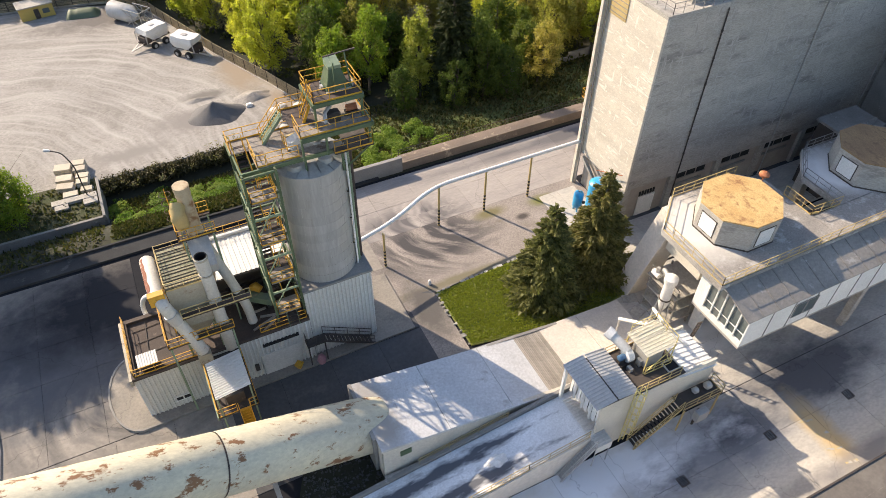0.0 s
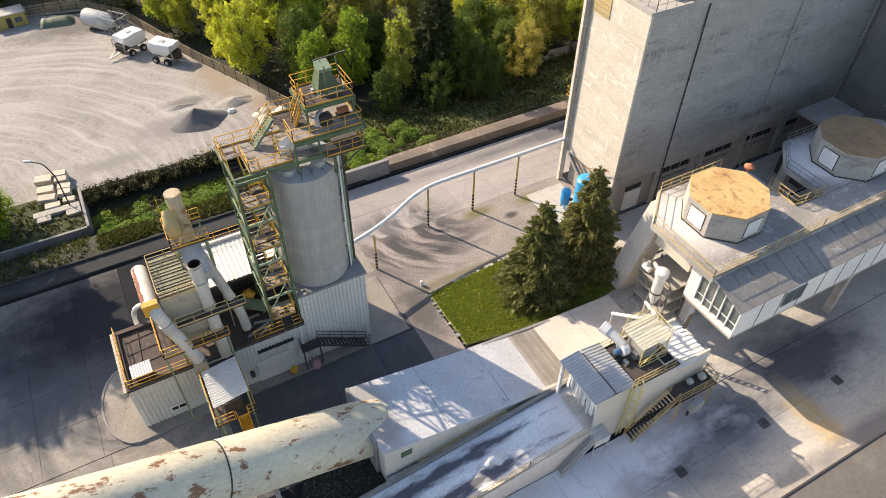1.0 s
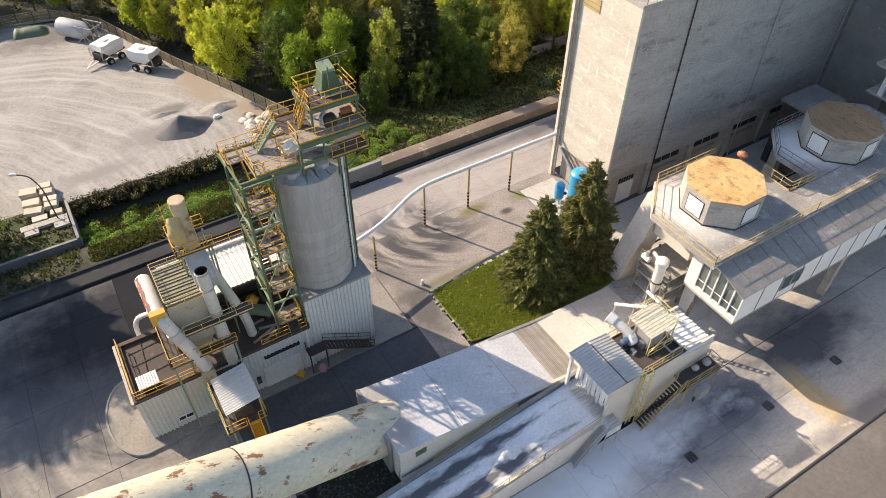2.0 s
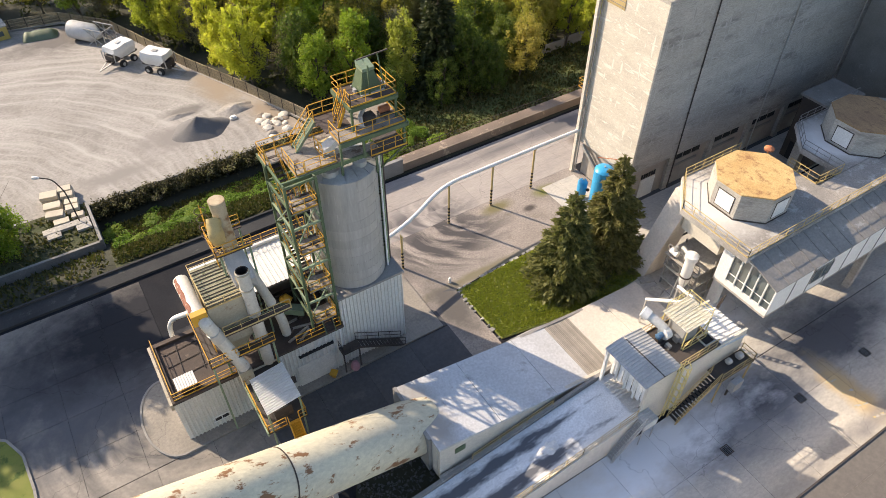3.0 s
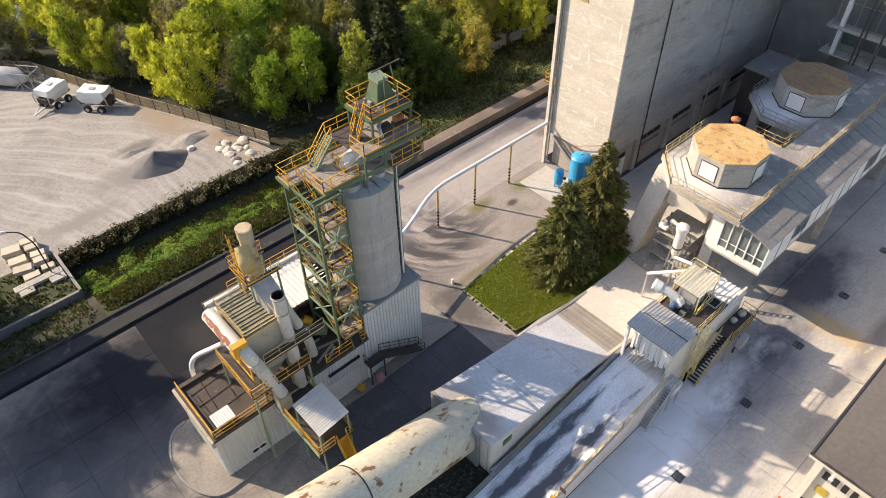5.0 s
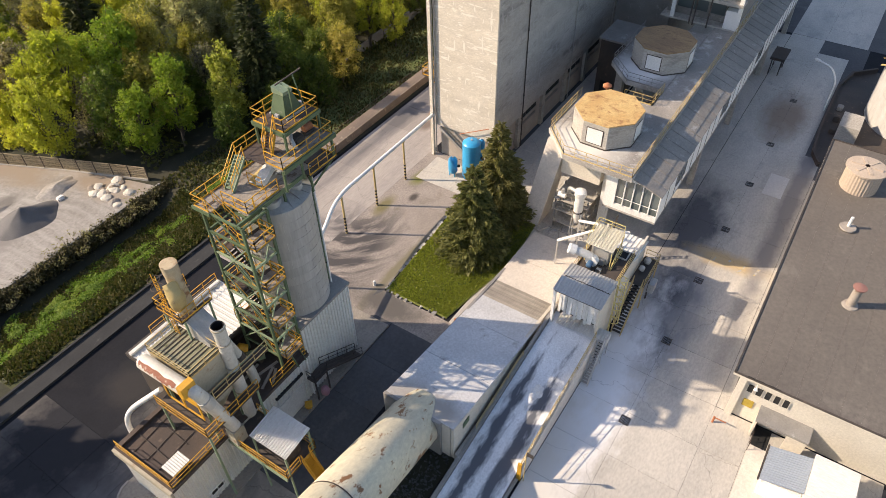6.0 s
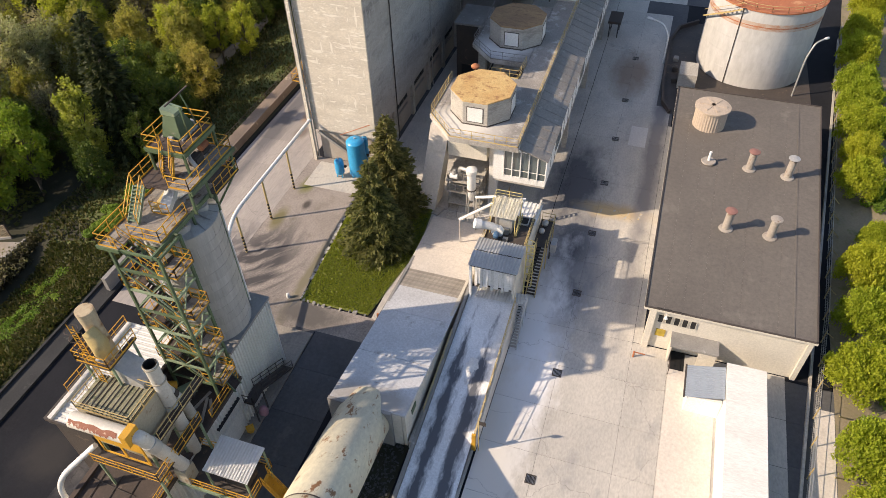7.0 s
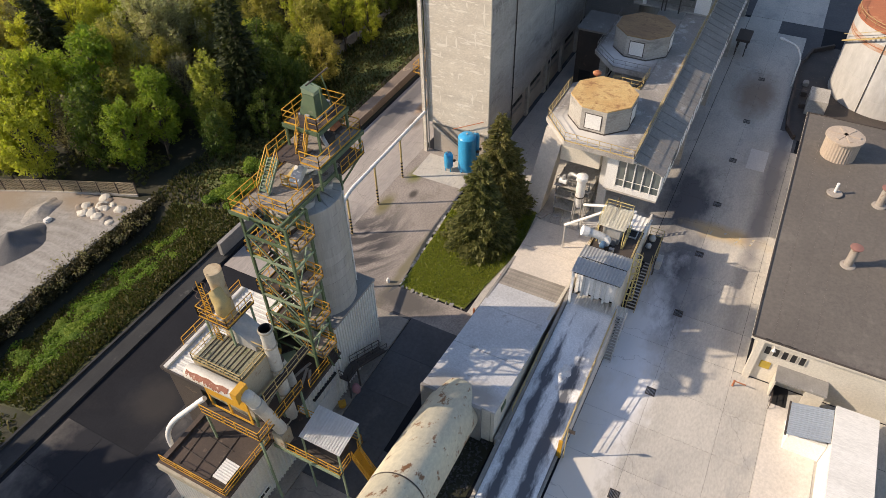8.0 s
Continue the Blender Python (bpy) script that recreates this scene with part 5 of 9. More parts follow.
for nm, p, u, ln in (("front_cladding", (FX0, FY0, 0.2), (1, 0, 0), FX1 - FX0), ("side_cladding", (FX0, FY1, 0.2), (0, -1, 0), FY1 - FY0), ("back_cladding", (FX1, FY1, 0.2), (-1, 0, 0), FX1 - FX0)):
    bm = bmesh.new()
    corrugated(bm, p, u, (0, 0, 1), ln, FH - 0.2, 0.36, 0.10)
    piece(nm, bm, M_WHITE, fs, "ribbed off-white wall sheets")
piece("roof_deck", boxes((FX0 + 0.3, FX1 - 0.1, FY0 + 0.3, FY1 - 0.3, FH - 0.15, FH)), M_RUSTDK, fs, "dark rust-brown roof deck")
piece("parapet", boxes((FX0 - 0.35, FX0 - 0.12, FY0 - 0.12, FY1 + 0.12, FH - 0.5, FH + 0.22)), M_BEIGE, fs, "weathered tan edge sheet")
piece("parapet", boxes((FX0 - 0.12, FX1, FY0 - 0.12, FY0 + 0.3, FH, FH + 0.3), (FX0 - 0.12, FX0 + 0.3, FY0 + 0.3, FY1 + 0.12, FH, FH + 0.3), (FX0 + 0.3, FX1, FY1 - 0.3, FY1 + 0.12, FH, FH + 0.3)), M_RUSTDK, fs)
rails(fs, [(3.6, FY0 + 0.1, FH + 0.3), (FX1 - 0.2, FY0 + 0.1, FH + 0.3)], M_YEL, step=1.5)
rails(fs, [(FX0 + 0.1, FY1 - 0.1, FH + 0.3), (FX0 + 0.1, FY0 + 0.1, FH + 0.3), (-2.0, FY0 + 0.1, FH + 0.3)], M_YEL, step=1.6, h=0.95)
win = piece("window", boxes((-5.1, -3.9, FY0 - 0.15, FY0 - 0.02, 1.2, 1.65)), M_BLACK, fs)
piece("window_frame", boxes((-5.3, -3.7, FY0 - 0.18, FY0 - 0.05, 1.65, 1.75), (-5.3, -3.7, FY0 - 0.18, FY0 - 0.05, 1.1, 1.2), (-4.55, -4.45, FY0 - 0.18, FY0 - 0.05, 1.2, 1.65)), M_PAINT, win)
piece("sliding_door", boxes((3.0, 5.0, FY0 - 0.16, FY0 - 0.06, 0.15, 3.1)), M_WHITE, fs, "grey-white sliding door")
piece("sliding_door", boxes((5.04, 6.6, FY0 - 0.14, FY0 - 0.06, 0.15, 3.1)), M_WHITE, fs, "grey-white sliding door")
piece("dark_slot", boxes((3.4, 6.8, FY0 - 0.24, FY0 - 0.03, 4.3, 4.55)), M_BLACK, fs)
piece("meter_box", boxes((2.2, 2.6, FY0 - 0.3, FY0 - 0.06, 1.4, 2.2)), M_DARKST, fs)
bm = bmesh.new()
drum(bm, 7.6, FY0 - 0.14, 0, FH, 0.08, n=8)
piece("downpipe", bm, M_PAINT, fs)
bm = bmesh.new()
for i in range(3):
    beam(bm, (FX0 + 0.6, FY0 + 2.4 + i * 1.5, FH + 0.06), (FX0 + 4.6, FY0 + 2.4 + i * 1.5 + 0.3, FH + 0.06), 0.05, 0.05)
for x in (FX0 + 1.6, FX0 + 3.4):
    beam(bm, (x, FY0 + 2.2, FH + 0.08), (x + 0.3, FY1 - 0.4, FH + 0.08), 0.05, 0.05)
piece("deck_ribs", bm, M_DARKST, fs)
ac = place("roof_unit", "white-lidded rooftop ventilation unit", "unit", -6.0, 42.0, FH)
piece("cabinet", boxes((-6.7, -5.4, 41.5, 42.5, FH, FH + 0.75)), M_DARKST, ac)
bm = bmesh.new()
corrugated(bm, (-6.9, 41.4, FH + 0.95), (1, 0, 0), (0, 1, 0.15), 1.7, 1.3, 0.2)
piece("lid", bm, M_PAINT, ac, "pale corrugated lid")

# back wing with a pale corrugated roof
bw = place("back_wing", "back wing with a pale corrugated roof and dark gutter", "building", 3, 50, 0)
BZ = 9.6
piece("wall", boxes((-1.8, 8.0, 47.9, 51.3, 0, BZ - 0.2)), M_DARKST, bw, "dark steel-clad wall")
bm = bmesh.new()
corrugated(bm, (-2.0, 45.6, BZ), (1, 0, 0), (0, 1, 0), 10.2, 5.6, 0.45, 0.05)
piece("roof", bm, M_WHITE, bw, "off-white corrugated roof")
piece("eave_board", boxes((-2.1, 8.2, 51.2, 51.6, BZ - 0.3, BZ + 0.1), (-2.15, -2.0, 45.6, 51.2, BZ - 0.3, BZ + 0.08), (-2.0, 8.0, 45.5, 51.2, BZ - 0.3, BZ - 0.05)), M_DARKST, bw)
for row in ((-2.0, 8.0, 50.85, 51.2, BZ + 0.06, BZ + 0.3),):
    piece("roof_rim", boxes(row), M_WHITE, bw, "raised pale roof edge")
rails(bw, [(0.5, 51.3, BZ), (8.0, 51.3, BZ)], M_YEL, step=1.5)

# ---- dust filter with slatted top, stacks and ducts ----
df = place("dust_filter", "beige bag filter on a steel frame with a rusty slatted top", "filter", -1, 43.5, FH)
piece("housing", boxes((-2.5, 0.4, 41.2, 45.9, 9.8, 14.4)), M_BEIGE, df, "weathered beige filter housing")
bm = bmesh.new()
a = [bm.verts.new(p) for p in ((-1.6, 42.4, 7.2), (-0.6, 42.4, 7.2), (-0.6, 44.6, 7.2), (-1.6, 44.6, 7.2))]
b = [bm.verts.new(p) for p in ((-2.4, 41.3, 9.8), (0.3, 41.3, 9.8), (0.3, 45.8, 9.8), (-2.4, 45.8, 9.8))]
bm.faces.new(a[::-1]), bm.faces.new(b)
for i in range(4):
    bm.faces.new((a[i], a[(i + 1) % 4], b[(i + 1) % 4], b[i]))
piece("hopper", bm, M_BEIGE, df)
for x in (-2.4, 0.3):
    for y in (41.3, 45.8):
        bm = bmesh.new()
        beam(bm, (x, y, FH), (x, y, 9.9), 0.18)
        piece("leg", bm, M_TEAL, df)
for i in range(6):
    y = 41.3 + i * 0.78
    piece("top_cover", boxes((-2.45, 0.35, y, y + 0.74, 14.4, 14.56)), M_MOSS, df, "mossy yellow-grey cover plate")
    for dy in (0.06, 0.38):
        piece("cover_rib", boxes((-2.5, 0.4, y + dy, y + dy + 0.04, 14.56, 14.61)), M_RUSTDK, df)
rails(df, [(-2.5, 41.2, 14.4), (0.4, 41.2, 14.4), (0.4, 45.9, 14.4), (-2.5, 45.9, 14.4), (-2.5, 41.2, 14.4)], M_PALEYEL, step=1.4, h=0.9)
piece("yellow_panel", boxes((-3.0, -2.9, 41.0, 45.2, 11.3, 13.2)), M_YEL, df, "bright yellow side panel")
piece("lower_frame", boxes((-2.98, -2.9, 41.0, 45.2, 9.6, 9.8), (-2.98, -2.9, 41.0, 41.2, 9.8, 11.3), (-2.98, -2.9, 43.0, 43.2, 9.8, 11.3), (-2.98, -2.9, 45.0, 45.2, 9.8, 11.3)), M_YEL, df)
piece("walkway", boxes((-3.9, 1.6, 39.7, 40.5, 9.4, 9.5), (-3.9, -2.9, 40.5, 45.5, 9.4, 9.5)), M_DARKST, df)
rails(df, [(-3.85, 45.5, 9.5), (-3.85, 39.75, 9.5), (1.6, 39.75, 9.5)], M_YEL, step=1.2)
for x, y in ((-3.7, 39.9), (1.4, 39.9), (-3.7, 45.3)):
    bm = bmesh.new()
    beam(bm, (x, y, FH if y > FY0 else 0.1), (x, y, 9.4), 0.16)
    piece("leg", bm, M_TEAL, df)
piece("beam", boxes((-2.5, 2.2, 40.75, 40.95, 11.6, 11.9)), M_TEAL, df)
piece("gangway", boxes((-2.0, 3.6, 40.0, 40.7, 12.0, 12.1)), M_RUSTDK, df)
rails(df, [(-2.0, 40.05, 12.1), (3.6, 40.05, 12.1)], M_PALEYEL, step=1.3)
# round header duct and its sloping leg
M_REDR = surface("flaking_red_rust", (0.30, 0.13, 0.085), (0.24, 0.10, 0.065), 0.9, 2.0, 7.0, 0.2, stain=(0.48, 0.36, 0.28), stain_at=0.6, stain_scale=2.5)
hd = place("header_duct", "fat pale round duct with rust streaks beside the filter", "duct", -3.2, 43, 13.5)
bm = bmesh.new()
tube(bm, [(-3.3, 45.9, 14.3), (-3.3, 45.75, 14.3), (-3.3, 45.55, 14.3), (-3.25, 41.0, 14.3)], [0.25, 0.45, 0.6, 0.6], 24)
piece("drum", bm, M_DUCT, hd, smooth=True)
bm = bmesh.new()
rws = []
for i in range(58):
    y = 41.45 + i * 0.07
    lo = radians(26 + 14 * noise.noise((y * 1.3, 0, 4)))
    hi = lo + radians(max(6, 44 + 62 * noise.noise((y * 1.9, 3, 1)) + 26 * noise.noise((y * 6, 7, 1))))
    rws.append([bm.verts.new((-3.28 - 0.613 * math.sin(lo + (hi - lo) * j / 6), y, 14.3 + 0.613 * math.cos(lo + (hi - lo) * j / 6))) for j in range(7)])
for p, q in zip(rws, rws[1:]):
    for k in range(6):
        bm.faces.new((p[k], p[k + 1], q[k + 1], q[k]))
piece("rust_patch", bm, M_REDR, hd, "flaking rust along the duct's flank", smooth=True)
piece("yellow_hood", boxes((-3.85, -2.65, 40.55, 41.1, 13.85, 15.0)), M_YEL, hd, "bright yellow access hood")
bm = bmesh.new()
tube(bm, arc([(-3.1, 41.2, 14.1), (-3.0, 40.35, 14.0), (-1.42, 40.05, 7.6)], 6), 0.5, 20)
piece("down_leg", bm, M_DUCT, hd, smooth=True)
bm = bmesh.new()
tube(bm, [(-2.72, 40.25, 12.9), (-2.48, 40.22, 11.9)], 0.55, 20)
piece("collar", bm, M_SILO, hd, smooth=True)
piece("foot", boxes((-2.0, -0.9, 39.6, 40.6, 5.7, 7.5)), M_BEIGE, hd)
sk = place("exhaust_stack", "tall beige exhaust stack with an open dark mouth", "chimney", 0.8, 41.05, FH)
bm = bmesh.new()
rg = tube(bm, [(0.8, 41.05, FH), (0.8, 41.05, 17.2)], 0.5, 24, False)
piece("shaft", bm, M_DUCT, sk, smooth=True)
# inner lining coloured black, so the mouth reads as shaded
bm = bmesh.new()
tube(bm, [(0.8, 41.05, 17.2), (0.8, 41.05, 17.19), (0.8, 41.05, 9.0)], [0.5, 0.44, 0.44], 24, False)
piece("dark_mouth", bm, M_MOUTH_SHADE, sk)
for z in (9.2, 12.4, 15.2, 16.95):
    bm = bmesh.new()
    tube(bm, [(0.8, 41.05, z - 0.01), (0.8, 41.05, z), (0.8, 41.05, z + 0.12), (0.8, 41.05, z + 0.13)], [0.5, 0.57, 0.57, 0.5], 24, False)
    piece("flange", bm, M_BEIGE, sk, smooth=True)
cy = place("cyclone", "rusty beige cyclone with a cowl and caged ladder", "cyclone", 1.1, 44.9, FH)
bm = bmesh.new()
tube(bm, [(1.1, 44.9, 10.5), (1.1, 44.9, 12.5), (1.1, 44.9, 15.5), (1.1, 44.9, 20.5)], [0.3, 0.58, 0.65, 0.56], 28)
piece("body", bm, M_CYC, cy, smooth=True)
bm = bmesh.new()
tube(bm, [(1.1, 44.9, 20.3), (1.1, 44.9, 21.3), (1.1, 44.9, 21.32), (1.1, 44.9, 20.7)], [0.60, 0.63, 0.55, 0.53], 24, False)
piece("mouth_rim", bm, M_CYC, cy, "peeling rusty rim", smooth=True)
bm = bmesh.new()
drum(bm, 1.1, 44.9, 20.75, 20.8, 0.55, n=20)
piece("mouth_plate", bm, M_RUST, cy, "rust-red plate inside the mouth")
bm = bmesh.new()
tube(bm, arc([(0.35, 44.3, 17.9), (0.2, 43.9, 19.3), (0.5, 44.6, 19.9)]), 0.55, 18)
for v in bm.verts:
    v.co += Vector((noise.noise(v.co * 1.7), noise.noise(v.co * 1.9 + Vector((5, 0, 0))), noise.noise(v.co * 1.5 + Vector((0, 9, 0))))) * 0.16
piece("cowl", bm, M_PALEYEL, cy, smooth=True)
piece("gallery", boxes((-0.4, 2.6, 43.5, 43.9, 16.9, 17.0), (-0.4, 0.0, 43.9, 46.4, 16.9, 17.0), (0.0, 2.6, 46.0, 46.4, 16.9, 17.0)), M_RUSTDK, cy)
rails(cy, [(2.6, 43.55, 17), (-0.35, 43.55, 17), (-0.35, 46.35, 17), (2.6, 46.35, 17)], M_YEL, step=0.8)
for z in (18.2, 19.0, 19.8, 20.6):
    bm = bmesh.new()
    tube(bm, [(-0.2 + 0.45 * math.cos(k * 0.6), 45.2 + 0.45 * math.sin(k * 0.6), z) for k in range(11)], 0.03, 5)
    piece("cage_hoop", bm, M_RUSTDK, cy)
bm = bmesh.new()
for d in (-0.25, 0.25):
    beam(bm, (-0.15, 45.2 + d, 9.5), (-0.15, 45.2 + d, 21), 0.05)
for i in range(36):
    beam(bm, (-0.15, 44.95, 9.7 + i * 0.31), (-0.15, 45.45, 9.7 + i * 0.31), 0.03)
piece("ladder", bm, M_YEL, cy)
bm = bmesh.new()
tube(bm, arc([(1.3, 44.6, 16.2), (1.5, 44.2, 15.6), (3.2, 42.9, 8.2), (3.3, 42.8, 6.0)]), 0.42, 18)
piece("inclined_duct", bm, M_DUCT, cy, smooth=True)
bm = bmesh.new()
tube(bm, [(2.75, 43.25, 10.0), (2.9, 43.15, 9.5)], 0.5, 18)
piece("flange", bm, M_DARKST, cy, smooth=True)
bm = bmesh.new()
prism(bm, [(0.2, 42.0), (1.9, 42.0), (1.9, 44.2), (0.2, 44.2)], 14.2, [15.0, 15.0, 16.4, 16.4])
piece("transition", bm, M_SILO, cy)
for x, y in ((0.0, 43.8), (2.4, 43.8), (0.0, 46.2), (2.4, 46.2)):
    bm = bmesh.new()
    beam(bm, (x, y, FH), (x, y, 16.9), 0.14)
    piece("leg", bm, M_TEAL, cy)
# white bent pipe at the shed's corner
bp = place("bent_pipe", "white bent pipe rising from the yard to the filter", "pipe", -5.6, 48.4, 0)
bm = bmesh.new()
tube(bm, arc([(-5.7, 49.2, 0.1), (-5.5, 48.9, 7.2), (-3.1, 45.6, 10.4)], 8), 0.22, 16)
piece("pipe", bm, M_PAINT, bp, smooth=True)
# loose stuff on the roof deck
for i, (x, y, a, l) in enumerate(((4.2, 42.3, 20, 2.4), (5.0, 43.0, -12, 2.0), (4.6, 41.9, 35, 1.7), (3.9, 44.0, 5, 1.8))):
    pl = place("loose_plank", "loose grey-brown plank lying on the roof deck", "plank", x, y, FH, group="loose planks")
    bm = bmesh.new()
    box(bm, -l / 2, l / 2, -0.12, 0.12, FH, FH + 0.09, Matrix.Translation((x, y, 0)) @ Matrix.Rotation(radians(a), 4, "Z"))
    piece("board", bm, M_WOOD, pl)
mc = place("screw_conveyor", "pale green screw conveyor with a yellow guard", "machine", 4.4, 44.6, FH)
bm = bmesh.new()
beam(bm, (3.6, 45.4, 6.7), (5.6, 43.8, 6.7), 0.8, 0.7)
piece("trough", bm, M_TEAL, mc)
bm = bmesh.new()
tube(bm, [(4.2, 45.6, 7.3), (4.5, 45.4, 7.55), (4.9, 45.0, 7.3)], [0.35, 0.45, 0.35], 14)
piece("guard", bm, M_YEL, mc, smooth=True)
piece("stand", boxes((3.8, 4.2, 44.9, 45.3, FH, 6.4), (5.0, 5.4, 43.9, 44.3, FH, 6.4)), M_DARKST, mc)

# ---- canopy, its deck and yellow stair ----
cn = place("stair_canopy", "small white corrugated canopy over a steel stair landing", "canopy", -0.2, 36.2, 0)
bm = bmesh.new()
corrugated(bm, (-1.6, 34.3, 8.1), (0, 1, 0), (1, 0, 0.14), 3.85, 2.95, 0.24, -0.06)
bmesh.ops.solidify(bm, geom=bm.faces[:], thickness=0.03)
piece("roof", bm, M_CANOPY, cn, "white corrugated roof")
CD = 5.4
piece("deck", boxes((-1.9, 1.5, 34.4, 40.9, CD - 0.12, CD)), M_DARKST, cn)
piece("edge_beam", boxes((-2.0, -1.9, 34.4, 40.9, CD - 0.3, CD + 0.1)), M_TEAL, cn)
for x in (-1.5, 1.2):
    for y in (34.5, 37.9):
        bm = bmesh.new()
        beam(bm, (x, y, 0), (x, y, 8.04 + (x + 1.6) * 0.14), 0.13)
        piece("post", bm, M_TEAL, cn)
rails(cn, [(-1.85, 40.8, CD), (-1.85, 34.45, CD), (-0.3, 34.45, CD)], M_YEL, step=1.1)
rails(cn, [(0.8, 34.45, CD), (1.45, 34.45, CD), (1.45, 40.8, CD)], M_YEL, step=1.1)
flight(cn, (0.3, 31.8, 0.1), (0.3, 34.4, CD), 0.9, M_YEL, M_YEL, rail=(M_YEL, (-1, 1)))
piece("machine_box", boxes((-0.9, 0.6, 35.2, 37.2, CD, CD + 1.3)), M_DARKST, cn)
# stair on the silo house's front
fx = place("wall_stair", "dark steel outside stair with yellow posts along the wall", "stairs", 10.5, 40.4, 0)
piece("landing", boxes((7.2, 9.0, 39.9, 40.95, 3.0, 3.1)), M_DARKST, fx)
flight(fx, (13.8, 40.4, 0.15), (9.0, 40.4, 3.1), 0.95, M_DARKST, M_DARKST, rail=(M_DARKST, (-1, 1)))
rails(fx, [(9.0, 39.95, 3.1), (7.25, 39.95, 3.1), (7.25, 40.9, 3.1)], M_DARKST, step=0.9)
for x in (7.3, 8.9):
    piece("post", boxes((x - 0.06, x + 0.06, 39.95, 40.07, 0, 3.0)), M_DARKST, fx)
hp = place("yellow_hopper", "small yellow hopper on the ground by the wall", "hopper", 6.1, 40.1, 0)
bm = bmesh.new()
tube(bm, [(6.1, 40.2, 0), (6.1, 40.2, 0.3), (6.1, 40.2, 0.9)], [0.15, 0.25, 0.5], 4)
piece("bin", bm, M_YEL, hp)
pk = place("pink_sack", "faded pink bulk sack slumped by the stair", "sack", 8.2, 40.2, 0)
bm = bmesh.new()
tube(bm, [(8.3, 40.1, 0), (8.3, 40.1, 0.4), (8.3, 40.1, 0.9), (8.3, 40.1, 1.1)], [0.38, 0.46, 0.34, 0.12], 10)
piece("sack", bm, surface("pink_fabric", (0.42, 0.22, 0.25), (0.34, 0.18, 0.21), 0.9), pk, smooth=True)
M_ISLAND = surface("grimy_island_concrete", (0.29, 0.262, 0.225), (0.21, 0.192, 0.168), 0.88, 0.8, 5.0, 0.12, stain=(0.12, 0.115, 0.11), stain_at=0.56, stain_scale=0.3, soft=0.2, grain=0.6, cracks=0.15)
kb = place("apron_kerb", "raised concrete apron with a rounded end round the shed", "kerb", -4, 40, 0, kind="structure")
bm = bmesh.new()
pts2 = [(18.2, 39.9), (18.2, 48.2), (-8.0, 48.6)] + [(-8.6 + 0.3 + 2.6 * math.cos(radians(a)), 44.2 + 4.4 * math.sin(radians(a))) for a in range(100, 271, 15)] + [(-6.0, 39.85)]
prism(bm, pts2, -0.1, 0.24)
piece("apron", bm, M_ISLAND, kb)
for (xa, ya), (xb, yb) in zip(pts2[2:], pts2[3:]):
    bm = bmesh.new()
    beam(bm, (xa, ya, 0.16), (xb, yb, 0.16), 0.18, 0.3)
    piece("kerb_stone", bm, M_CONC_D, kb)

# ---- inclined tube gallery ----
tg = place("inclined_tube", "fat inclined cream steel tube with rust patches and seams", "pipe", 0, 29, 0)
TA, TD = Vector((9.6, 29.96, 2.92)), Vector((-1, -0.107, 0.433))
for i in range(4):
    a, b = TA + TD * (i * 12.4 + (0 if i else -0.5)), TA + TD * (i * 12.4 + 12.35)
    bm = bmesh.new()
    tube(bm, [a, a + TD * 0.12, b - TD * 0.12, b], [2.38, 2.42, 2.42, 2.38], 56, i in (0, 3))
    piece("tube_section", bm, M_TUBE, tg, smooth=True)
    bm = bmesh.new()
    tube(bm, [b - TD * 0.03, b + TD * 0.08], 2.425, 56, False)
    piece("weld_band", bm, M_RUSTDK, tg, smooth=True)
for s in (9.0, 22.0):
    p = TA + TD * s
    for d in (-1.3, 1.3):
        bm = bmesh.new()
        beam(bm, (p.x, p.y + d, 0), (p.x, p.y + d * 0.6, p.z - 1.9), 0.4)
        piece("trestle_leg", bm, M_CONC_D, tg)

# ---- low hall with its sloping roof ----
hl = place("ramp_hall", "low concrete hall with a pale dusty sloping roof", "building", 20, 29.5, 0)


def roof_z(x):
    return 5.1 - (x - 9.0) * 0.163 if x < 27.5 else 2.08 - (x - 27.5) * 0.11


def hall_n(x):
    return 33.0 + (x - 9.2) * 0.0 if x < 22 else 33.0 + (x - 22) * 0.03


HX = [9.0, 15.2, 21.4, 25.4, 28.4, 33.0, 38.5]
for i, (x0, x1) in enumerate(zip(HX, HX[1:])):
    bm = bmesh.new()
    s0, s1 = (25.95, 25.95) if x0 < 21 else (25.95, 25.95)
    za, zb = roof_z(x0), roof_z(x1)
    if i == 3:
        n = 16
        for k in range(n):
            xa, xb = x0 + (x1 - x0) * k / n, x0 + (x1 - x0) * (k + 1) / n - 0.03
            bm2 = bmesh.new()
            prism(bm2, [(xa, s0), (xb, s0), (xb, hall_n(xb)), (xa, hall_n(xa))], [roof_z(xa) - 0.2, roof_z(xb) - 0.2, roof_z(xb) - 0.2, roof_z(xa) - 0.2], [roof_z(xa) + 0.02, roof_z(xb) + 0.02, roof_z(xb) + 0.02, roof_z(xa) + 0.02])
            piece("roof_board", bm2, M_WOOD, hl)
        bm.free()
        continue
    prism(bm, [(x0 + 0.02, s0), (x1 - 0.02, s1), (x1 - 0.02, hall_n(x1)), (x0 + 0.02, hall_n(x0))], [za - 0.25, zb - 0.25, zb - 0.25, za - 0.25], [za, zb, zb, za])
    piece("roof_panel", bm, M_HALL if i < 3 else M_DUSTP, hl, "pale dusty roof slab")
bm = bmesh.new()
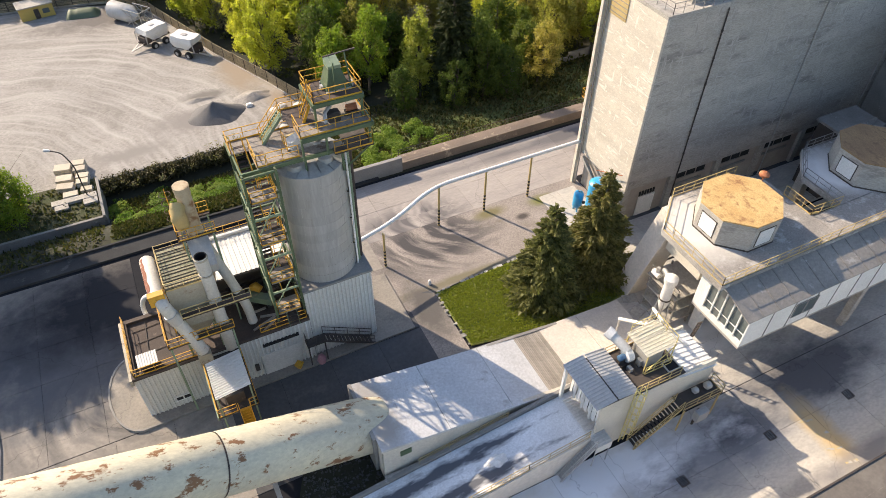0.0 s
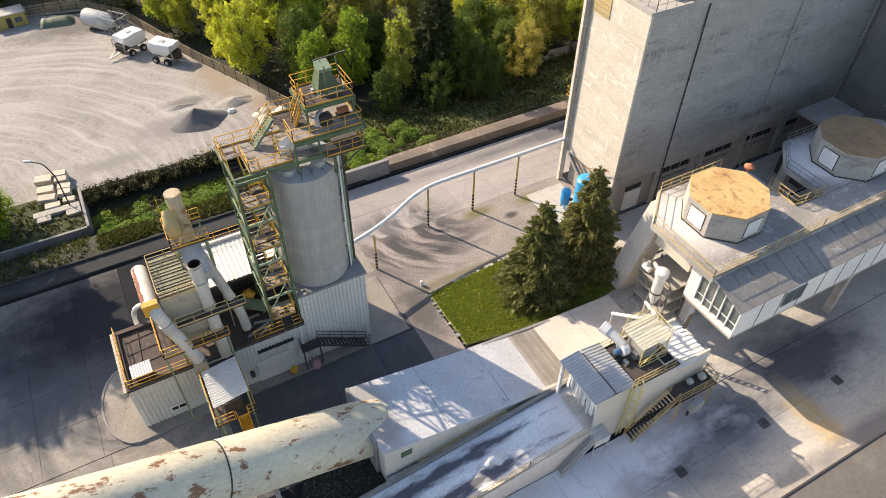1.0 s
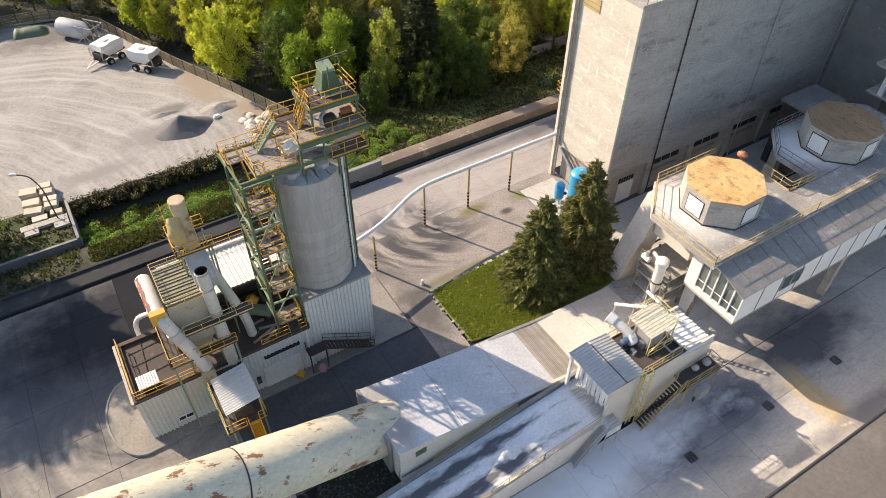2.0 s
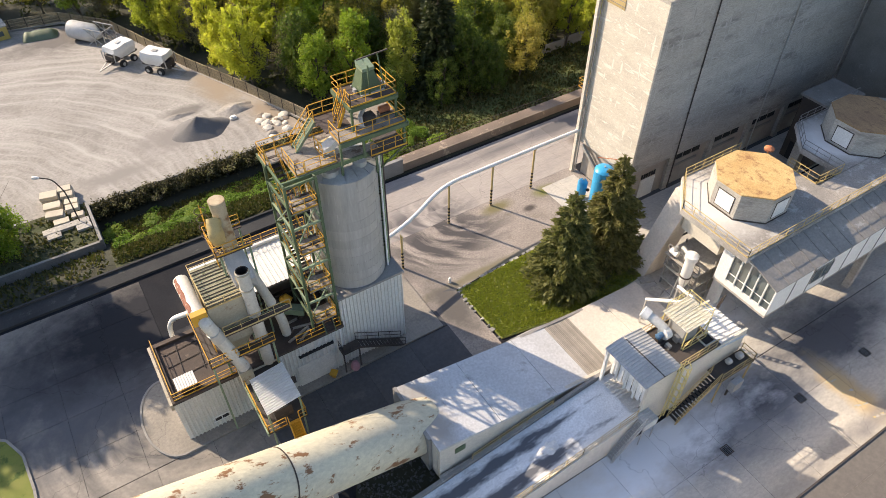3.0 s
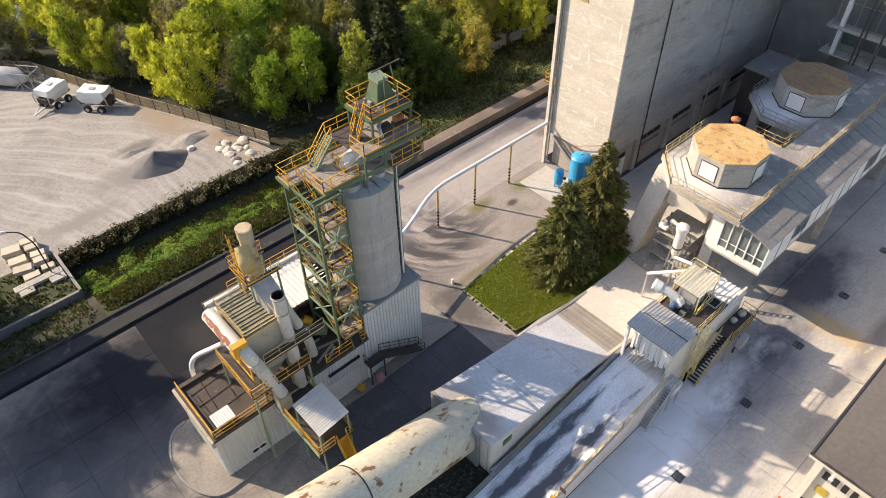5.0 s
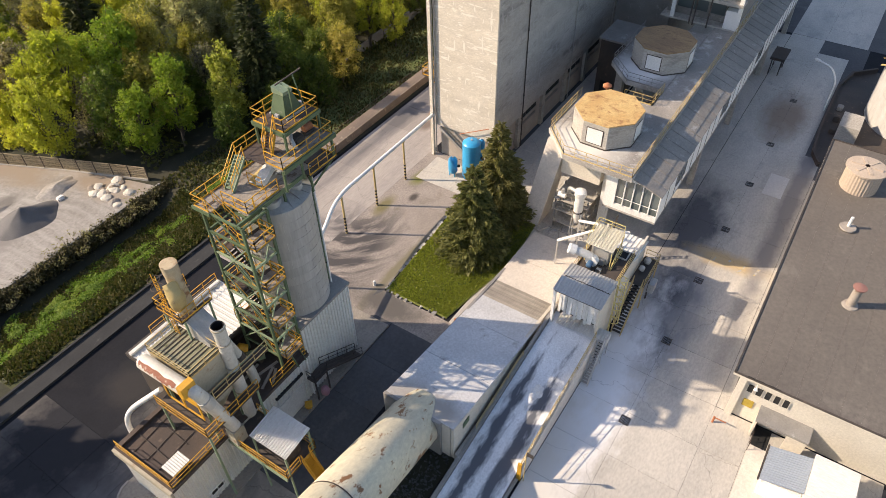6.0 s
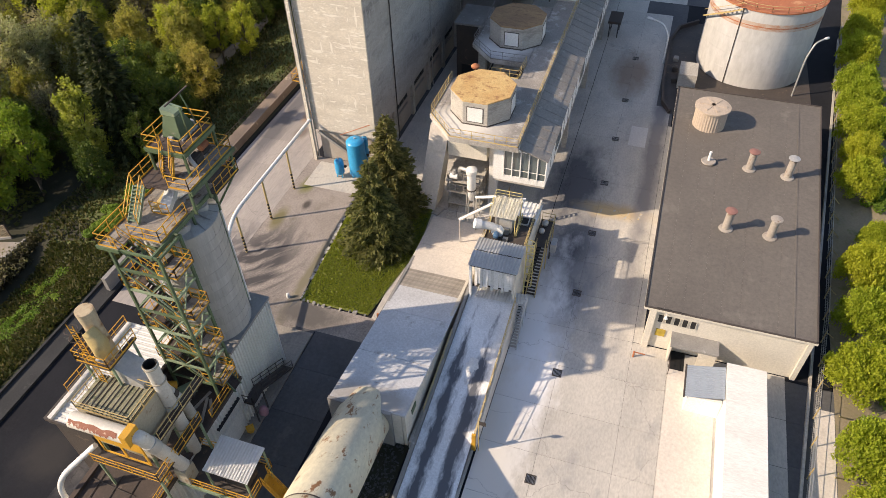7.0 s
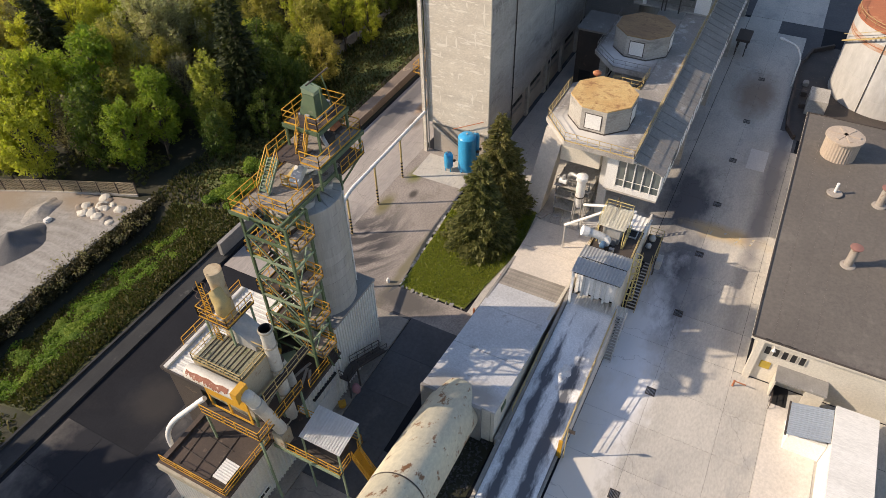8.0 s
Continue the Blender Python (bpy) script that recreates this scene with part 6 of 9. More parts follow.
prism(bm, [(9.15, 26.05), (38.4, 26.05), (38.4, 26.35), (9.15, 26.35)], 0, [roof_z(9.15) - 0.26, roof_z(38.4) - 0.26] + [roof_z(38.4) - 0.26, roof_z(9.15) - 0.26])
piece("south_wall", bm, M_PLAST, hl, "cream plastered side wall")
bm = bmesh.new()
prism(bm, [(9.15, 32.6), (38.4, 33.1), (38.4, 33.4), (9.15, 32.9)], 0, [roof_z(9.15) - 0.26, roof_z(38.4) - 0.26] + [roof_z(38.4) - 0.26, roof_z(9.15) - 0.26])
piece("north_wall", bm, M_CONC_D, hl)
piece("end_wall", boxes((9.1, 9.35, 26.4, 32.6, 0, 4.8)), M_PLAST, hl)
piece("collar", boxes((8.75, 9.05, 27.2, 33.1, 0, 5.1)), M_CONC_D, hl)
piece("window", boxes((10.6, 11.6, 25.98, 26.1, 3.0, 3.7)), M_GREEN, hl, "small dark green shutter")
piece("side_ledge", boxes((9.0, 26.0, 25.5, 25.9, 0, 1.1)), M_CONC, hl)
for i, (x, y, a) in enumerate(((27.8, 33.6, 0), (22.0, 34.1, 10))):
    sp = place("rusty_stump", "short rusty pipe stump at the lawn's edge", "pipe", x, y, 0, group="rusty stumps")
    bm = bmesh.new()
    drum(bm, x, y, 0, 1.1, 0.12, n=8)
    piece("pipe", bm, M_RUST, sp)
pv = place("footpath", "pale concrete path beside the hall", "path", 30, 34, 0, kind="structure")
bm = bmesh.new()
prism(bm, [(21.6, 33.2), (41, 33.6), (41, 35.4), (33, 34.6), (22.0, 34.9)], -0.05, 0.10)
piece("paving", bm, M_SLAB, pv)

# ---- truck ramp with side walls ----
rp = place("loading_ramp", "concrete loading ramp whitened by stone dust", "ramp", 14, 22.7, 0)


def ramp_z(x):
    return max(0.03, min(3.0, 0.03 + (x - 3.0) * 0.128))


RX = spaced(-14, 27, 4.1)
for x0, x1 in zip(RX, RX[1:]):
    bm = bmesh.new()
    n = 6
    for k in range(n):
        y0, y1 = 20.55 + k * 4.7 / n, 20.55 + (k + 1) * 4.7 / n
        vs = [bm.verts.new(p) for p in ((x0, y0, ramp_z(x0)), (x1, y0, ramp_z(x1)), (x1, y1, ramp_z(x1)), (x0, y1, ramp_z(x0)))]
        bm.faces.new(vs)
    ob = piece("roadway_slab", bm, M_RAMP, rp, "wheel-marked slab under white dust")
    bm = boxes((x0, x1, 20.5, 25.3, -0.2, min(ramp_z(x0), ramp_z(x1)) - 0.05))
    if ramp_z(x0) > 0.3:
        piece("fill", bm, M_CONC_D, rp)
    else:
        bm.free()
bm = bmesh.new()
prism(bm, [(10.6, 20.15), (25.4, 20.15), (25.4, 20.5), (10.6, 20.5)], 0, [ramp_z(10.6) + 0.75, ramp_z(25.4) + 0.9, ramp_z(25.4) + 0.9, ramp_z(10.6) + 0.75])
piece("side_wall", bm, M_DUSTP, rp, "dusty concrete side wall")
bm = bmesh.new()
prism(bm, [(4.0, 25.3), (27.4, 25.3), (27.4, 25.6), (4.0, 25.6)], 0, [ramp_z(4) + 0.35, ramp_z(27.4) + 0.6, ramp_z(27.4) + 0.6, ramp_z(4) + 0.35])
piece("side_wall", bm, M_CONC_D, rp, "grey side wall beside the channel")
for a, b in (((10.7, 20.3), (19.5, 20.3)), ((19.5, 20.3), (25.3, 20.3))):
    rails(rp, [(a[0], a[1], ramp_z(a[0]) + 0.75), (b[0], b[1], ramp_z(b[0]) + 0.85)], M_PALEYEL, step=1.9, h=1.0)
rails(rp, [(12.0, 25.45, ramp_z(12) + 0.4), (20.5, 25.45, ramp_z(20.5) + 0.45)], M_PALEYEL, step=2.6, h=0.8, toe=False)
piece("end_post", boxes((10.45, 10.62, 20.15, 20.5, 0, 2.6)), M_YEL, rp)
piece("kerb", boxes((-14, 10.4, 20.3, 20.6, 0, 0.22), (-14, 4.0, 25.3, 25.6, 0, 0.3)), M_CONC, rp)
bm = bmesh.new()
corrugated(bm, (25.5, 19.4, 3.32), (0, 1, -0.03), (1, 0, 0), 5.2, 1.6, 0.3, -0.04)
bmesh.ops.solidify(bm, geom=bm.faces[:], thickness=0.03)
piece("threshold_sheet", bm, M_PAINT, rp, "dusted corrugated sheet across the ramp's head")
piece("sheet_skirt", boxes((25.5, 27.1, 19.36, 19.42, 2.35, 3.3)), M_WHITE, rp)
for x in (25.55, 27.0):
    piece("sheet_post", boxes((x, x + 0.08, 19.43, 19.51, 0, 3.28)), M_GALV, rp)
flight(rp, (22.4, 19.7, 0.1), (25.4, 19.7, 3.5), 0.7, M_GALV, M_GALV, rail=(M_GALV, (1,)))
dp = place("dust_heap", "small heap of white stone dust on the ramp", "heap", 18.2, 22.6, ramp_z(18.2))
bm = bmesh.new()
bmesh.ops.create_icosphere(bm, subdivisions=3, radius=1.0)
for v in bm.verts:
    v.co = Vector((v.co.x * 0.9, v.co.y * 0.5, max(-0.05, v.co.z) ** 3 * 0.26)) * (1 + 0.6 * noise.noise(v.co * 2.1))
    v.co += Vector((18.2, 22.6, ramp_z(18.2)))
piece("dust", bm, M_PAINT, dp, smooth=True)
bar = place("barrier_pole", "thin barrier pole with a dark flag at the ramp's foot", "pole", 10.6, 19.9, 0)
bm = bmesh.new()
drum(bm, 10.6, 19.9, 0, 4.8, 0.05, n=8)
piece("pole", bm, M_PALEYEL, bar)
piece("flag", boxes((10.57, 10.63, 19.3, 19.9, 4.3, 4.8)), M_DARKST, bar)

# ---- feed house at the ramp's head ----
fh = place("feed_house", "dusty feed house with corrugated roofs over the ramp's head", "building", 32, 22.7, 0)
FXA, FXB, FYA, FYB = 25.6, 38.4, 20.6, 25.1
piece("south_wall", boxes((26.1, 29.4, FYA, FYA + 0.2, 0, 7.42), (29.4, FXB, FYA, FYA + 0.2, 0, 6.6)), M_PLAST, fh, "dusty beige wall")
piece("north_wall", boxes((27.0, FXB, FYB - 0.2, FYB, 0, 6.2)), M_PLAST, fh)
piece("back_wall", boxes((FXB - 0.2, FXB, FYA + 0.2, FYB - 0.2, 0, 5.6)), M_PLAST, fh)
piece("front_post", boxes((25.55, 25.85, FYB - 0.1, FYB + 0.15, ramp_z(25.6) - 0.5, 7.6)), M_PAINT, fh)
bm = bmesh.new()
corrugated(bm, (25.3, 20.35, 7.75), (0, 1, 0), (1, 0, 0.13), 4.95, 2.0, 0.3, -0.05)
piece("front_roof", bm, M_GALV, fh, "pale corrugated front roof")
bm = bmesh.new()
corrugated(bm, (27.4, 20.35, 8.0), (0, 1, 0), (1, 0, -0.12), 4.95, 2.1, 0.3, -0.05)
piece("front_roof", bm, M_GALV, fh, "pale corrugated front roof")
piece("roof_core", boxes((25.5, 29.4, 20.5, 25.1, 7.45, 7.6)), M_DARKST, fh)
piece("front_head", boxes((26.9, 27.1, 20.8, 24.9, 6.0, 7.45)), M_PAINT, fh)
for i in range(15):
    y = 20.85 + i * 0.275
    bm = bmesh.new()
    beam(bm, (26.35 + 0.05 * (i % 3), y, 7.4), (26.3 + 0.12 * (i % 2), y, 3.7 + 0.5 * ((i * 7) % 4) / 3), 0.262, 0.03)
    piece("strip_curtain", bm, M_PAINT if i % 4 else M_WHITE, fh, "dusty white curtain strip")
piece("inner_wall", boxes((27.7, 27.9, 20.85, 24.9, 2.9, 7.4)), M_CONC, fh)
piece("mid_deck", boxes((29.5, 34.8, 20.6, 25.1, 6.7, 6.85)), M_DARKST, fh)
bm = bmesh.new()
corrugated(bm, (34.2, 20.45, 6.55), (0, 1, 0), (1, 0, -0.18), 4.8, 4.4, 0.5, -0.07)
piece("rear_roof", bm, M_PAINT, fh, "white ribbed rear roof")
piece("rear_core", boxes((34.3, 38.3, 20.7, 25.0, 5.2, 5.55)), M_DARKST, fh)
rails(fh, [(29.5, 20.65, 6.85), (34.2, 20.65, 6.85)], M_PALEYEL, step=1.2)
rails(fh, [(29.5, 25.05, 6.85), (34.2, 25.05, 6.85)], M_PALEYEL, step=1.2)
# caged ladder on the south wall
bm = bmesh.new()
for d in (-0.25, 0.25):
    beam(bm, (29.3 + d, 20.3, 0.2), (29.3 + d, 20.3, 8.6), 0.07)
for i in range(26):
    beam(bm, (29.05, 20.3, 0.5 + i * 0.31), (29.55, 20.3, 0.5 + i * 0.31), 0.035)
M_CAGE = surface("pale_yellow_cage_paint", (0.70, 0.58, 0.24), (0.56, 0.45, 0.18), 0.6, 2.0, 8.0, 0.05, stain=(0.36, 0.25, 0.12), stain_at=0.62, stain_scale=2.0)
ld = piece("ladder", bm, M_CAGE, fh)
for z in (2.5, 3.5, 4.5, 5.5, 6.5, 7.5, 8.5):
    bm = bmesh.new()
    tube(bm, [(29.3 + 0.42 * math.cos(radians(a)), 20.25 - 0.75 * abs(math.sin(radians(a))), z) for a in range(0, 181, 20)], 0.045, 5)
    piece("hoop", bm, M_CAGE, ld)
for a in (30, 70, 110, 150):
    bm = bmesh.new()
    x, y = 29.3 + 0.42 * math.cos(radians(a)), 20.25 - 0.75 * math.sin(radians(a))
    beam(bm, (x, y, 2.45), (x, y, 8.55), 0.05)
    piece("cage_bar", bm, M_CAGE, ld)
# cabin deck with motor
fc = place("filter_cabin", "small cream-roofed filter cabin in a yellow frame", "cabin", 32.6, 23.4, 6.85)
bm = bmesh.new()
corrugated(bm, (31.2, 22.0, 9.3), (0, 1, 0), (1, 0, 0.06), 2.85, 3.2, 0.32, -0.025)
bmesh.ops.solidify(bm, geom=bm.faces[:], thickness=0.04)
piece("roof", bm, surface("cream_roof_sheet", (0.84, 0.80, 0.66), (0.76, 0.72, 0.58), 0.6, 1.0, 5.0, 0.04, stain=(0.55, 0.46, 0.30), stain_at=0.68, stain_scale=1.2), fc, "cream ribbed roof sheet")
piece("body", boxes((31.8, 33.6, 22.5, 24.3, 6.85, 8.9)), M_GALV, fc)
for x in (31.4, 34.2):
    for y in (22.1, 24.7):
        bm = bmesh.new()
        beam(bm, (x, y, 6.85), (x, y, 9.26 + (x - 31.4) * 0.06), 0.08)
        piece("post", bm, M_CAGE, fc)
rails(fc, [(31.6, 24.8, 9.4), (34.2, 24.8, 9.5), (34.2, 22.1, 9.5)], M_CAGE, step=1.2, h=0.9, toe=False)
rails(fc, [(31.4, 21.9, 6.85), (34.2, 21.9, 6.85)], M_CAGE, step=0.9, h=1.0)
for a, b in (((31.4, 22.0, 6.9), (34.2, 22.0, 9.3)), ((34.2, 22.1, 6.9), (34.2, 24.7, 9.3))):
    bm = bmesh.new()
    beam(bm, a, b, 0.07)
    piece("brace", bm, M_CAGE, fc)
mo = place("fan_motor", "pale dusty fan with a blue motor and an outlet duct", "fan", 30.9, 23.7, 6.85)
bm = bmesh.new()
tube(bm, [(30.55, 23.75, 7.75), (30.6, 23.75, 7.75), (31.15, 23.75, 7.75), (31.2, 23.75, 7.75)], [0.5, 0.62, 0.62, 0.5], 20)
piece("casing", bm, M_PAINT, mo, smooth=True)
bm = bmesh.new()
tube(bm, [(29.9, 23.75, 7.75), (29.95, 23.75, 7.75), (30.5, 23.75, 7.75), (30.55, 23.75, 7.75)], [0.2, 0.28, 0.28, 0.24], 16)
piece("motor", bm, surface("motor_blue", (0.08, 0.17, 0.30), (0.06, 0.13, 0.22), 0.5), mo, smooth=True)
piece("base", boxes((29.85, 31.4, 23.25, 24.2, 6.85, 7.12), (29.95, 30.5, 23.55, 23.95, 7.12, 7.5)), M_DARKST, mo)
bm = bmesh.new()
tube(bm, arc([(30.9, 23.9, 8.1), (30.7, 24.5, 8.4), (30.3, 25.5, 8.75)], 5), 0.42, 18)
piece("outlet_duct", bm, M_WHITE, mo, "dusty cream outlet duct", smooth=True)
bm = bmesh.new()
tube(bm, [(30.36, 25.36, 8.70), (30.34, 25.42, 8.72), (30.10, 26.0, 8.92), (30.10, 26.0, 8.92)], [0.42, 0.52, 0.52, 0.40], 18)
piece("duct_mouth", bm, M_PAINT, mo, "white duct mouth", smooth=True)
for x, y, w, h in ((31.5, 22.75, 0.6, 0.7), (31.9, 23.3, 0.4, 0.5), (30.4, 22.6, 0.35, 0.4)):
    piece("junction_box", boxes((x, x + w, y, y + 0.5, 6.85, 6.85 + h)), M_GALV, mo)
hp = place("deck_hatch", "hatch with a black sheet as its dark opening and a pale frame on the deck", "hatch", 34.3, 21.6, 6.85)
# thin black plate on the deck paints the darkness of an open hatch
piece("pit", boxes((33.5, 34.6, 21.2, 22.1, 6.855, 6.88)), M_BLACK, hp)
piece("frame", boxes((33.4, 34.7, 21.1, 21.2, 6.85, 7.0), (33.4, 34.7, 22.1, 22.2, 6.85, 7.0), (33.4, 33.5, 21.2, 22.1, 6.85, 7.0), (34.6, 34.7, 21.2, 22.1, 6.85, 7.0)), M_GALV, hp)
for p, q in (((37.4, 27.9, 6.0), (35.3, 24.9, 8.5)), ((34.6, 29.0, 4.8), (34.2, 24.9, 8.6)), ((34.4, 24.6, 8.6), (35.8, 22.0, 8.4))):
    lb = place("feed_pipe", "white sloping feed pipe", "pipe", *p, group="white feed pipes")
    bm = bmesh.new()
    tube(bm, [p, q], 0.16, 10)
    piece("pipe", bm, M_PAINT, lb, smooth=True)
    bm = bmesh.new()
    beam(bm, (p[0], p[1], 0), p, 0.12)
    piece("stand", bm, M_GALV, lb)
cyc = place("white_cyclone", "white-dusted upright cyclone in front of the gallery", "cyclone", 40.3, 29.3, 0)
bm = bmesh.new()
tube(bm, [(40.3, 29.3, 2.9), (40.3, 29.3, 3.9), (40.3, 29.3, 6.9)], [0.22, 0.52, 0.52], 22)
piece("body", bm, M_PAINT, cyc, smooth=True)
bm = bmesh.new()
tube(bm, [(40.3, 29.3, 6.85), (40.3, 29.3, 6.95), (40.3, 29.3, 7.5), (40.3, 29.3, 7.75)], [0.60, 0.66, 0.66, 0.3], 22)
piece("cap", bm, M_PAINT, cyc, smooth=True)
bm = bmesh.new()
tube(bm, [(40.3, 29.3, 4.55), (40.3, 29.3, 4.7)], 0.58, 22)
piece("band", bm, M_DARKST, cyc, smooth=True)
for k in range(4):
    a = math.tau * (k + 0.5) / 4
    bm = bmesh.new()
    beam(bm, (40.3 + 0.8 * math.cos(a), 29.3 + 0.8 * math.sin(a), 0), (40.3 + 0.55 * math.cos(a), 29.3 + 0.55 * math.sin(a), 4.6), 0.1)
    piece("leg", bm, M_GALV, cyc)
bm = bmesh.new()
tube(bm, arc([(40.3, 29.6, 7.2), (40.6, 30.7, 7.2), (41.6, 31.2, 6.0), (42.6, 31.2, 4.2)]), 0.24, 12)
piece("inlet_duct", bm, M_GALV, cyc, smooth=True)
sv = place("rotary_valve", "dusty rotary valve with a motor beside the cyclone", "machine", 41.0, 31.6, 4.0)
bm = bmesh.new()
tube(bm, [(40.9, 31.2, 5.6), (40.9, 32.1, 5.6)], 0.34, 14)
piece("drum", bm, M_PAINT, sv, smooth=True)
bm = bmesh.new()
tube(bm, [(40.9, 31.6, 5.9), (40.9, 31.6, 6.5)], [0.24, 0.18], 12)
piece("motor", bm, M_GALV, sv, smooth=True)
piece("stand", boxes((40.75, 41.05, 31.45, 31.75, 4.95, 5.3)), M_DARKST, sv)
# dusty machinery under the gallery front
um = place("crusher_frame", "dusty dark machinery frame under the gallery", "machine", 42, 30, 0)
for z in (1.2, 3.0, 4.8):
    piece("platform", boxes((40.7 if z > 4 else 41.0, 46.5, 28.4, 32.6, z, z + 0.15)), M_CONC, um)
for x in (41.2, 43.6, 46.0):
    for y in (28.5, 32.4):
        piece("post", boxes((x, x + 0.15, y, y + 0.15, 0, 5.4)), M_CONC_D, um)
rails(um, [(41.0, 28.5, 3.15), (41.0, 32.5, 3.15)], M_CONC_D, step=0.9)
rails(um, [(41.0, 28.5, 4.95), (41.0, 32.5, 4.95)], M_CONC_D, step=0.9)
lt = place("leaning_ladder", "dark ladder standing by the gallery's end", "ladder", 39.4, 25.4, 0)
bm = bmesh.new()
for d in (-0.25, 0.25):
    beam(bm, (39.2 + d, 24.8, 0), (40.4 + d, 24.8, 5.9), 0.07)
for i in range(15):
    t = (i + 0.5) / 15
    beam(bm, (38.95 + 1.2 * t, 24.8, 5.9 * t), (39.45 + 1.2 * t, 24.8, 5.9 * t), 0.12)
piece("ladder", bm, M_DARKST, lt)
# external stair on the feed house's street side
fs2 = place("side_stair", "grey steel stair with pale yellow rails on the street side", "stairs", 34, 19.8, 0)
flight(fs2, (29.8, 19.6, 0.1), (34.2, 19.6, 3.6), 1.0, M_PALEYEL, M_DARKST, rail=(M_PALEYEL, (-1, 1)))
piece("landing", boxes((34.2, 38.6, 18.9, 20.5, 3.5, 3.6)), M_DARKST, fs2)
rails(fs2, [(34.2, 18.95, 3.6), (38.5, 18.95, 3.6), (38.5, 20.4, 3.6)], M_PALEYEL, step=1.3)
for x in (34.4, 38.3):
    piece("post", boxes((x, x + 0.12, 18.95, 19.07, 0, 3.5)), M_PALEYEL, fs2)
for x, y, s in ((36.3, 20.0, 0.3), (37.6, 19.9, 0.36)):
    vb = place("vibrator", "dusty grey vibrator motor on the stair landing", "motor", x, y, 3.6, group="dusty motors")
    bm = bmesh.new()
    tube(bm, [(x - s, y, 3.6 + s * 0.8), (x - s * 0.6, y, 3.6 + s), (x + s * 0.6, y, 3.6 + s), (x + s, y, 3.6 + s * 0.8)], [s * 0.4, s, s, s * 0.4], 14)
    piece("body", bm, M_GALV, vb, smooth=True)
cx = place("control_box", "pale grey control box hung beside the stair", "box", 33.6, 19.0, 0)
piece("box", boxes((35.6, 36.8, 18.2, 18.8, 1.6, 2.8)), M_GALV, cx)
piece("post", boxes((36.1, 36.3, 18.8, 18.95, 0, 2.6)), M_DARKST, cx)

# ---- overhead pipe on striped posts ----
op = place("overhead_pipe", "white overhead pipe with a curved drop on slim posts", "pipe", 30, 52.8, 0)
bm = bmesh.new()
tube(bm, arc([(46.0, 52.7, 6.3), (26.2, 52.6, 6.3), (20.4, 50.3, 5.3), (14.2, 48.6, 5.3)], 8), 0.22, 14)
piece("pipe", bm, M_PAINT, op, smooth=True)
for x, y, h in ((27.1, 52.75, 6.05), (33.15, 52.75, 6.05), (39.25, 52.75, 6.05), (18.85, 49.25, 4.95)):
    bm = bmesh.new()
    drum(bm, x, y, 0, h, 0.13, n=10)
    beam(bm, (x, y - 0.25, h), (x, y + 0.25, h), 0.12)
    p = piece("post", bm, M_PALEYEL, op)
    for k in range(5):
        bm = bmesh.new()
        drum(bm, x, y, 0.25 + k * 0.5, 0.5 + k * 0.5, 0.14, n=10)
        piece("stripe", bm, M_BLACK, p)

# ---- flat-roofed building ----
rb = place("flat_roofed_building", "cream plastered building with a brown felt flat roof", "building", 47, 0, 0)
RZ = 5.85
bm = bmesh.new()
prism(bm, [(27.0, -6.7), (67.3, -9.3), (67.3, 7.3), (27.0, 7.1)], 0, RZ - 0.25)
piece("wall", bm, M_PLAST, rb, "cream plastered wall")
bm = bmesh.new()
prism(bm, [(26.6, -7.2), (67.7, -9.9), (67.9, 8.15), (26.6, 8.15)], RZ - 0.25, RZ)
piece("roof_slab", bm, M_PLAST, rb)
# felt strips side by side along the building, each lapped a little over the next
n = 9
for i in range(n):
    def edge(x, t, a=26.75, b=67.75):
        k = (x - a) / (b - a)
        lo, hi = -7.05 + k * -2.7, 8.0
        return lo + (hi - lo) * t
    t0, t1 = i / n, (i + 1) / n
    bm = bmesh.new()
    prism(bm, [(26.75, edge(26.75, t0)), (67.75, edge(67.75, t0)), (67.75, edge(67.75, t1) - 0.006), (26.75, edge(26.75, t1) - 0.006)], RZ, RZ + 0.02 + 0.006 * (i % 2))
    piece("felt_strip", bm, M_FELT, rb)
bm = bmesh.new()
for p, q in (((26.68, -7.15), (26.68, 8.1)), ((26.68, 8.08), (67.8, 8.08)), ((67.8, 8.08), (67.7, -9.8)), ((67.7, -9.8), (26.68, -7.1))):
    beam(bm, (*p, RZ + 0.06), (*q, RZ + 0.06), 0.14, 0.13)
piece("roof_edge", bm, M_DARKST, rb)
bm = bmesh.new()
prism(bm, [(26.85, -5.2), (67.7, -7.2), (67.7, -7.05), (26.85, -5.05)], RZ + 0.02, RZ + 0.07)
piece("felt_lap", bm, M_FELT, rb)
for i in range(5):
    w = piece("louvre", boxes((26.9, 27.05, 3.15 + i * 0.75, 3.6 + i * 0.75, 3.9, 4.8)), M_BLACK, rb)
    piece("louvre_frame", boxes((26.86, 26.94, 3.1 + i * 0.75, 3.15 + i * 0.75, 3.85, 4.85), (26.86, 26.94, 3.6 + i * 0.75, 3.65 + i * 0.75, 3.85, 4.85)), M_PLAST, w)
piece("lit_window", boxes((26.88, 27.02, 5.6, 6.5, 1.9, 2.8)), surface("ochre_panel", (0.45, 0.33, 0.04), (0.30, 0.20, 0.03), 0.6, 3.0), rb, "ochre yellow panel")
piece("porch_roof", boxes((25.2, 27.0, 0.6, 5.0, 2.6, 2.85)), M_CONC_D, rb, "grey concrete porch roof")
for row in ((25.3, 25.45, 0.7, 2.3, 0, 2.6), (25.4, 26.95, 4.8, 4.95, 0, 2.6)):
    piece("porch_wall", boxes(row), M_PLAST, rb)
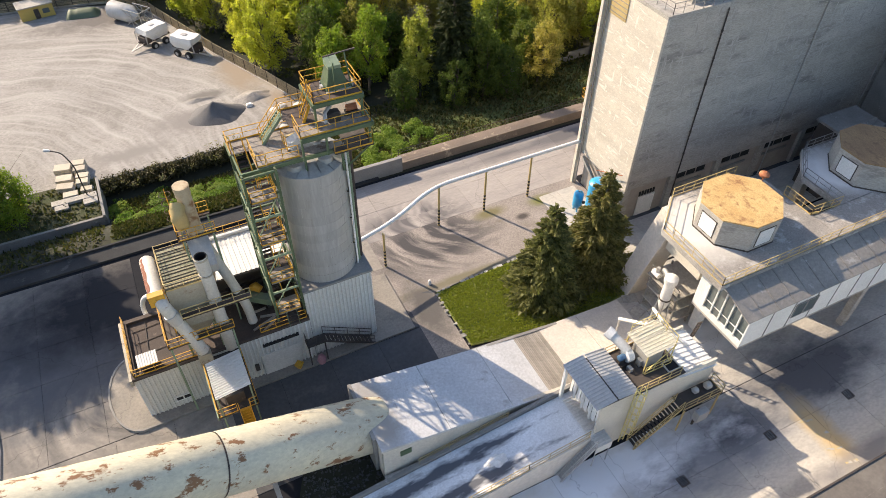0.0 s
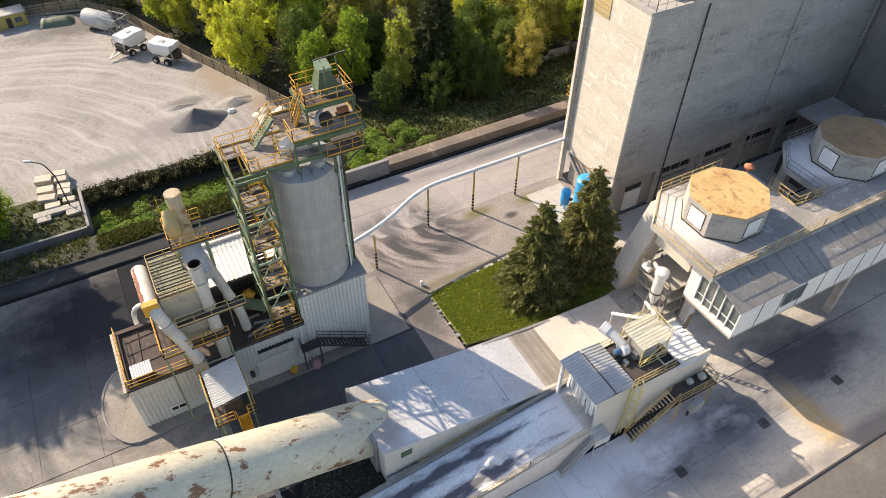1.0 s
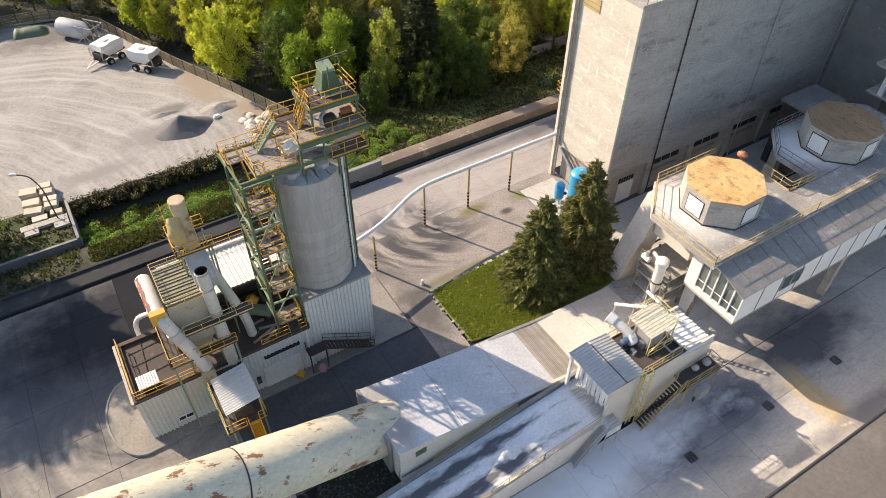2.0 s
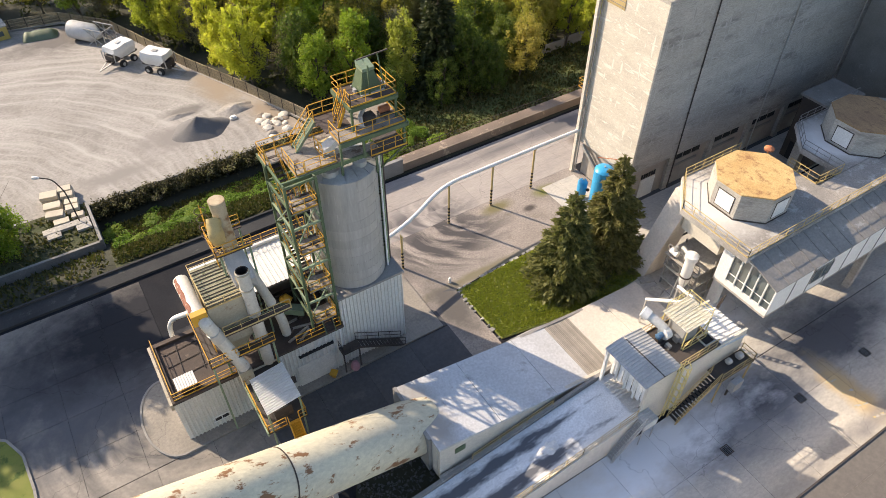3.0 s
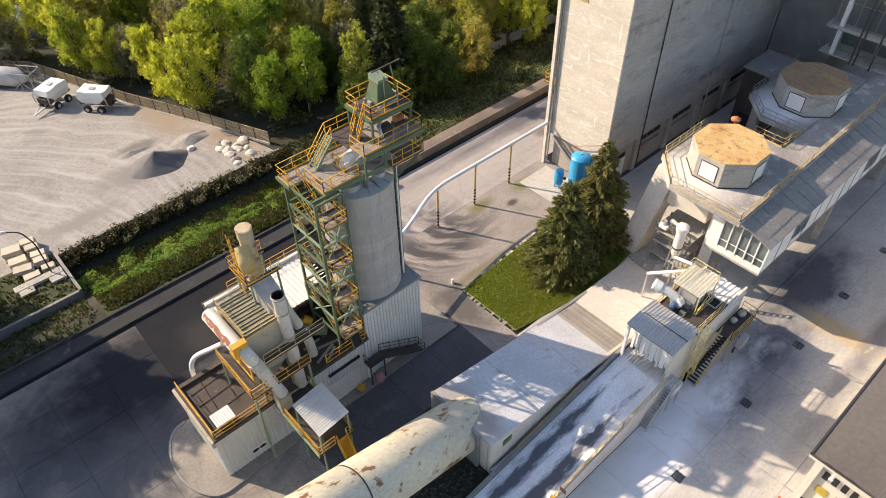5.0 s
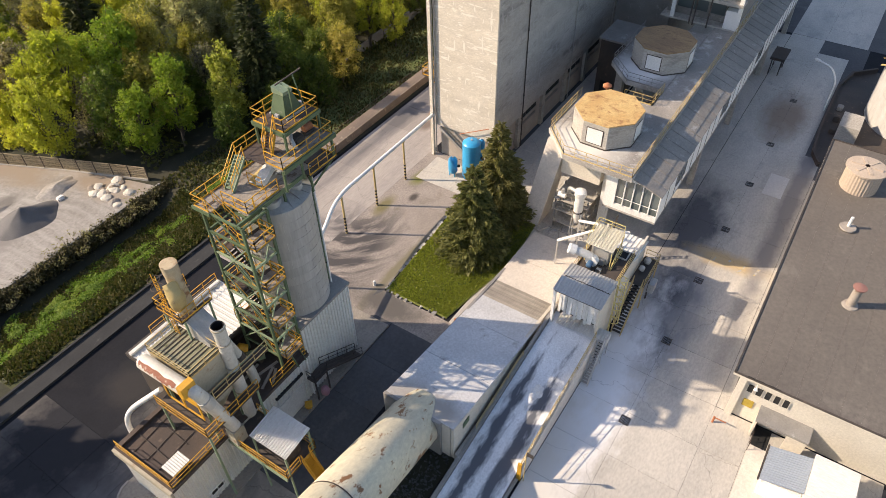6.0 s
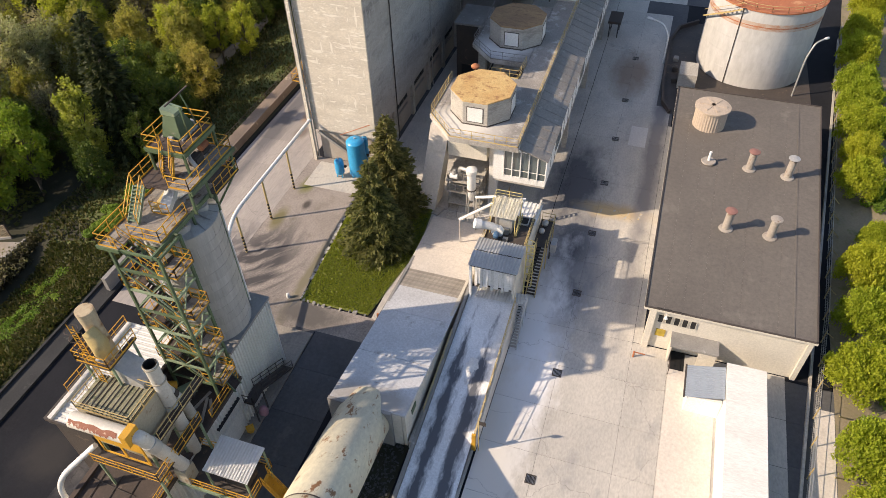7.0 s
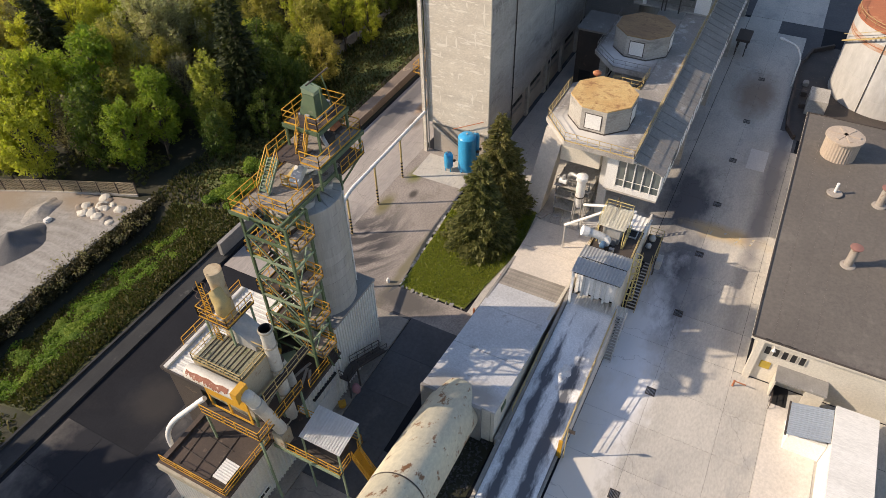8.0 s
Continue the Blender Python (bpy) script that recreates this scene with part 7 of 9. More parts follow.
for row in ((26.6, 27.4, 6.9, 7.5, 0, RZ - 0.25), (26.7, 27.3, -6.95, -6.5, 0, RZ - 0.25)):
    piece("corner_pier", boxes(row), M_PLAST, rb)
pd = place("cellar_steps", "cellar stairwell shown as a flat black sheet with a rusty rail below the porch", "stairs", 25, 4.4, 0)
# flat black sheet in place of the shaded well; no steps are modelled
piece("well_shade_sheet", boxes((23.9, 26.9, 3.2, 4.6, 0.02, 0.06)), M_BLACK, pd)
rails(pd, [(23.9, 4.65, 0.03), (26.6, 4.65, 0.03)], M_RUSTDK, step=0.9, h=0.9, toe=False)
lampw = place("wall_lamp", "small white wall lamp under the eaves", "lamp", 26.5, 6.0, 5.2)
bm = bmesh.new()
tube(bm, [(26.95, 6.0, 5.25), (26.5, 6.0, 5.3), (26.4, 6.0, 5.05)], [0.04, 0.06, 0.2], 10)
piece("shade", bm, M_PAINT, lampw)
cl = place("downpipe_cable", "dark cable loop lying along the roof edge", "cable", 26.6, 5.5, RZ)
bm = bmesh.new()
tube(bm, [(26.7, 7.0 - i * 0.3, RZ + 0.16 + 0.05 * math.sin(i * 2.1)) for i in range(10)], 0.04, 6)
piece("cable", bm, M_BLACK, cl)


def roof_vent(x, y, h, cap, label):
    v = place("roof_vent", label, "vent", x, y, RZ, group="roof vents")
    bm = bmesh.new()
    tube(bm, [(x, y, RZ), (x, y, RZ + 0.12), (x, y, RZ + 0.2), (x, y, RZ + h)], [0.75, 0.72, 0.42, 0.40], 18)
    piece("shaft", bm, M_BEIGE2, v, smooth=True)
    bm = bmesh.new()
    drum(bm, x, y, RZ + h, RZ + h + 0.28, 0.30, n=14)
    piece("throat", bm, M_BLACK, v)
    bm = bmesh.new()
    tube(bm, [(x, y, RZ + h + 0.26), (x, y, RZ + h + 0.34), (x, y, RZ + h + 0.46)], [0.62, 0.62, 0.15], 18)
    piece("cap", bm, cap, v, smooth=True)


M_CAP = surface("dull_red_cap", (0.30, 0.15, 0.12), (0.24, 0.12, 0.10), 0.8, 2.0)
roof_vent(40.15, 1.2, 2.2, M_CAP, "beige roof vent pipe with a rust-red cap")
roof_vent(40.1, -3.2, 2.2, M_BEIGE2, "beige roof vent pipe with a tan cap")
roof_vent(51.5, -1.05, 2.2, M_CAP, "beige roof vent pipe with a rust-red cap")
roof_vent(51.1, -5.2, 2.4, M_GALV, "beige roof vent pipe with a grey cap")
rv = place("dish_vent", "low dish-shaped roof outlet with a short pipe", "vent", 51.5, 3.5, RZ)
bm = bmesh.new()
tube(bm, [(51.5, 3.5, RZ), (51.5, 3.5, RZ + 0.2), (51.5, 3.5, RZ + 0.3)], [0.7, 0.85, 0.8], 20)
piece("dish", bm, M_BEIGE2, rv, smooth=True)
bm = bmesh.new()
drum(bm, 51.6, 3.5, RZ + 0.25, RZ + 1.5, 0.16, n=10)
piece("pipe", bm, M_PAINT, rv, smooth=True)
dm2 = place("roof_drum", "large ribbed pale drum cowl on the flat roof", "vent", 59.6, 3.9, RZ)
bm = bmesh.new()
n = 72
lo = [bm.verts.new((59.6 + (1.9 + 0.05 * (i % 2)) * math.cos(math.tau * i / n), 3.9 + (1.9 + 0.05 * (i % 2)) * math.sin(math.tau * i / n), RZ)) for i in range(n)]
hi = [bm.verts.new((v.co.x, v.co.y, RZ + 2.6)) for v in lo]
for i in range(n):
    bm.faces.new((lo[i], lo[(i + 1) % n], hi[(i + 1) % n], hi[i]))
piece("ribbed_wall", bm, M_TUBE2, dm2)
bm = bmesh.new()
tube(bm, [(59.6, 3.9, RZ + 2.55), (59.6, 3.9, RZ + 2.75), (59.6, 3.9, RZ + 2.9)], [2.15, 2.15, 1.3], 40)
piece("lid", bm, M_TUBE2, dm2, smooth=True)
for a in (0.4, 1.5, 2.6):
    bm = bmesh.new()
    c, s = math.cos(a), math.sin(a)
    beam(bm, (59.6 - 1.6 * c, 3.9 - 1.6 * s, RZ + 2.9), (59.6 + 1.6 * c, 3.9 + 1.6 * s, RZ + 2.9), 0.35, 0.12)
    piece("lid_brace", bm, M_TUBE2, dm2)

# ---- white shed with a blue-grey lean-to ----
ws = place("white_shed", "white flat-roofed shed with a blue-grey ribbed lean-to", "building", 17, -1.5, 0)
piece("wall", boxes((4.0, 23.6, -3.2, -0.05, 0, 3.7)), M_PAINT, ws, "white wall")
piece("roof", boxes((3.9, 23.8, -3.35, 0.05, 3.7, 3.9)), M_WROOF, ws, "white roof sheet")
piece("lean_to_wall", boxes((20.2, 23.3, 0.0, 3.0, 0, 2.4)), M_PAINT, ws)
bm = bmesh.new()
corrugated(bm, (20.0, 3.25, 2.5), (1, 0, 0), (0, -1, 0.28), 3.6, 3.35, 0.22, 0.05)
piece("lean_to_roof", bm, surface("blue_grey_sheet", (0.27, 0.31, 0.36), (0.23, 0.27, 0.32), 0.6), ws, "blue-grey ribbed roof")
piece("gutter", boxes((19.95, 23.7, 3.25, 3.4, 2.38, 2.5)), M_DARKST, ws)
pdw = place("loading_pad", "bleached concrete pad in front of the shed", "pavement", 20, 3.5, 0, kind="structure")
piece("pad", boxes((10.5, 24.6, 0.2, 4.6, -0.05, 0.1)), M_DUSTP, pdw)

# ---- steel tank ----
tk = place("storage_tank", "big white steel tank with a rust-red roof and stair", "tank", 88, -2.2, 0)
TKX, TKY, TKR, TKH = 88.2, -2.2, 7.9, 11.9
for i in range(5):
    bm = bmesh.new()
    z0, z1 = TKH * i / 5, TKH * (i + 1) / 5
    tube(bm, [(TKX, TKY, z0), (TKX, TKY, z1 - 0.04), (TKX, TKY, z1 - 0.02), (TKX, TKY, z1)], [TKR, TKR, TKR - 0.03, TKR - 0.03], 72, False)
    piece("shell_ring", bm, M_TANK, tk, smooth=True)
bm = bmesh.new()
tube(bm, [(TKX, TKY, TKH - 0.1), (TKX, TKY, TKH + 0.1), (TKX, TKY, TKH + 1.0)], [TKR + 0.12, TKR + 0.12, 0.5], 72)
piece("roof", bm, M_RUST, tk, "rust-red steel roof", smooth=True)
for z, w, r, mt in ((TKH - 2.7, 1.05, 0.015, M_RBAND), (TKH - 2.25, 0.12, 0.06, M_RUST)):
    bm = bmesh.new()
    tube(bm, [(TKX, TKY, z), (TKX, TKY, z + w)], TKR + r, 72, False)
    piece("rust_band", bm, mt, tk, smooth=True)
bm = bmesh.new()
a = radians(153)
drum(bm, TKX + (TKR + 0.08) * math.cos(a), TKY + (TKR + 0.08) * math.sin(a), 0, TKH, 0.06, n=8)
piece("seam_pipe", bm, M_DARKST, tk)
ring = [(TKX + (TKR + 0.05) * math.cos(radians(k)), TKY + (TKR + 0.05) * math.sin(radians(k)), TKH + 0.1) for k in range(0, 360, 15)]
rails(tk, ring, M_PALEYEL, step=2.0, h=0.9, closed=True, toe=False)
prevp = None
for k in range(13):
    a = radians(100 + k * 4.5)
    p = Vector((TKX + (TKR + 0.7) * math.cos(a), TKY + (TKR + 0.7) * math.sin(a), 7.6 + k * 0.36))
    bm = bmesh.new()
    q = Vector((TKX + (TKR + 0.1) * math.cos(a), TKY + (TKR + 0.1) * math.sin(a), p.z))
    beam(bm, p, q, 0.35, 0.05)
    piece("stair_tread", bm, M_DARKST, tk)
    if prevp:
        bm = bmesh.new()
        beam(bm, prevp, p, 0.06, 0.2)
        piece("stringer", bm, M_PALEYEL, tk)
        bm = bmesh.new()
        beam(bm, prevp + Vector((0, 0, 1)), p + Vector((0, 0, 1)), 0.06)
        piece("stair_rail", bm, M_PALEYEL, tk)
    prevp = p
bund = place("tank_pit", "dark pipe pit with a kerb wall beside the tank", "pit", 82, 9, 0)
bm = bmesh.new()
pts3 = [(70.2, 8.4), (72.6, 9.6), (78, 10.0), (92, 10.1), (97, 9.0), (100, 6.0)]
for a, b in zip(pts3, pts3[1:]):
    beam(bm, (*a, 0.35), (*b, 0.35), 0.35, 0.8)
piece("kerb_wall", bm, M_RUSTDK, bund)
bm = bmesh.new()
prism(bm, [(70.2, -11), (100, -11), (100, 6.0), (97, 9.0), (92, 10.0), (78, 9.9), (72.6, 9.5), (70.2, 8.3)], -0.05, 0.06)
piece("pit_floor", bm, M_DARKST, bund)
for i, (x, y, s) in enumerate(((83, 8.6, 0.8), (86, 8.7, 0.6), (79.5, 8.5, 0.7), (75, 7.0, 1.0))):
    pb = place("pipe_fitting", "dark pump fitting in the pit beside the tank", "pump", x, y, 0.06, group="pit fittings")
    bm = boxes((x - s, x + s, y - 0.4, y + 0.4, 0.06, 0.06 + s))
    bmesh.ops.bevel(bm, geom=bm.edges[:], offset=0.1, segments=2, affect="EDGES")
    piece("body", bm, M_CONC_D if i % 2 else M_DARKST, pb)
hut = place("tank_hut", "small grey block at the foot of the tank", "hut", 80.0, 6.9, 0)
piece("block", boxes((77.6, 81.6, 5.4, 8.0, 0.06, 2.4)), M_CONC, hut)


def street_lamp(x, y, h, dx, dy, label):
    s = place("street_lamp", label, "lamp", x, y, 0 if y < 60 else yard_z(y), group="street lamps")
    z0 = s.location.z
    bm = bmesh.new()
    tube(bm, arc([(x, y, z0), (x, y, z0 + h * 0.72), (x + dx * 0.35, y + dy * 0.35, z0 + h * 0.97), (x + dx, y + dy, z0 + h)], 6), 0.12 if y < 60 else 0.08, 10)
    piece("pole", bm, M_DARKST if y > 60 else M_PAINT if y > 0 else M_GALV, s, smooth=True)
    bm = bmesh.new()
    d = Vector((dx, dy, 0)).normalized()
    e = Vector((x + dx, y + dy, z0 + h))
    tube(bm, [e - d * 0.2, e + d * 0.1, e + d * 0.6, e + d * 0.75], [0.08, 0.2, 0.2, 0.08], 10)
    piece("lantern", bm, M_PAINT, s, smooth=True)


street_lamp(84.5, 10.6, 6.6, 1.2, 3.0, "curved grey street lamp at the tank's kerb")
street_lamp(79.9, -8.4, 8.6, 1.6, -1.8, "curved grey street lamp by the fence")
# small things in the street
lid = place("shaft_cover", "flat dark concrete shaft cover with a worn pale rim", "cover", 8.1, 6.6, 0)
bm = bmesh.new()
tube(bm, [(8.1, 6.6, 0), (8.1, 6.6, 0.09), (8.1, 6.6, 0.12), (8.1, 6.6, 0.12)], [1.92, 1.92, 1.88, 1.74], 40, False)
piece("ring", bm, M_CONC, lid, smooth=True)
bm = bmesh.new()
drum(bm, 8.1, 6.6, 0.0, 0.10, 1.74, n=40)
piece("plate", bm, M_CONC_D, lid)
hb = place("hydrant_post", "short rusty barrier post with a bar", "post", 25.05, 8.06, 0)
bm = bmesh.new()
drum(bm, 25.05, 8.06, 0, 0.9, 0.1, n=10)
beam(bm, (25.05, 8.06, 0.8), (25.05, 7.0, 0.8), 0.08)
piece("post", bm, M_RUST, hb)
pf = place("rust_trolley", "dark steel frame trolley parked in the street", "trolley", 92.5, 19.3, 0)
for x in (91, 94):
    for y in (18.7, 20.1):
        piece("leg", boxes((x, x + 0.15, y, y + 0.15, 0, 2.6)), M_DARKST, pf)
piece("top", boxes((90.6, 94.6, 18.4, 20.5, 2.6, 3.0)), M_RUSTDK, pf)
bm = bmesh.new()
beam(bm, (91, 18.8, 0.3), (94, 18.8, 2.5), 0.1)
beam(bm, (94, 18.8, 0.3), (91, 18.8, 2.5), 0.1)
piece("brace", bm, M_DARKST, pf)
for i, x in enumerate((9.3, 20.9, 31.85, 41.8, 51.66, 61.76, 72.0, 84.9)):
    g = place("drain_grate", "square dark drain grate in the street", "grate", x, 14.86, 0, group="drain grates")
    piece("frame", boxes((x - 0.45, x + 0.45, 14.41, 14.5, 0.03, 0.085), (x - 0.45, x + 0.45, 15.22, 15.31, 0.03, 0.085), (x - 0.45, x - 0.36, 14.5, 15.22, 0.03, 0.085), (x + 0.36, x + 0.45, 14.5, 15.22, 0.03, 0.085)), M_DARKST, g)
    for k in range(6):
        piece("bar", boxes((x - 0.36, x + 0.36, 14.53 + k * 0.115, 14.59 + k * 0.115, 0.03, 0.08)), M_BLACK, g)

# ---- fence, strip and hedge along the boundary ----
fe = place("boundary_fence", "rusty mesh fence on leaning yellow props along a low wall", "fence", 40, -10.6, 0)


def fence_y(x):
    return -7.3 - (x - 14) * 0.128 if x < 36 else -10.1 - (x - 36) * 0.095


for i in range(34):
    x = -6 + i * 3.2
    y = fence_y(x)
    bm = bmesh.new()
    beam(bm, (x, y, 0), (x, y, 1.9), 0.09)
    piece("post", bm, M_PALEYEL, fe)
    bm = bmesh.new()
    k = 1.7 if x < 24 else 0.0
    beam(bm, (x + 0.9, y - 1.2 - k, 0.05), (x, y - k * 1.05, 1.3 if k else 1.6), 0.09)
    piece("prop", bm, M_PALEYEL, fe)
    bm = bmesh.new()
    y2 = fence_y(x + 3.2)
    for z in (0.5, 1.15, 1.85):
        beam(bm, (x, y, z), (x + 3.2, y2, z), 0.035)
    for k in range(13):
        t = k / 13
        beam(bm, (x + 3.2 * t, y + (y2 - y) * t, 0.3), (x + 3.2 * t, y + (y2 - y) * t, 1.85), 0.01)
    piece("mesh_panel", bm, M_GALV, fe)
bm = bmesh.new()
prism(bm, [(-6, fence_y(-6) - 0.15), (100, fence_y(100) - 0.15), (100, fence_y(100) + 0.1), (-6, fence_y(-6) + 0.1)], 0, 0.35)
piece("base_wall", bm, M_CONC, fe)
bm = bmesh.new()
prism(bm, [(-6, -9.0), (24, -10.3), (24, fence_y(24) - 0.2), (-6, fence_y(-6) - 0.2)], -0.1, 0.06)
solo("boundary_path", bm, M_DUSTP, "pale worn concrete path behind the fence", "path", "structure")
bm = bmesh.new()
prism(bm, [(-6, -60), (160, -60), (160, fence_y(160) - 0.25), (36, -10.6), (24, -10.35), (-6, -9.1)], -0.1, 0.05)
solo("hedge_strip", bm, surface("bare_brown_soil", (0.27, 0.22, 0.145), (0.19, 0.16, 0.10), 0.95, 0.8, 6.0, 0.4, stain=(0.13, 0.145, 0.05), stain_at=0.54, stain_scale=0.5, soft=0.15), "bare brown soil with rough grass under the clipped trees", "grass", "structure")

# ---- stone yard ----
def trailer(x, y, rz):
    z = yard_z(y) + 0.05
    t = thing("silo_trailer", "white canvas-topped mobile mixer trailer with drawbar", "trailer", x, y, z, rz, group="parked trailers")
    bm = boxes((-2.2, 2.2, -1.4, 1.4, 1.2, 3.0))
    for v in bm.verts:
        if v.co.z > 2:
            v.co.x *= 0.82
            v.co.y *= 0.8
    bmesh.ops.subdivide_edges(bm, edges=bm.edges[:], cuts=4, use_grid_fill=True)
    for v in bm.verts:
        v.co += Vector((noise.noise(v.co * 1.3 + Vector((x, 0, 0))), noise.noise(v.co * 1.3 + Vector((y, 7, 0))), noise.noise(v.co * 1.1 + Vector((0, x, 3))))) * 0.16
        k = max(0.0, min(1.0, (2.3 - v.co.z) / 1.1))
        v.co.x = v.co.x * (1 - 0.45 * k) - 0.55 * k
        v.co.y *= 1 - 0.35 * k
    part("tank_body", bm, M_PAINT, t, "dusty white body", True)
    part("top_frame", boxes((-0.5, 0.3, -0.3, 0.3, 2.95, 3.12)), M_GALV, t)
    part("engine_box", boxes((0.9, 2.1, -0.8, 0.8, 1.2, 1.9), (0.6, 0.9, -0.5, 0.5, 1.2, 2.2)), M_DARKST, t, "dark engine under the sloping body")
    for sx in (1.0, 2.0):
        for sy in (-0.95, 0.95):
            bm = bmesh.new()
            beam(bm, (sx, sy, 1.1), (sx * 0.85, sy * 1.1, 2.6), 0.09)
            part("strut", bm, M_GALV, t)
    part("chassis", boxes((-2.4, 2.4, -0.6, -0.4, 0.9, 1.2), (-2.4, 2.4, 0.4, 0.6, 0.9, 1.2)), M_DARKST, t)
    for wx in (-1.0, 1.0):
        for wy in (-1.25, 1.25):
            bm = bmesh.new()
            tube(bm, [(wx, wy - 0.2, 0.55), (wx, wy - 0.15, 0.55), (wx, wy + 0.15, 0.55), (wx, wy + 0.2, 0.55)], [0.42, 0.55, 0.55, 0.42], 18)
            w = part("wheel", bm, M_BLACK, t, smooth=True)
            bm = bmesh.new()
            tube(bm, [(wx, wy - 0.22, 0.55), (wx, wy + 0.22, 0.55)], 0.26, 12)
            part("rim", bm, M_GALV, w)
    bm = bmesh.new()
    beam(bm, (2.3, -0.5, 1.0), (4.2, 0, 0.6), 0.14)
    beam(bm, (2.3, 0.5, 1.0), (4.2, 0, 0.6), 0.14)
    part("drawbar", bm, M_GALV, t)
    for py in (-1.2, 1.2):
        bm = bmesh.new()
        beam(bm, (2.1, py, 1.2), (2.1, py, 2.6), 0.1)
        part("stake", bm, M_GALV, t)
    return t


for tr in (trailer(9.6, 115.6, -50), trailer(5.0, 122.6, -150)):
    tr.scale = (1.18, 1.18, 1.2)
ms = thing("lying_silo", "pale blue-grey mobile silo lying on its steel frame", "silo", 1.6, 135.5, yard_z(135.5), -52)
ms.scale = (1.02, 1.1, 1.1)
bm = bmesh.new()
tube(bm, [(-3.2, 0, 1.7), (-2.8, 0, 1.7), (1.6, 0, 1.7), (3.4, 0, 1.5)], [0.9, 1.5, 1.5, 0.4], 24)
part("shell", bm, M_TANK, ms, smooth=True)
for y in (-1.3, 1.3):
    for x0, z0, x1, z1 in ((1.2, 0.1, 5.4, 0.1), (1.2, 3.0, 5.4, 3.0), (5.4, 0.1, 5.4, 3.0), (1.4, 0.1, 5.4, 3.0), (3.2, 0.1, 3.2, 3.0), (1.4, 3.0, 5.4, 0.1)):
        bm = bmesh.new()
        beam(bm, (x0, y, z0), (x1, y, z1), 0.12)
        part("frame_bar", bm, M_GALV, ms)
part("cross_bar", boxes((5.35, 5.45, -1.3, 1.3, 0.05, 0.17), (5.35, 5.45, -1.3, 1.3, 2.95, 3.05)), M_GALV, ms)
tp2 = thing("tarpaulin_heap", "long heap under a dark green tarpaulin", "heap", -5.6, 142.5, yard_z(142.5), -8)
tp2.scale = (0.85, 1.2, 1.1)
bm = bmesh.new()
n = 14
rws = []
for i in range(n + 1):
    x = -3.6 + 7.2 * i / n
    k = min(1, (3.7 - abs(x)) / 0.9) * (1 + 0.12 * noise.noise((x, 0, 5)))
    rws.append([bm.verts.new((x, y, max(0.0, z * k))) for y, z in ((-1.6, 0), (-1.1, 0.8), (-0.3, 1.25), (0.3, 1.25), (1.1, 0.8), (1.6, 0))])
for a, b in zip(rws, rws[1:]):
    for j in range(5):
        bm.faces.new((a[j], b[j], b[j + 1], a[j + 1]))
part("cover", bm, surface("green_tarpaulin", (0.13, 0.165, 0.10), (0.09, 0.12, 0.07), 0.6), tp2, smooth=True)
ht = thing("site_hut", "yellow site hut with a pale flat roof", "hut", -13.5, 146.5, yard_z(146.5), 8)
part("wall", boxes((-3, 3, -1.6, 1.6, 0, 2.6)), surface("yellow_panel", (0.55, 0.42, 0.12), (0.48, 0.36, 0.1), 0.6), ht)
part("roof", boxes((-3.2, 3.2, -1.8, 1.8, 2.6, 2.8)), M_CONC, ht)
part("door", boxes((-0.5, 0.4, -1.68, -1.6, 0.1, 2.1)), M_DARKST, ht)
part("window", boxes((1.0, 2.2, -1.66, -1.6, 1.0, 1.9)), M_GLASS, ht)
part("base", boxes((-3.6, 3.6, -2.4, 2.2, -0.2, 0.05)), M_CONC_D, ht)


def heap(name, label, x, y, rx, ry, h, mat, seed, sharp=1.0):
    z = yard_z(y)
    bm = bmesh.new()
    n, m = 36, 12
    cen = bm.verts.new((x, y, z + h))
    prev = None
    for j in range(1, m + 1):
        r = j / m
        cur = []
        for i in range(n):
            a = math.tau * i / n
            w = 1 + 0.28 * noise.noise((math.cos(a) * 1.3 + seed, math.sin(a) * 1.3, r))
            px, py = x + rx * r * w * math.cos(a), y + ry * r * w * math.sin(a)
            hz = h * max(0, 1 - r ** sharp) + 0.12 * noise.noise((px * 1.5, py * 1.5, seed)) * (1 - r)
            cur.append(bm.verts.new((px, py, z + hz - (0.15 if j == m else 0))))
        for i in range(n):
            k = (i + 1) % n
            if prev:
                bm.faces.new((prev[i], cur[i], cur[k], prev[k]))
            else:
                bm.faces.new((cen, cur[i], cur[k]))
        prev = cur
    return solo(name, bm, mat, label, "heap", smooth=True)


M_PILE = surface("dark_chippings", (0.15, 0.146, 0.146), (0.105, 0.103, 0.105), 0.95, 1.5, 6.0, 0.5)
heap("mound", "dark grey heap of stone chippings in the yard", 9.2, 92.6, 4.7, 3.4, 2.6, M_PILE, 2.0, 0.9)
heap("mound", "low heap of grey gravel beside the dark heap", 15.6, 95.5, 3.4, 2.2, 1.0, M_YARD, 5.0)
heap("mound", "low spread ridge of pale gravel", 7.6, 98.5, 3.6, 1.2, 0.5, M_YARD, 9.0)
random.seed(5)
for i in range(34):
    x, y = 19.4 + random.uniform(-2.0, 1.6), 88.6 + random.gauss(0, 1.7)
    s = random.uniform(0.2, 0.8)
    bm = bmesh.new()
    bmesh.ops.create_icosphere(bm, subdivisions=2, radius=s)
    for v in bm.verts:
        v.co *= 1 + 0.45 * noise.noise(v.co * 1.2 + Vector((i * 3.1, 0, 0)))
        v.co.z *= 0.6
        v.co += Vector((x, y, yard_z(y) + 0.2 * s))
    solo("rubble_block", bm, M_PLAST if i % 3 else M_YARD, "broken pale concrete rubble lump by the fence", "rubble", group="rubble blocks")
bm = boxes((-0.5, 0.5, -0.4, 0.4, 0, 0.6))
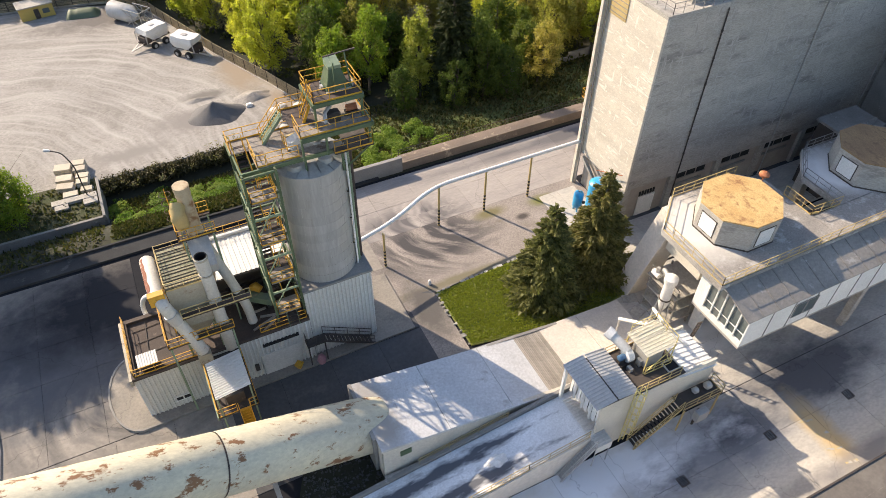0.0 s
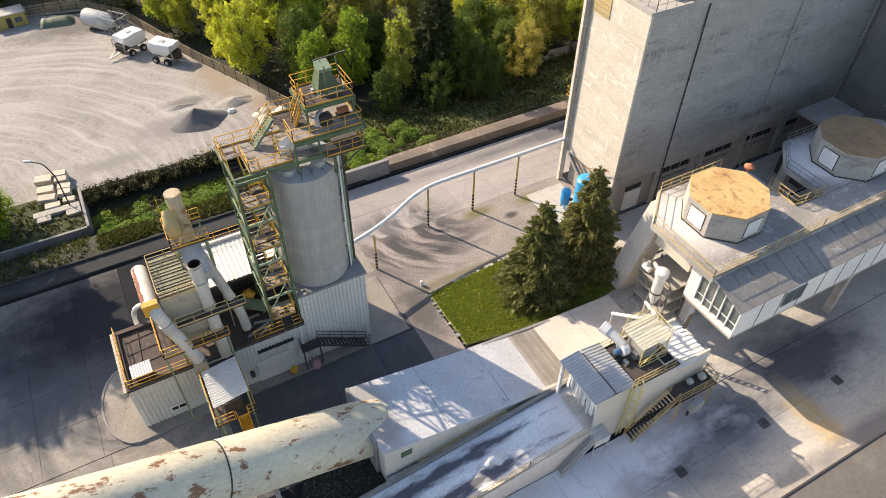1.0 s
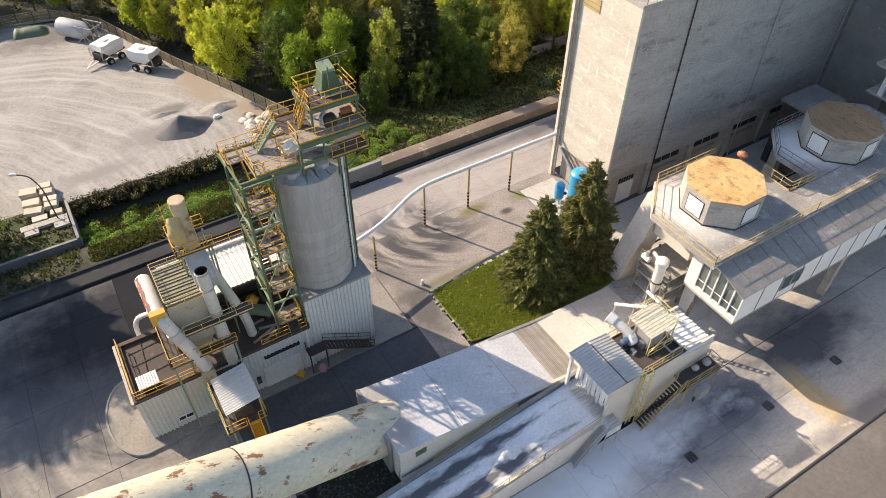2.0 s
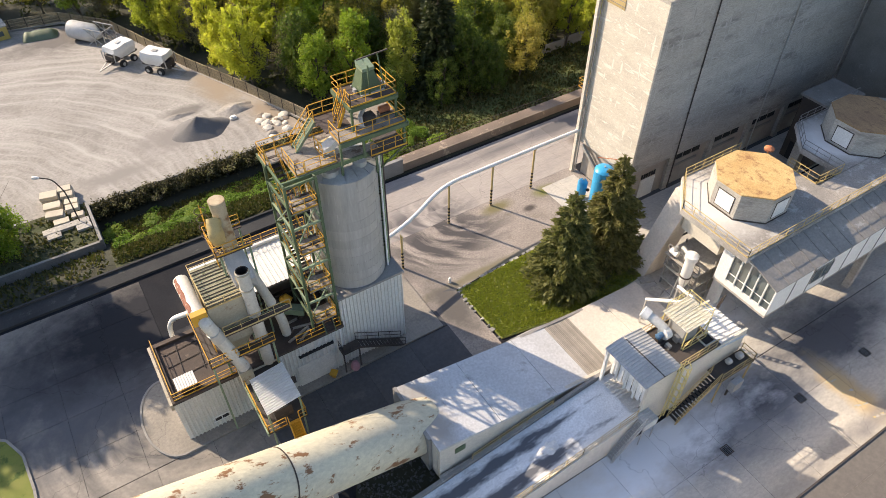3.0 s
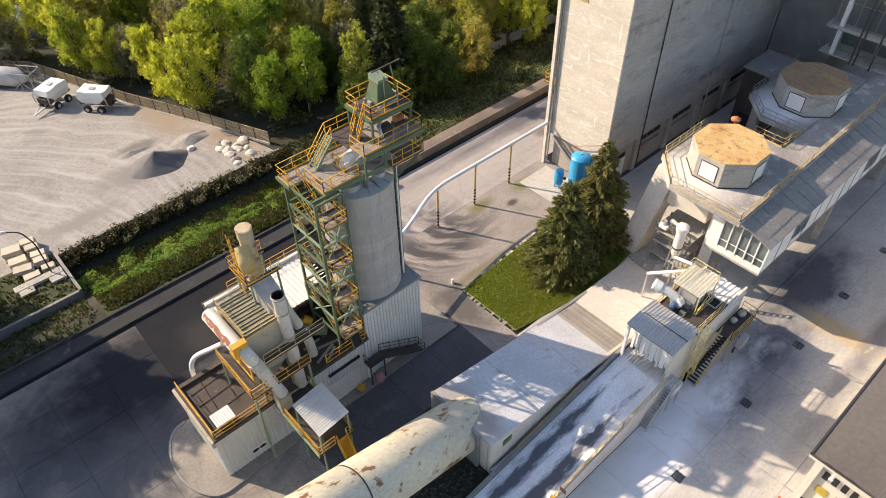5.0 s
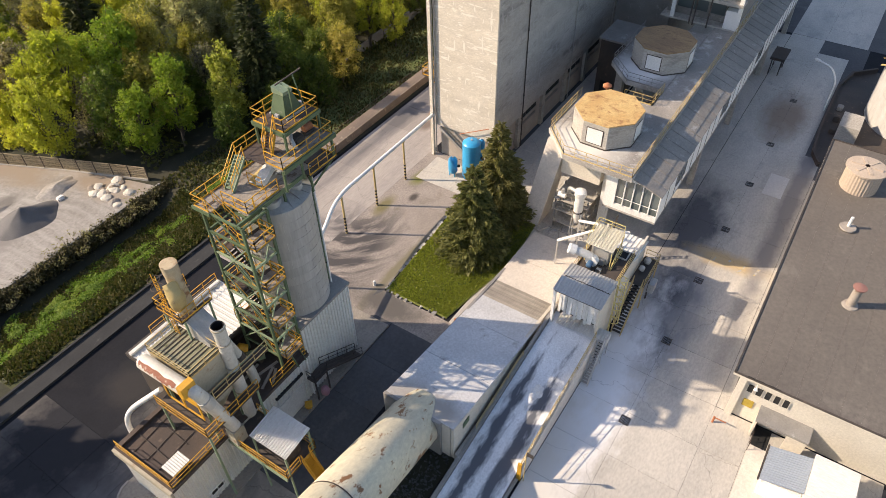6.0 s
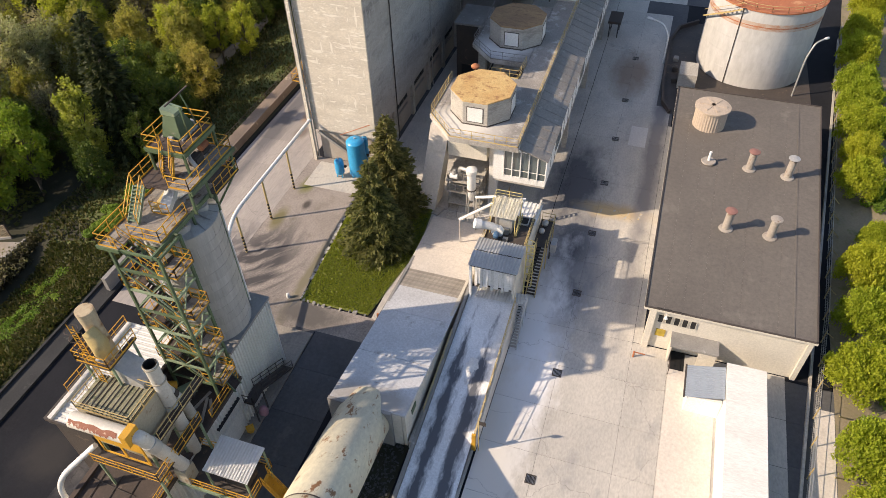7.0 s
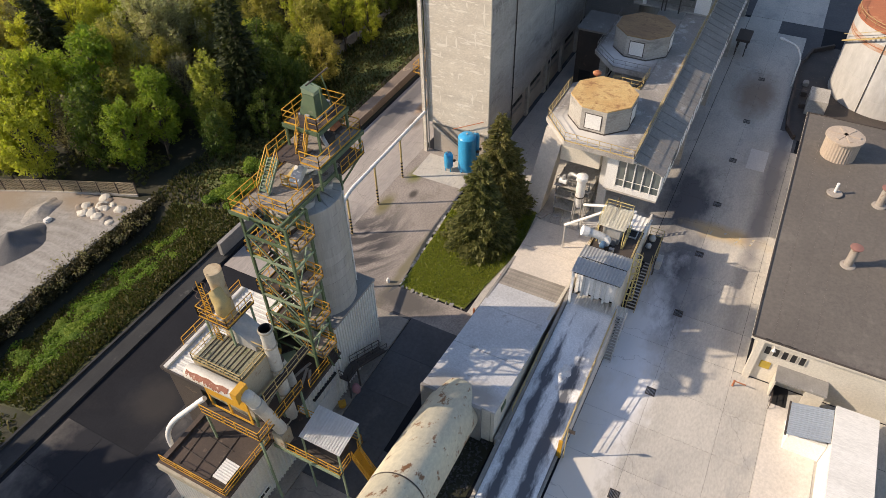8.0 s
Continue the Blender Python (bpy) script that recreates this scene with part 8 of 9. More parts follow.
bmesh.ops.bevel(bm, geom=bm.edges[:], offset=0.15, segments=2, affect="EDGES")
bmesh.ops.translate(bm, vec=(14.4, 93.0, yard_z(93)), verts=bm.verts)
solo("boulder", bm, M_PAINT, "single pale boulder between the gravel heaps", "boulder")
# stacked pallets of stone slabs beside the lamp
random.seed(8)
M_STONE = surface("beige_stone_blocks", (0.56, 0.50, 0.40), (0.47, 0.42, 0.335), 0.9, 2.0, 6.0, 0.15, vary=0.08)
for x, y, w, d, n in ((-12.3, 86.7, 2.2, 1.5, 4), (-12.3, 84.5, 2.1, 1.4, 3), (-12.3, 82.5, 2.2, 1.3, 3), (-11.9, 80.9, 1.9, 1.1, 2), (-10.3, 87.0, 1.7, 1.2, 4), (-10.3, 85.5, 1.6, 1.1, 4), (-10.2, 84.1, 1.7, 1.1, 3), (-10.2, 82.7, 1.6, 1.1, 3), (-9.9, 81.3, 1.5, 1.0, 2)):
    pl = thing("slab_stack", "stack of beige stone slabs on a pallet", "stack", x, y, yard_z(max(y, 82)) + 0.1, -9 + random.uniform(-6, 6), group="slab stacks")
    part("pallet", boxes((-w / 2, w / 2, -d / 2, d / 2, 0, 0.14)), M_WOOD, pl)
    for k in range(n):
        dx, dy = random.uniform(-0.07, 0.07), random.uniform(-0.05, 0.05)
        bm = boxes((-w * 0.47 + dx, w * 0.47 + dx, -d * 0.47 + dy, d * 0.47 + dy, 0.15 + k * 0.3, 0.43 + k * 0.3))
        bmesh.ops.bevel(bm, geom=bm.edges[:], offset=0.02, segments=1, affect="EDGES")
        part("slab", bm, M_STONE, pl)
bs = place("low_platform", "white concrete platform edge at the garden plot", "platform", -11, 79, -2.72)
piece("slab", boxes((-14.3, -8.9, 79.3, 80.3, -2.75, -2.35), (-14.0, -12.4, 78.3, 79.3, -2.75, -2.4), (-10.6, -8.9, 78.2, 79.3, -2.75, -2.4)), M_CONC, bs)
street_lamp(-10.0, 79.9, 7.4, -2.0, 1.2, "dark curved lamp post at the yard's corner")
# yard fence on the wooded side
yf = place("yard_fence", "rusty mesh fence on a pale kerb along the wood", "fence", 12, 115, yard_z(115))
line = [(23.4, 85.6), (18.9, 99.0), (13.4, 113.6), (6.2, 137.4), (-1.2, 147.2), (-30, 153)]
for (xa, ya), (xb, yb) in zip(line, line[1:]):
    k = max(1, round(math.hypot(xb - xa, yb - ya) / 3))
    for i in range(k):
        p = Vector((xa + (xb - xa) * i / k, ya + (yb - ya) * i / k, 0))
        q = Vector((xa + (xb - xa) * (i + 1) / k, ya + (yb - ya) * (i + 1) / k, 0))
        p.z, q.z = yard_z(p.y), yard_z(q.y)
        up2 = Vector((0, 0, 1))
        bm = bmesh.new()
        beam(bm, p, p + up2 * 2.3, 0.12)
        piece("post", bm, M_RUSTDK, yf)
        bm = bmesh.new()
        for z in (0.35, 0.9, 1.5, 2.2):
            beam(bm, p + up2 * z, q + up2 * z, 0.05)
        for j in range(16):
            c = p.lerp(q, j / 16)
            beam(bm, c + up2 * 0.2, c + up2 * 2.2, 0.07)
        piece("mesh_panel", bm, M_FENCE, yf)
        bm = bmesh.new()
        beam(bm, p + up2 * 0.1, q + up2 * 0.1, 0.35, 0.35)
        piece("kerb", bm, M_CONC, yf)

# ---- at the tower's foot ----
def pressure_tank(x, y, r, h, label):
    t = thing("air_tank", label, "tank", x, y, 0, group="blue air tanks")
    bm = bmesh.new()
    tube(bm, [(0, 0, 0.45), (0, 0, 0.6), (0, 0, 0.85), (0, 0, h - 0.4), (0, 0, h - 0.15), (0, 0, h)], [r * 0.4, r * 0.8, r, r, r * 0.8, r * 0.35], 28)
    part("shell", bm, M_BLUE, t, smooth=True)
    for k in range(3):
        a = math.tau * k / 3
        part("leg", boxes((r * 0.7 * math.cos(a) - 0.06, r * 0.7 * math.cos(a) + 0.06, r * 0.7 * math.sin(a) - 0.06, r * 0.7 * math.sin(a) + 0.06, 0, 0.8)), M_BLUE, t)
    bm = bmesh.new()
    drum(bm, 0, 0, h - 0.02, h + 0.15, 0.12, n=10)
    part("valve", bm, M_GALV, t)
    bm = bmesh.new()
    tube(bm, [(r * 0.6, -r, h * 0.55), (r * 0.5, -r - 0.15, h * 0.55)], 0.2, 12)
    part("port", bm, M_DARKST, t)
    return t


pressure_tank(43.9, 45.6, 1.15, 6.1, "tall upright blue compressed-air tank")
pressure_tank(43.3, 48.0, 0.6, 2.9, "small upright blue compressed-air tank")
pressure_tank(45.3, 45.0, 0.45, 5.6, "slim upright blue compressed-air tank")
bo = place("bollard", "small white bollard at the lawn's corner", "bollard", 22.1, 44.75, 0)
bm = bmesh.new()
tube(bm, [(22.1, 44.75, 0), (22.1, 44.75, 0.45), (22.1, 44.75, 0.65), (22.1, 44.75, 0.7)], [0.18, 0.18, 0.13, 0.04], 12)
piece("post", bm, M_PAINT, bo, smooth=True)
# stones of the lawn's edging
random.seed(3)
edge_pts = [(38.3, 44.3), (30.0, 43.8), (22.2, 43.3), (22.0, 39.5), (22.2, 35.4)]
ed = place("lawn_edging", "row of pale rough stones edging the lawn", "edging", 22, 40, 0)
for (xa, ya), (xb, yb) in zip(edge_pts, edge_pts[1:]):
    k = round(math.hypot(xb - xa, yb - ya) / 0.6)
    for i in range(k):
        if random.random() < 0.22:
            continue
        x, y = xa + (xb - xa) * (i + 0.5) / k + random.uniform(-0.06, 0.06), ya + (yb - ya) * (i + 0.5) / k + random.uniform(-0.06, 0.06)
        s = random.uniform(0.14, 0.30)
        bm = bmesh.new()
        vs = box(bm, -s, s, -s * 0.7, s * 0.7, 0, 0.12 + s * 0.4)
        for v in vs:
            v.co += Vector((random.uniform(-1, 1), random.uniform(-1, 1), random.uniform(-1, 0.6))) * 0.06
            v.co = Matrix.Rotation(random.uniform(-0.2, 0.2), 3, "Z") @ v.co + Vector((x, y, 0.0))
        piece("stone", bm, M_CONC if random.random() < 0.5 else M_CONC_D, ed)
# old broken wall at the wood's edge
random.seed(12)
ow = place("old_wall", "broken mossy concrete wall at the wood's edge", "wall", 40, 81, -3)
for i in range(4, 15):
    x = 24 + i * 4.1
    h = random.choice((0.8, 1.3, 1.6, 1.9))
    z = height(x, 82) - 0.4
    piece("panel", boxes((x, x + 3.9, 81.8, 82.15, z, z + 0.4 + h)), M_CONC_D, ow)
rails_w = place("ledge_rail", "thin rusty rail along the road wall's ledge", "rail", 80, 65.7, 1.15)
rails(rails_w, [(27.6, 65.75, 1.15), (50, 65.75, 1.15), (80, 65.75, 1.15), (120, 65.75, 1.15)], M_RUSTDK, step=3.0, h=0.9, toe=False)

# ---- plants ----
def leaves(cen, rad, n, size, rng, droop=0.0, flat=0.5, inner=0.45):
    """n leaf clumps, each a bent quad, spread over the outer part of the given blobs."""
    cen, rad = np.array(cen, float), np.array(rad, float)
    w = rad.prod(axis=1) ** (2 / 3)
    k = rng.choice(len(cen), n, p=w / w.sum())
    d = rng.normal(size=(n, 3))
    d /= np.linalg.norm(d, axis=1)[:, None]
    r = rng.uniform(inner, 1.08, n) ** 0.6
    pos = cen[k] + d * rad[k] * r[:, None]
    nrm = d * (1 - flat) + rng.normal(size=(n, 3)) * 0.5 + np.array([0, 0, flat])
    nrm /= np.linalg.norm(nrm, axis=1)[:, None]
    u = np.cross(nrm, rng.normal(size=(n, 3)))
    u /= np.linalg.norm(u, axis=1)[:, None]
    v = np.cross(nrm, u)
    s = size * rng.uniform(0.55, 1.35, n)[:, None]
    u, v = u * s, v * s * rng.uniform(0.5, 1.0, n)[:, None]
    q = np.stack([pos - u, pos - v * 0.8 + nrm * s * 0.25, pos + u, pos + v], axis=1)
    q[:, :, 2] -= droop * s
    return q.reshape(-1, 3)


def quads(name, pts, mat):
    me = bpy.data.meshes.new(name)
    n = len(pts) // 4
    me.from_pydata(pts.tolist(), [], [(4 * i, 4 * i + 1, 4 * i + 2, 4 * i + 3) for i in range(n)])
    me.materials.append(mat)
    return me


def sprays(cen, rad, n, size, rng):
    """n single leaf sprays, thinning out from the middle of each blob."""
    cen, rad = np.array(cen, float), np.array(rad, float)
    w = rad.prod(axis=1) ** (2 / 3)
    k = rng.choice(len(cen), n, p=w / w.sum())
    pos = cen[k] + np.clip(rng.normal(size=(n, 3)), -1.7, 1.7) * rad[k] * 0.62
    u = rng.normal(size=(n, 3)) + np.array([0, 0, 0.5])
    u /= np.linalg.norm(u, axis=1)[:, None]
    v = np.cross(u, rng.normal(size=(n, 3)))
    v /= np.linalg.norm(v, axis=1)[:, None]
    s = size * rng.uniform(0.5, 1.4, n)[:, None]
    return np.stack([pos - v * s * 0.75, pos + v * s * 0.75, pos + u * s * 1.7], axis=1).reshape(-1, 3)


def broadleaf(seed, h, spread, n, size, mat, base=0.25, bare=0):
    """Meshes of one deciduous tree: a tapered trunk with upswept limbs, and a loose crown of leaf sprays."""
    rng = np.random.default_rng(seed)
    bm = bmesh.new()
    lean = rng.normal(size=2) * 0.03 * h
    tube(bm, [(0, 0, -0.3), (lean[0] * 0.3, lean[1] * 0.3, h * 0.35), (lean[0], lean[1], h * 0.7), (lean[0] * 1.2, lean[1] * 1.2, h * 0.97)], [h * 0.014, h * 0.011, h * 0.006, 0.03], 7)
    cen, rad = [], []
    k = 78
    for i in range(k):
        a = i * 2.4 + rng.uniform(-0.5, 0.5)
        t = base + (1 - base) * (i + 0.6) / k
        rr = spread * math.sin(math.pi * (0.2 + 0.66 * (t - base) / (1 - base))) * math.sqrt(rng.uniform(0.04, 1.0))
        c = np.array([lean[0] * t + rr * math.cos(a), lean[1] * t + rr * math.sin(a), h * t * rng.uniform(0.9, 1.04)])
        if i % 3 == 0 or bare:
            tube(bm, [(lean[0] * t, lean[1] * t, h * max(0.12, t - 0.28)), tuple(c * 0.6 + np.array([0, 0, h * t * 0.33])), tuple(c + np.array([0, 0, spread * 0.2]))], [h * 0.005, h * 0.003, 0.015], 4, False)
        for j in range(bare):
            e = c + rng.normal(size=3) * spread * 0.35
            tube(bm, [tuple(c * 0.7 + np.array([0, 0, h * t * 0.27])), tuple(e)], [0.04, 0.012], 3, False)
        cen.append(c)
        rad.append(np.array([0.9, 0.9, 1.3]) * spread * rng.uniform(0.09, 0.21))
    hearts = [(lean[0] * t + c[0] * 0.62, lean[1] * t + c[1] * 0.62, c[2] * 0.97) for c in cen[::3]]
    m = n // 9
    pts = np.concatenate([sprays(cen, rad, n, size, rng), sprays(hearts, [r * 1.1 for r in rad[::3]], m, size * 2.6, rng)])
    me = bpy.data.meshes.new("crown")
    me.from_pydata(pts.tolist(), [], [(3 * i, 3 * i + 1, 3 * i + 2) for i in range(n + m)])
    me.materials.append(mat)
    return mesh_of("trunk", bm, M_BARK, True), me


def conifer(seed, h, spread, n, size, mat, whorls=16):
    """Meshes of one spruce: a straight trunk and drooping tiers of needles."""
    rng = np.random.default_rng(seed)
    bm = bmesh.new()
    tube(bm, [(0, 0, -0.3), (0, 0, h * 0.5), (0, 0, h * 0.98)], [h * 0.017, h * 0.01, 0.02], 8)
    pts = []
    for i in range(whorls):
        t = (i + 0.3) / whorls
        z = h * (0.06 + 0.92 * t)
        R = spread * (1 - t) ** 0.85 * rng.uniform(0.85, 1.1) + 0.15
        m = max(5, int(11 * (1 - t) + 4))
        for j in range(m):
            a = math.tau * (j + rng.uniform(-0.3, 0.3)) / m + i * 0.7
            L = R * rng.uniform(0.7, 1.1)
            dirv = np.array([math.cos(a), math.sin(a), 0])
            tip = dirv * L + np.array([0, 0, z - 0.22 * L + 0.05 * h * t])
            tube(bm, [(0, 0, z), tuple(tip)], [0.03, 0.01], 3, False)
            c = max(5, int(n / whorls / m * (L / spread) * 3.6))
            f = rng.uniform(0.25, 1.0, c) ** 0.7
            p = np.array([0, 0, z]) + (tip - np.array([0, 0, z])) * f[:, None] + rng.normal(size=(c, 3)) * np.array([0.15, 0.15, 0.10]) * L * (1.3 - f)[:, None] * 1.2
            side = np.array([-dirv[1], dirv[0], 0])
            s = size * rng.uniform(0.5, 1.3, c)[:, None]
            u = dirv * s * 1.6 + rng.normal(size=(c, 3)) * s * 0.6 - np.array([0, 0, 0.25]) * s
            v = side * s * 0.4 + rng.normal(size=(c, 3)) * s * 0.3
            pts.append(np.stack([p - v, p + v, p + u], axis=1).reshape(-1, 3))
    pts = np.concatenate(pts)
    me = bpy.data.meshes.new("crown")
    me.from_pydata(pts.tolist(), [], [(3 * i, 3 * i + 1, 3 * i + 2) for i in range(len(pts) // 3)])
    me.materials.append(mat)
    return mesh_of("trunk", bm, M_BARK, True), me


def plant(name, meshes, x, y, z, label, category, rz=0, s=1.0, sz=None, group=""):
    t = thing(name, label, category, x, y, z, rz, group)
    t.scale = (s, s, sz or s)
    for nm, me in zip(("trunk", "crown"), meshes):
        part(nm, me, None, t)
    return t


# the two spruces on the lawn
plant("spruce", conifer(1, 13.6, 4.35, 19000, 0.21, LEAF["needle"], 22), 39.0, 38.9, 0.1, "tall dark green spruce on the lawn", "tree", 0, group="lawn spruces")
plant("spruce", conifer(2, 12.0, 4.2, 17000, 0.21, LEAF["needle"], 21), 32.7, 38.5, 0.1, "shorter dark green spruce on the lawn", "tree", 40, group="lawn spruces")

# clipped yellow-green trees along the boundary fence
cl_m = []
for sd in (21, 22, 23):
    rng = np.random.default_rng(sd)
    bm = bmesh.new()
    tube(bm, [(0, 0, -0.2), (0.1, 0, 1.6), (0, 0.1, 3.4)], [0.22, 0.18, 0.1], 8)
    cen, rad = [(0, 0, 2.7), (0, 0, 3.8)], [(1.7, 1.7, 1.3), (1.0, 1.0, 1.0)]
    for k in range(26):
        a, t = k * 2.4, (k + 0.5) / 26
        r = 2.15 * math.sqrt(1 - t * t * 0.85) * rng.uniform(0.85, 1.05)
        cen.append((r * math.cos(a), r * math.sin(a), 1.5 + 3.3 * t))
        rad.append((0.5, 0.5, 0.6))
    tri3 = sprays(cen, rad, 15000, 0.125, rng).reshape(-1, 3, 3)
    tri3[:, 2] = tri3[:, :2].mean(axis=1) + (tri3[:, 2] - tri3[:, :2].mean(axis=1)) * 0.5 + np.array([0, 0, 0.11])
    tri3 = tri3.reshape(-1, 3)
    me = bpy.data.meshes.new("crown")
    me.from_pydata(tri3.tolist(), [], [(3 * i, 3 * i + 1, 3 * i + 2) for i in range(len(tri3) // 3)])
    me.materials.append(LEAF["willow"])
    cl_m.append((mesh_of("trunk", bm, M_BARK, True), me))
random.seed(31)
for i, (x, y, s) in enumerate(((12.5, -11.6, 1.0), (18.6, -11.8, 1.0), (27.0, -11.7, 1.08), (34.4, -12.9, 0.98), (41.4, -13.4, 0.98), (57.6, -14.6, 1.0), (69.0, -15.6, 1.12), (74.8, -15.9, 1.05), (80.5, -16.2, 1.1), (89.5, -17.2, 1.1), (98.0, -18.6, 1.1), (108, -20.5, 1.1), (48.0, -15.8, 0.7), (63.4, -15.2, 0.9))):
    plant("clipped_tree", cl_m[i % 3], x, y, 0, "round clipped yellow-green tree beside the fence", "tree", random.uniform(0, 360), s * 1.08, s * 1.08 * random.uniform(0.95, 1.1), "clipped fence trees")
random.seed(33)
bush_m = []
for sd in (41, 42):
    rng = np.random.default_rng(sd)
    bm = bmesh.new()
    for k in range(5):
        a = k * 1.26
        tube(bm, [(0, 0, -0.1), (0.4 * math.cos(a), 0.4 * math.sin(a), 0.8)], [0.04, 0.015], 5)
    cen = [(rng.normal() * 0.5, rng.normal() * 0.5, 0.7 + rng.uniform(-0.2, 0.4)) for _ in range(7)]
    bush_m.append((mesh_of("trunk", bm, M_BARK), quads("crown", leaves(cen, [(0.7, 0.7, 0.6)] * 7, 1500, 0.12, rng), LEAF["shrub"])))
for i in range(16):
    x = 18 + i * 4.6 + random.uniform(-1.5, 1.5)
    plant("bush", bush_m[i % 2], x, fence_y(x) - 5.5 + random.uniform(-1.6, 1.2), 0, "low green bush under the clipped trees", "bush", random.uniform(0, 360), random.uniform(0.8, 1.5), None, "verge bushes")
# shrubs on the ditch bank
for i in range(16):
    x = -7.5 + 28 * random.random() ** 1.5
    y = random.uniform(71.5, 78.5) - max(0, x - 4) * 0.12
    s = random.uniform(0.5, 1.15) * (1.1 if x < 9 else 0.7)
    plant("bush", bush_m[i % 2], x, y, height(x, y), "bright green shrub on the ditch bank", "bush", random.uniform(0, 360), s, s * 0.5, "ditch shrubs")
for i in range(22):
    x, y = random.uniform(24.2, 36), random.uniform(67.2, 74)
    s = random.uniform(0.6, 1.2)
    plant("bush", bush_m[i % 2], x, y, height(x, y), "yellow-green shrub on the verge behind the panel wall", "bush", random.uniform(0, 360), s, s * 0.7, "verge shrubs")
tw_m = []
for sd in (51, 52):
    rng = np.random.default_rng(sd)
    bm = bmesh.new()
    pts4 = []
    for k in range(26):
        a, l = rng.uniform(0, 6.28), rng.uniform(0.9, 2.1)
        e = np.array([math.cos(a) * l * 0.7, math.sin(a) * l * 0.7, l])
        tube(bm, [(0, 0, 0), tuple(e * 0.5 + rng.normal(size=3) * 0.1), tuple(e)], [0.035, 0.02, 0.008], 4, False)
        pts4.append(e)
    tw_m.append((mesh_of("trunk", bm, M_BARK), quads("crown", leaves(np.array(pts4), np.full((26, 3), 0.3), 260, 0.09, rng), LEAF["brown"])))
for i in range(9):
    x = -7.5 + i * 3.4 + random.uniform(-0.6, 0.6)
    plant("twig_shrub", tw_m[i % 2], x, 82.2 + random.uniform(-0.5, 0.5), height(x, 82.2), "bare brown twig shrub against the yard wall", "bush", random.uniform(0, 360), random.uniform(0.9, 1.5), None, "bare twig shrubs")

# woodland
kinds = [
    (broadleaf(101, 15, 4.2, 6400, 0.17, LEAF["spring"]), "yellow-green spring broadleaf tree in the wood"),
    (broadleaf(102, 17, 4.0, 6400, 0.17, LEAF["green"]), "fresh green broadleaf tree in the wood"),
    (broadleaf(103, 14, 4.4, 6000, 0.17, LEAF["olive"]), "olive-green broadleaf tree in the wood"),
    (broadleaf(104, 13, 4.0, 3600, 0.13, LEAF["brown"], 0.2, 2), "half-bare grey-brown tree in the wood"),
    (broadleaf(105, 18, 3.7, 6400, 0.17, LEAF["spring"], 0.35), "tall yellow-green tree in the wood"),
    (broadleaf(106, 11, 4.2, 6000, 0.17, LEAF["green"], 0.10), "bushy green tree at the wood's edge"),
    (broadleaf(108, 14, 4.3, 6200, 0.16, LEAF["deep"], 0.12), "deep green broadleaf tree at the wood's shaded side"),
    (conifer(107, 21, 4.2, 9000, 0.34, LEAF["dark"], 20), "tall dark spruce in the wood"),
]
random.seed(77)
spots = []


def in_wood(x, y):
    if y < (74.5 if x > 34 else 80 if x > 28 else 84) or y > bank_y(x) - 1:
        return False
    if x < -2 and y > 151 - (x + 1) * 0.2 + 2:
        return x > -62
    if x < 26 and y < 160:
        k = None
        for (xa, ya), (xb, yb) in zip(line, line[1:]):
            if min(ya, yb) <= y <= max(ya, yb):
                k = xa + (xb - xa) * (y - ya) / (yb - ya)
        if k is None or x < k + 2.0:
            return False
    return True


gy = 75.5
while gy < 168:
    gx = -62.0
    while gx < 112:
        x, y = gx + random.uniform(-2.4, 2.4), gy + random.uniform(-2.4, 2.4)
        if in_wood(x, y) and not (x > 110 and y > 130):
            spots.append((x, y))
        gx += 6.3
    gy += 6.0
SPRUCES = ((43.0, 80.6), (46.0, 85.0), (97.0, 98.0), (74.0, 118.0), (64.0, 112.0), (40.0, 118.0))
for x, y in spots:
    if any(math.hypot(x - a, y - b) < 3.6 for a, b in SPRUCES) or math.hypot(x - 38.6, y - 82.9) < 3.2 or math.hypot(x - 51, y - 107) < 6.5:
        continue
    r = random.random()
    k = 0 if r < 0.25 else 1 if r < 0.41 else 2 if r < 0.66 else 3 if r < 0.81 else 4 if r < 0.92 else 5
    if x > 14 and y < 97 and x < 52:
        k = random.choice((6, 6, 6, 3, 1, 2, 5, 1))
    elif x > 40:
        k = random.choice((0, 2, 2, 3, 3, 4, 2, 0))
    if y < 90 and random.random() < 0.5:
        k = 6
    s = random.uniform(0.72, 1.12) * (0.75 if y < 83 else 0.85 if y < 90 else 1.0)
    m, lab = kinds[k]
    plant("woodland_tree", m, x, y, height(x, y) - 0.1, lab, "tree", random.uniform(0, 360), s, s * random.uniform(0.85, 1.1), "woodland trees")
for x, y in SPRUCES:
    plant("woodland_spruce", kinds[7][0], x, y, height(x, y), kinds[7][1], "tree", random.uniform(0, 360), random.uniform(0.85, 1.1), None, "woodland spruces")
PALE_WILLOW = broadleaf(133, 15, 6.0, 15000, 0.16, leafy("pale_willow_catkins", (0.34, 0.32, 0.17), (0.46, 0.43, 0.26), sub=0.4), 0.12, 1)
plant("woodland_tree", broadleaf(131, 13.5, 2.9, 7500, 0.15, leafy("pale_yellow_leaves", (0.30, 0.31, 0.05), (0.44, 0.42, 0.10), sub=0.4), 0.12), 38.6, 82.9, height(38.6, 82.9) - 0.1, "pale yellow-green young tree in front of the spruces", "tree", 0, 1.0, None, "woodland trees")
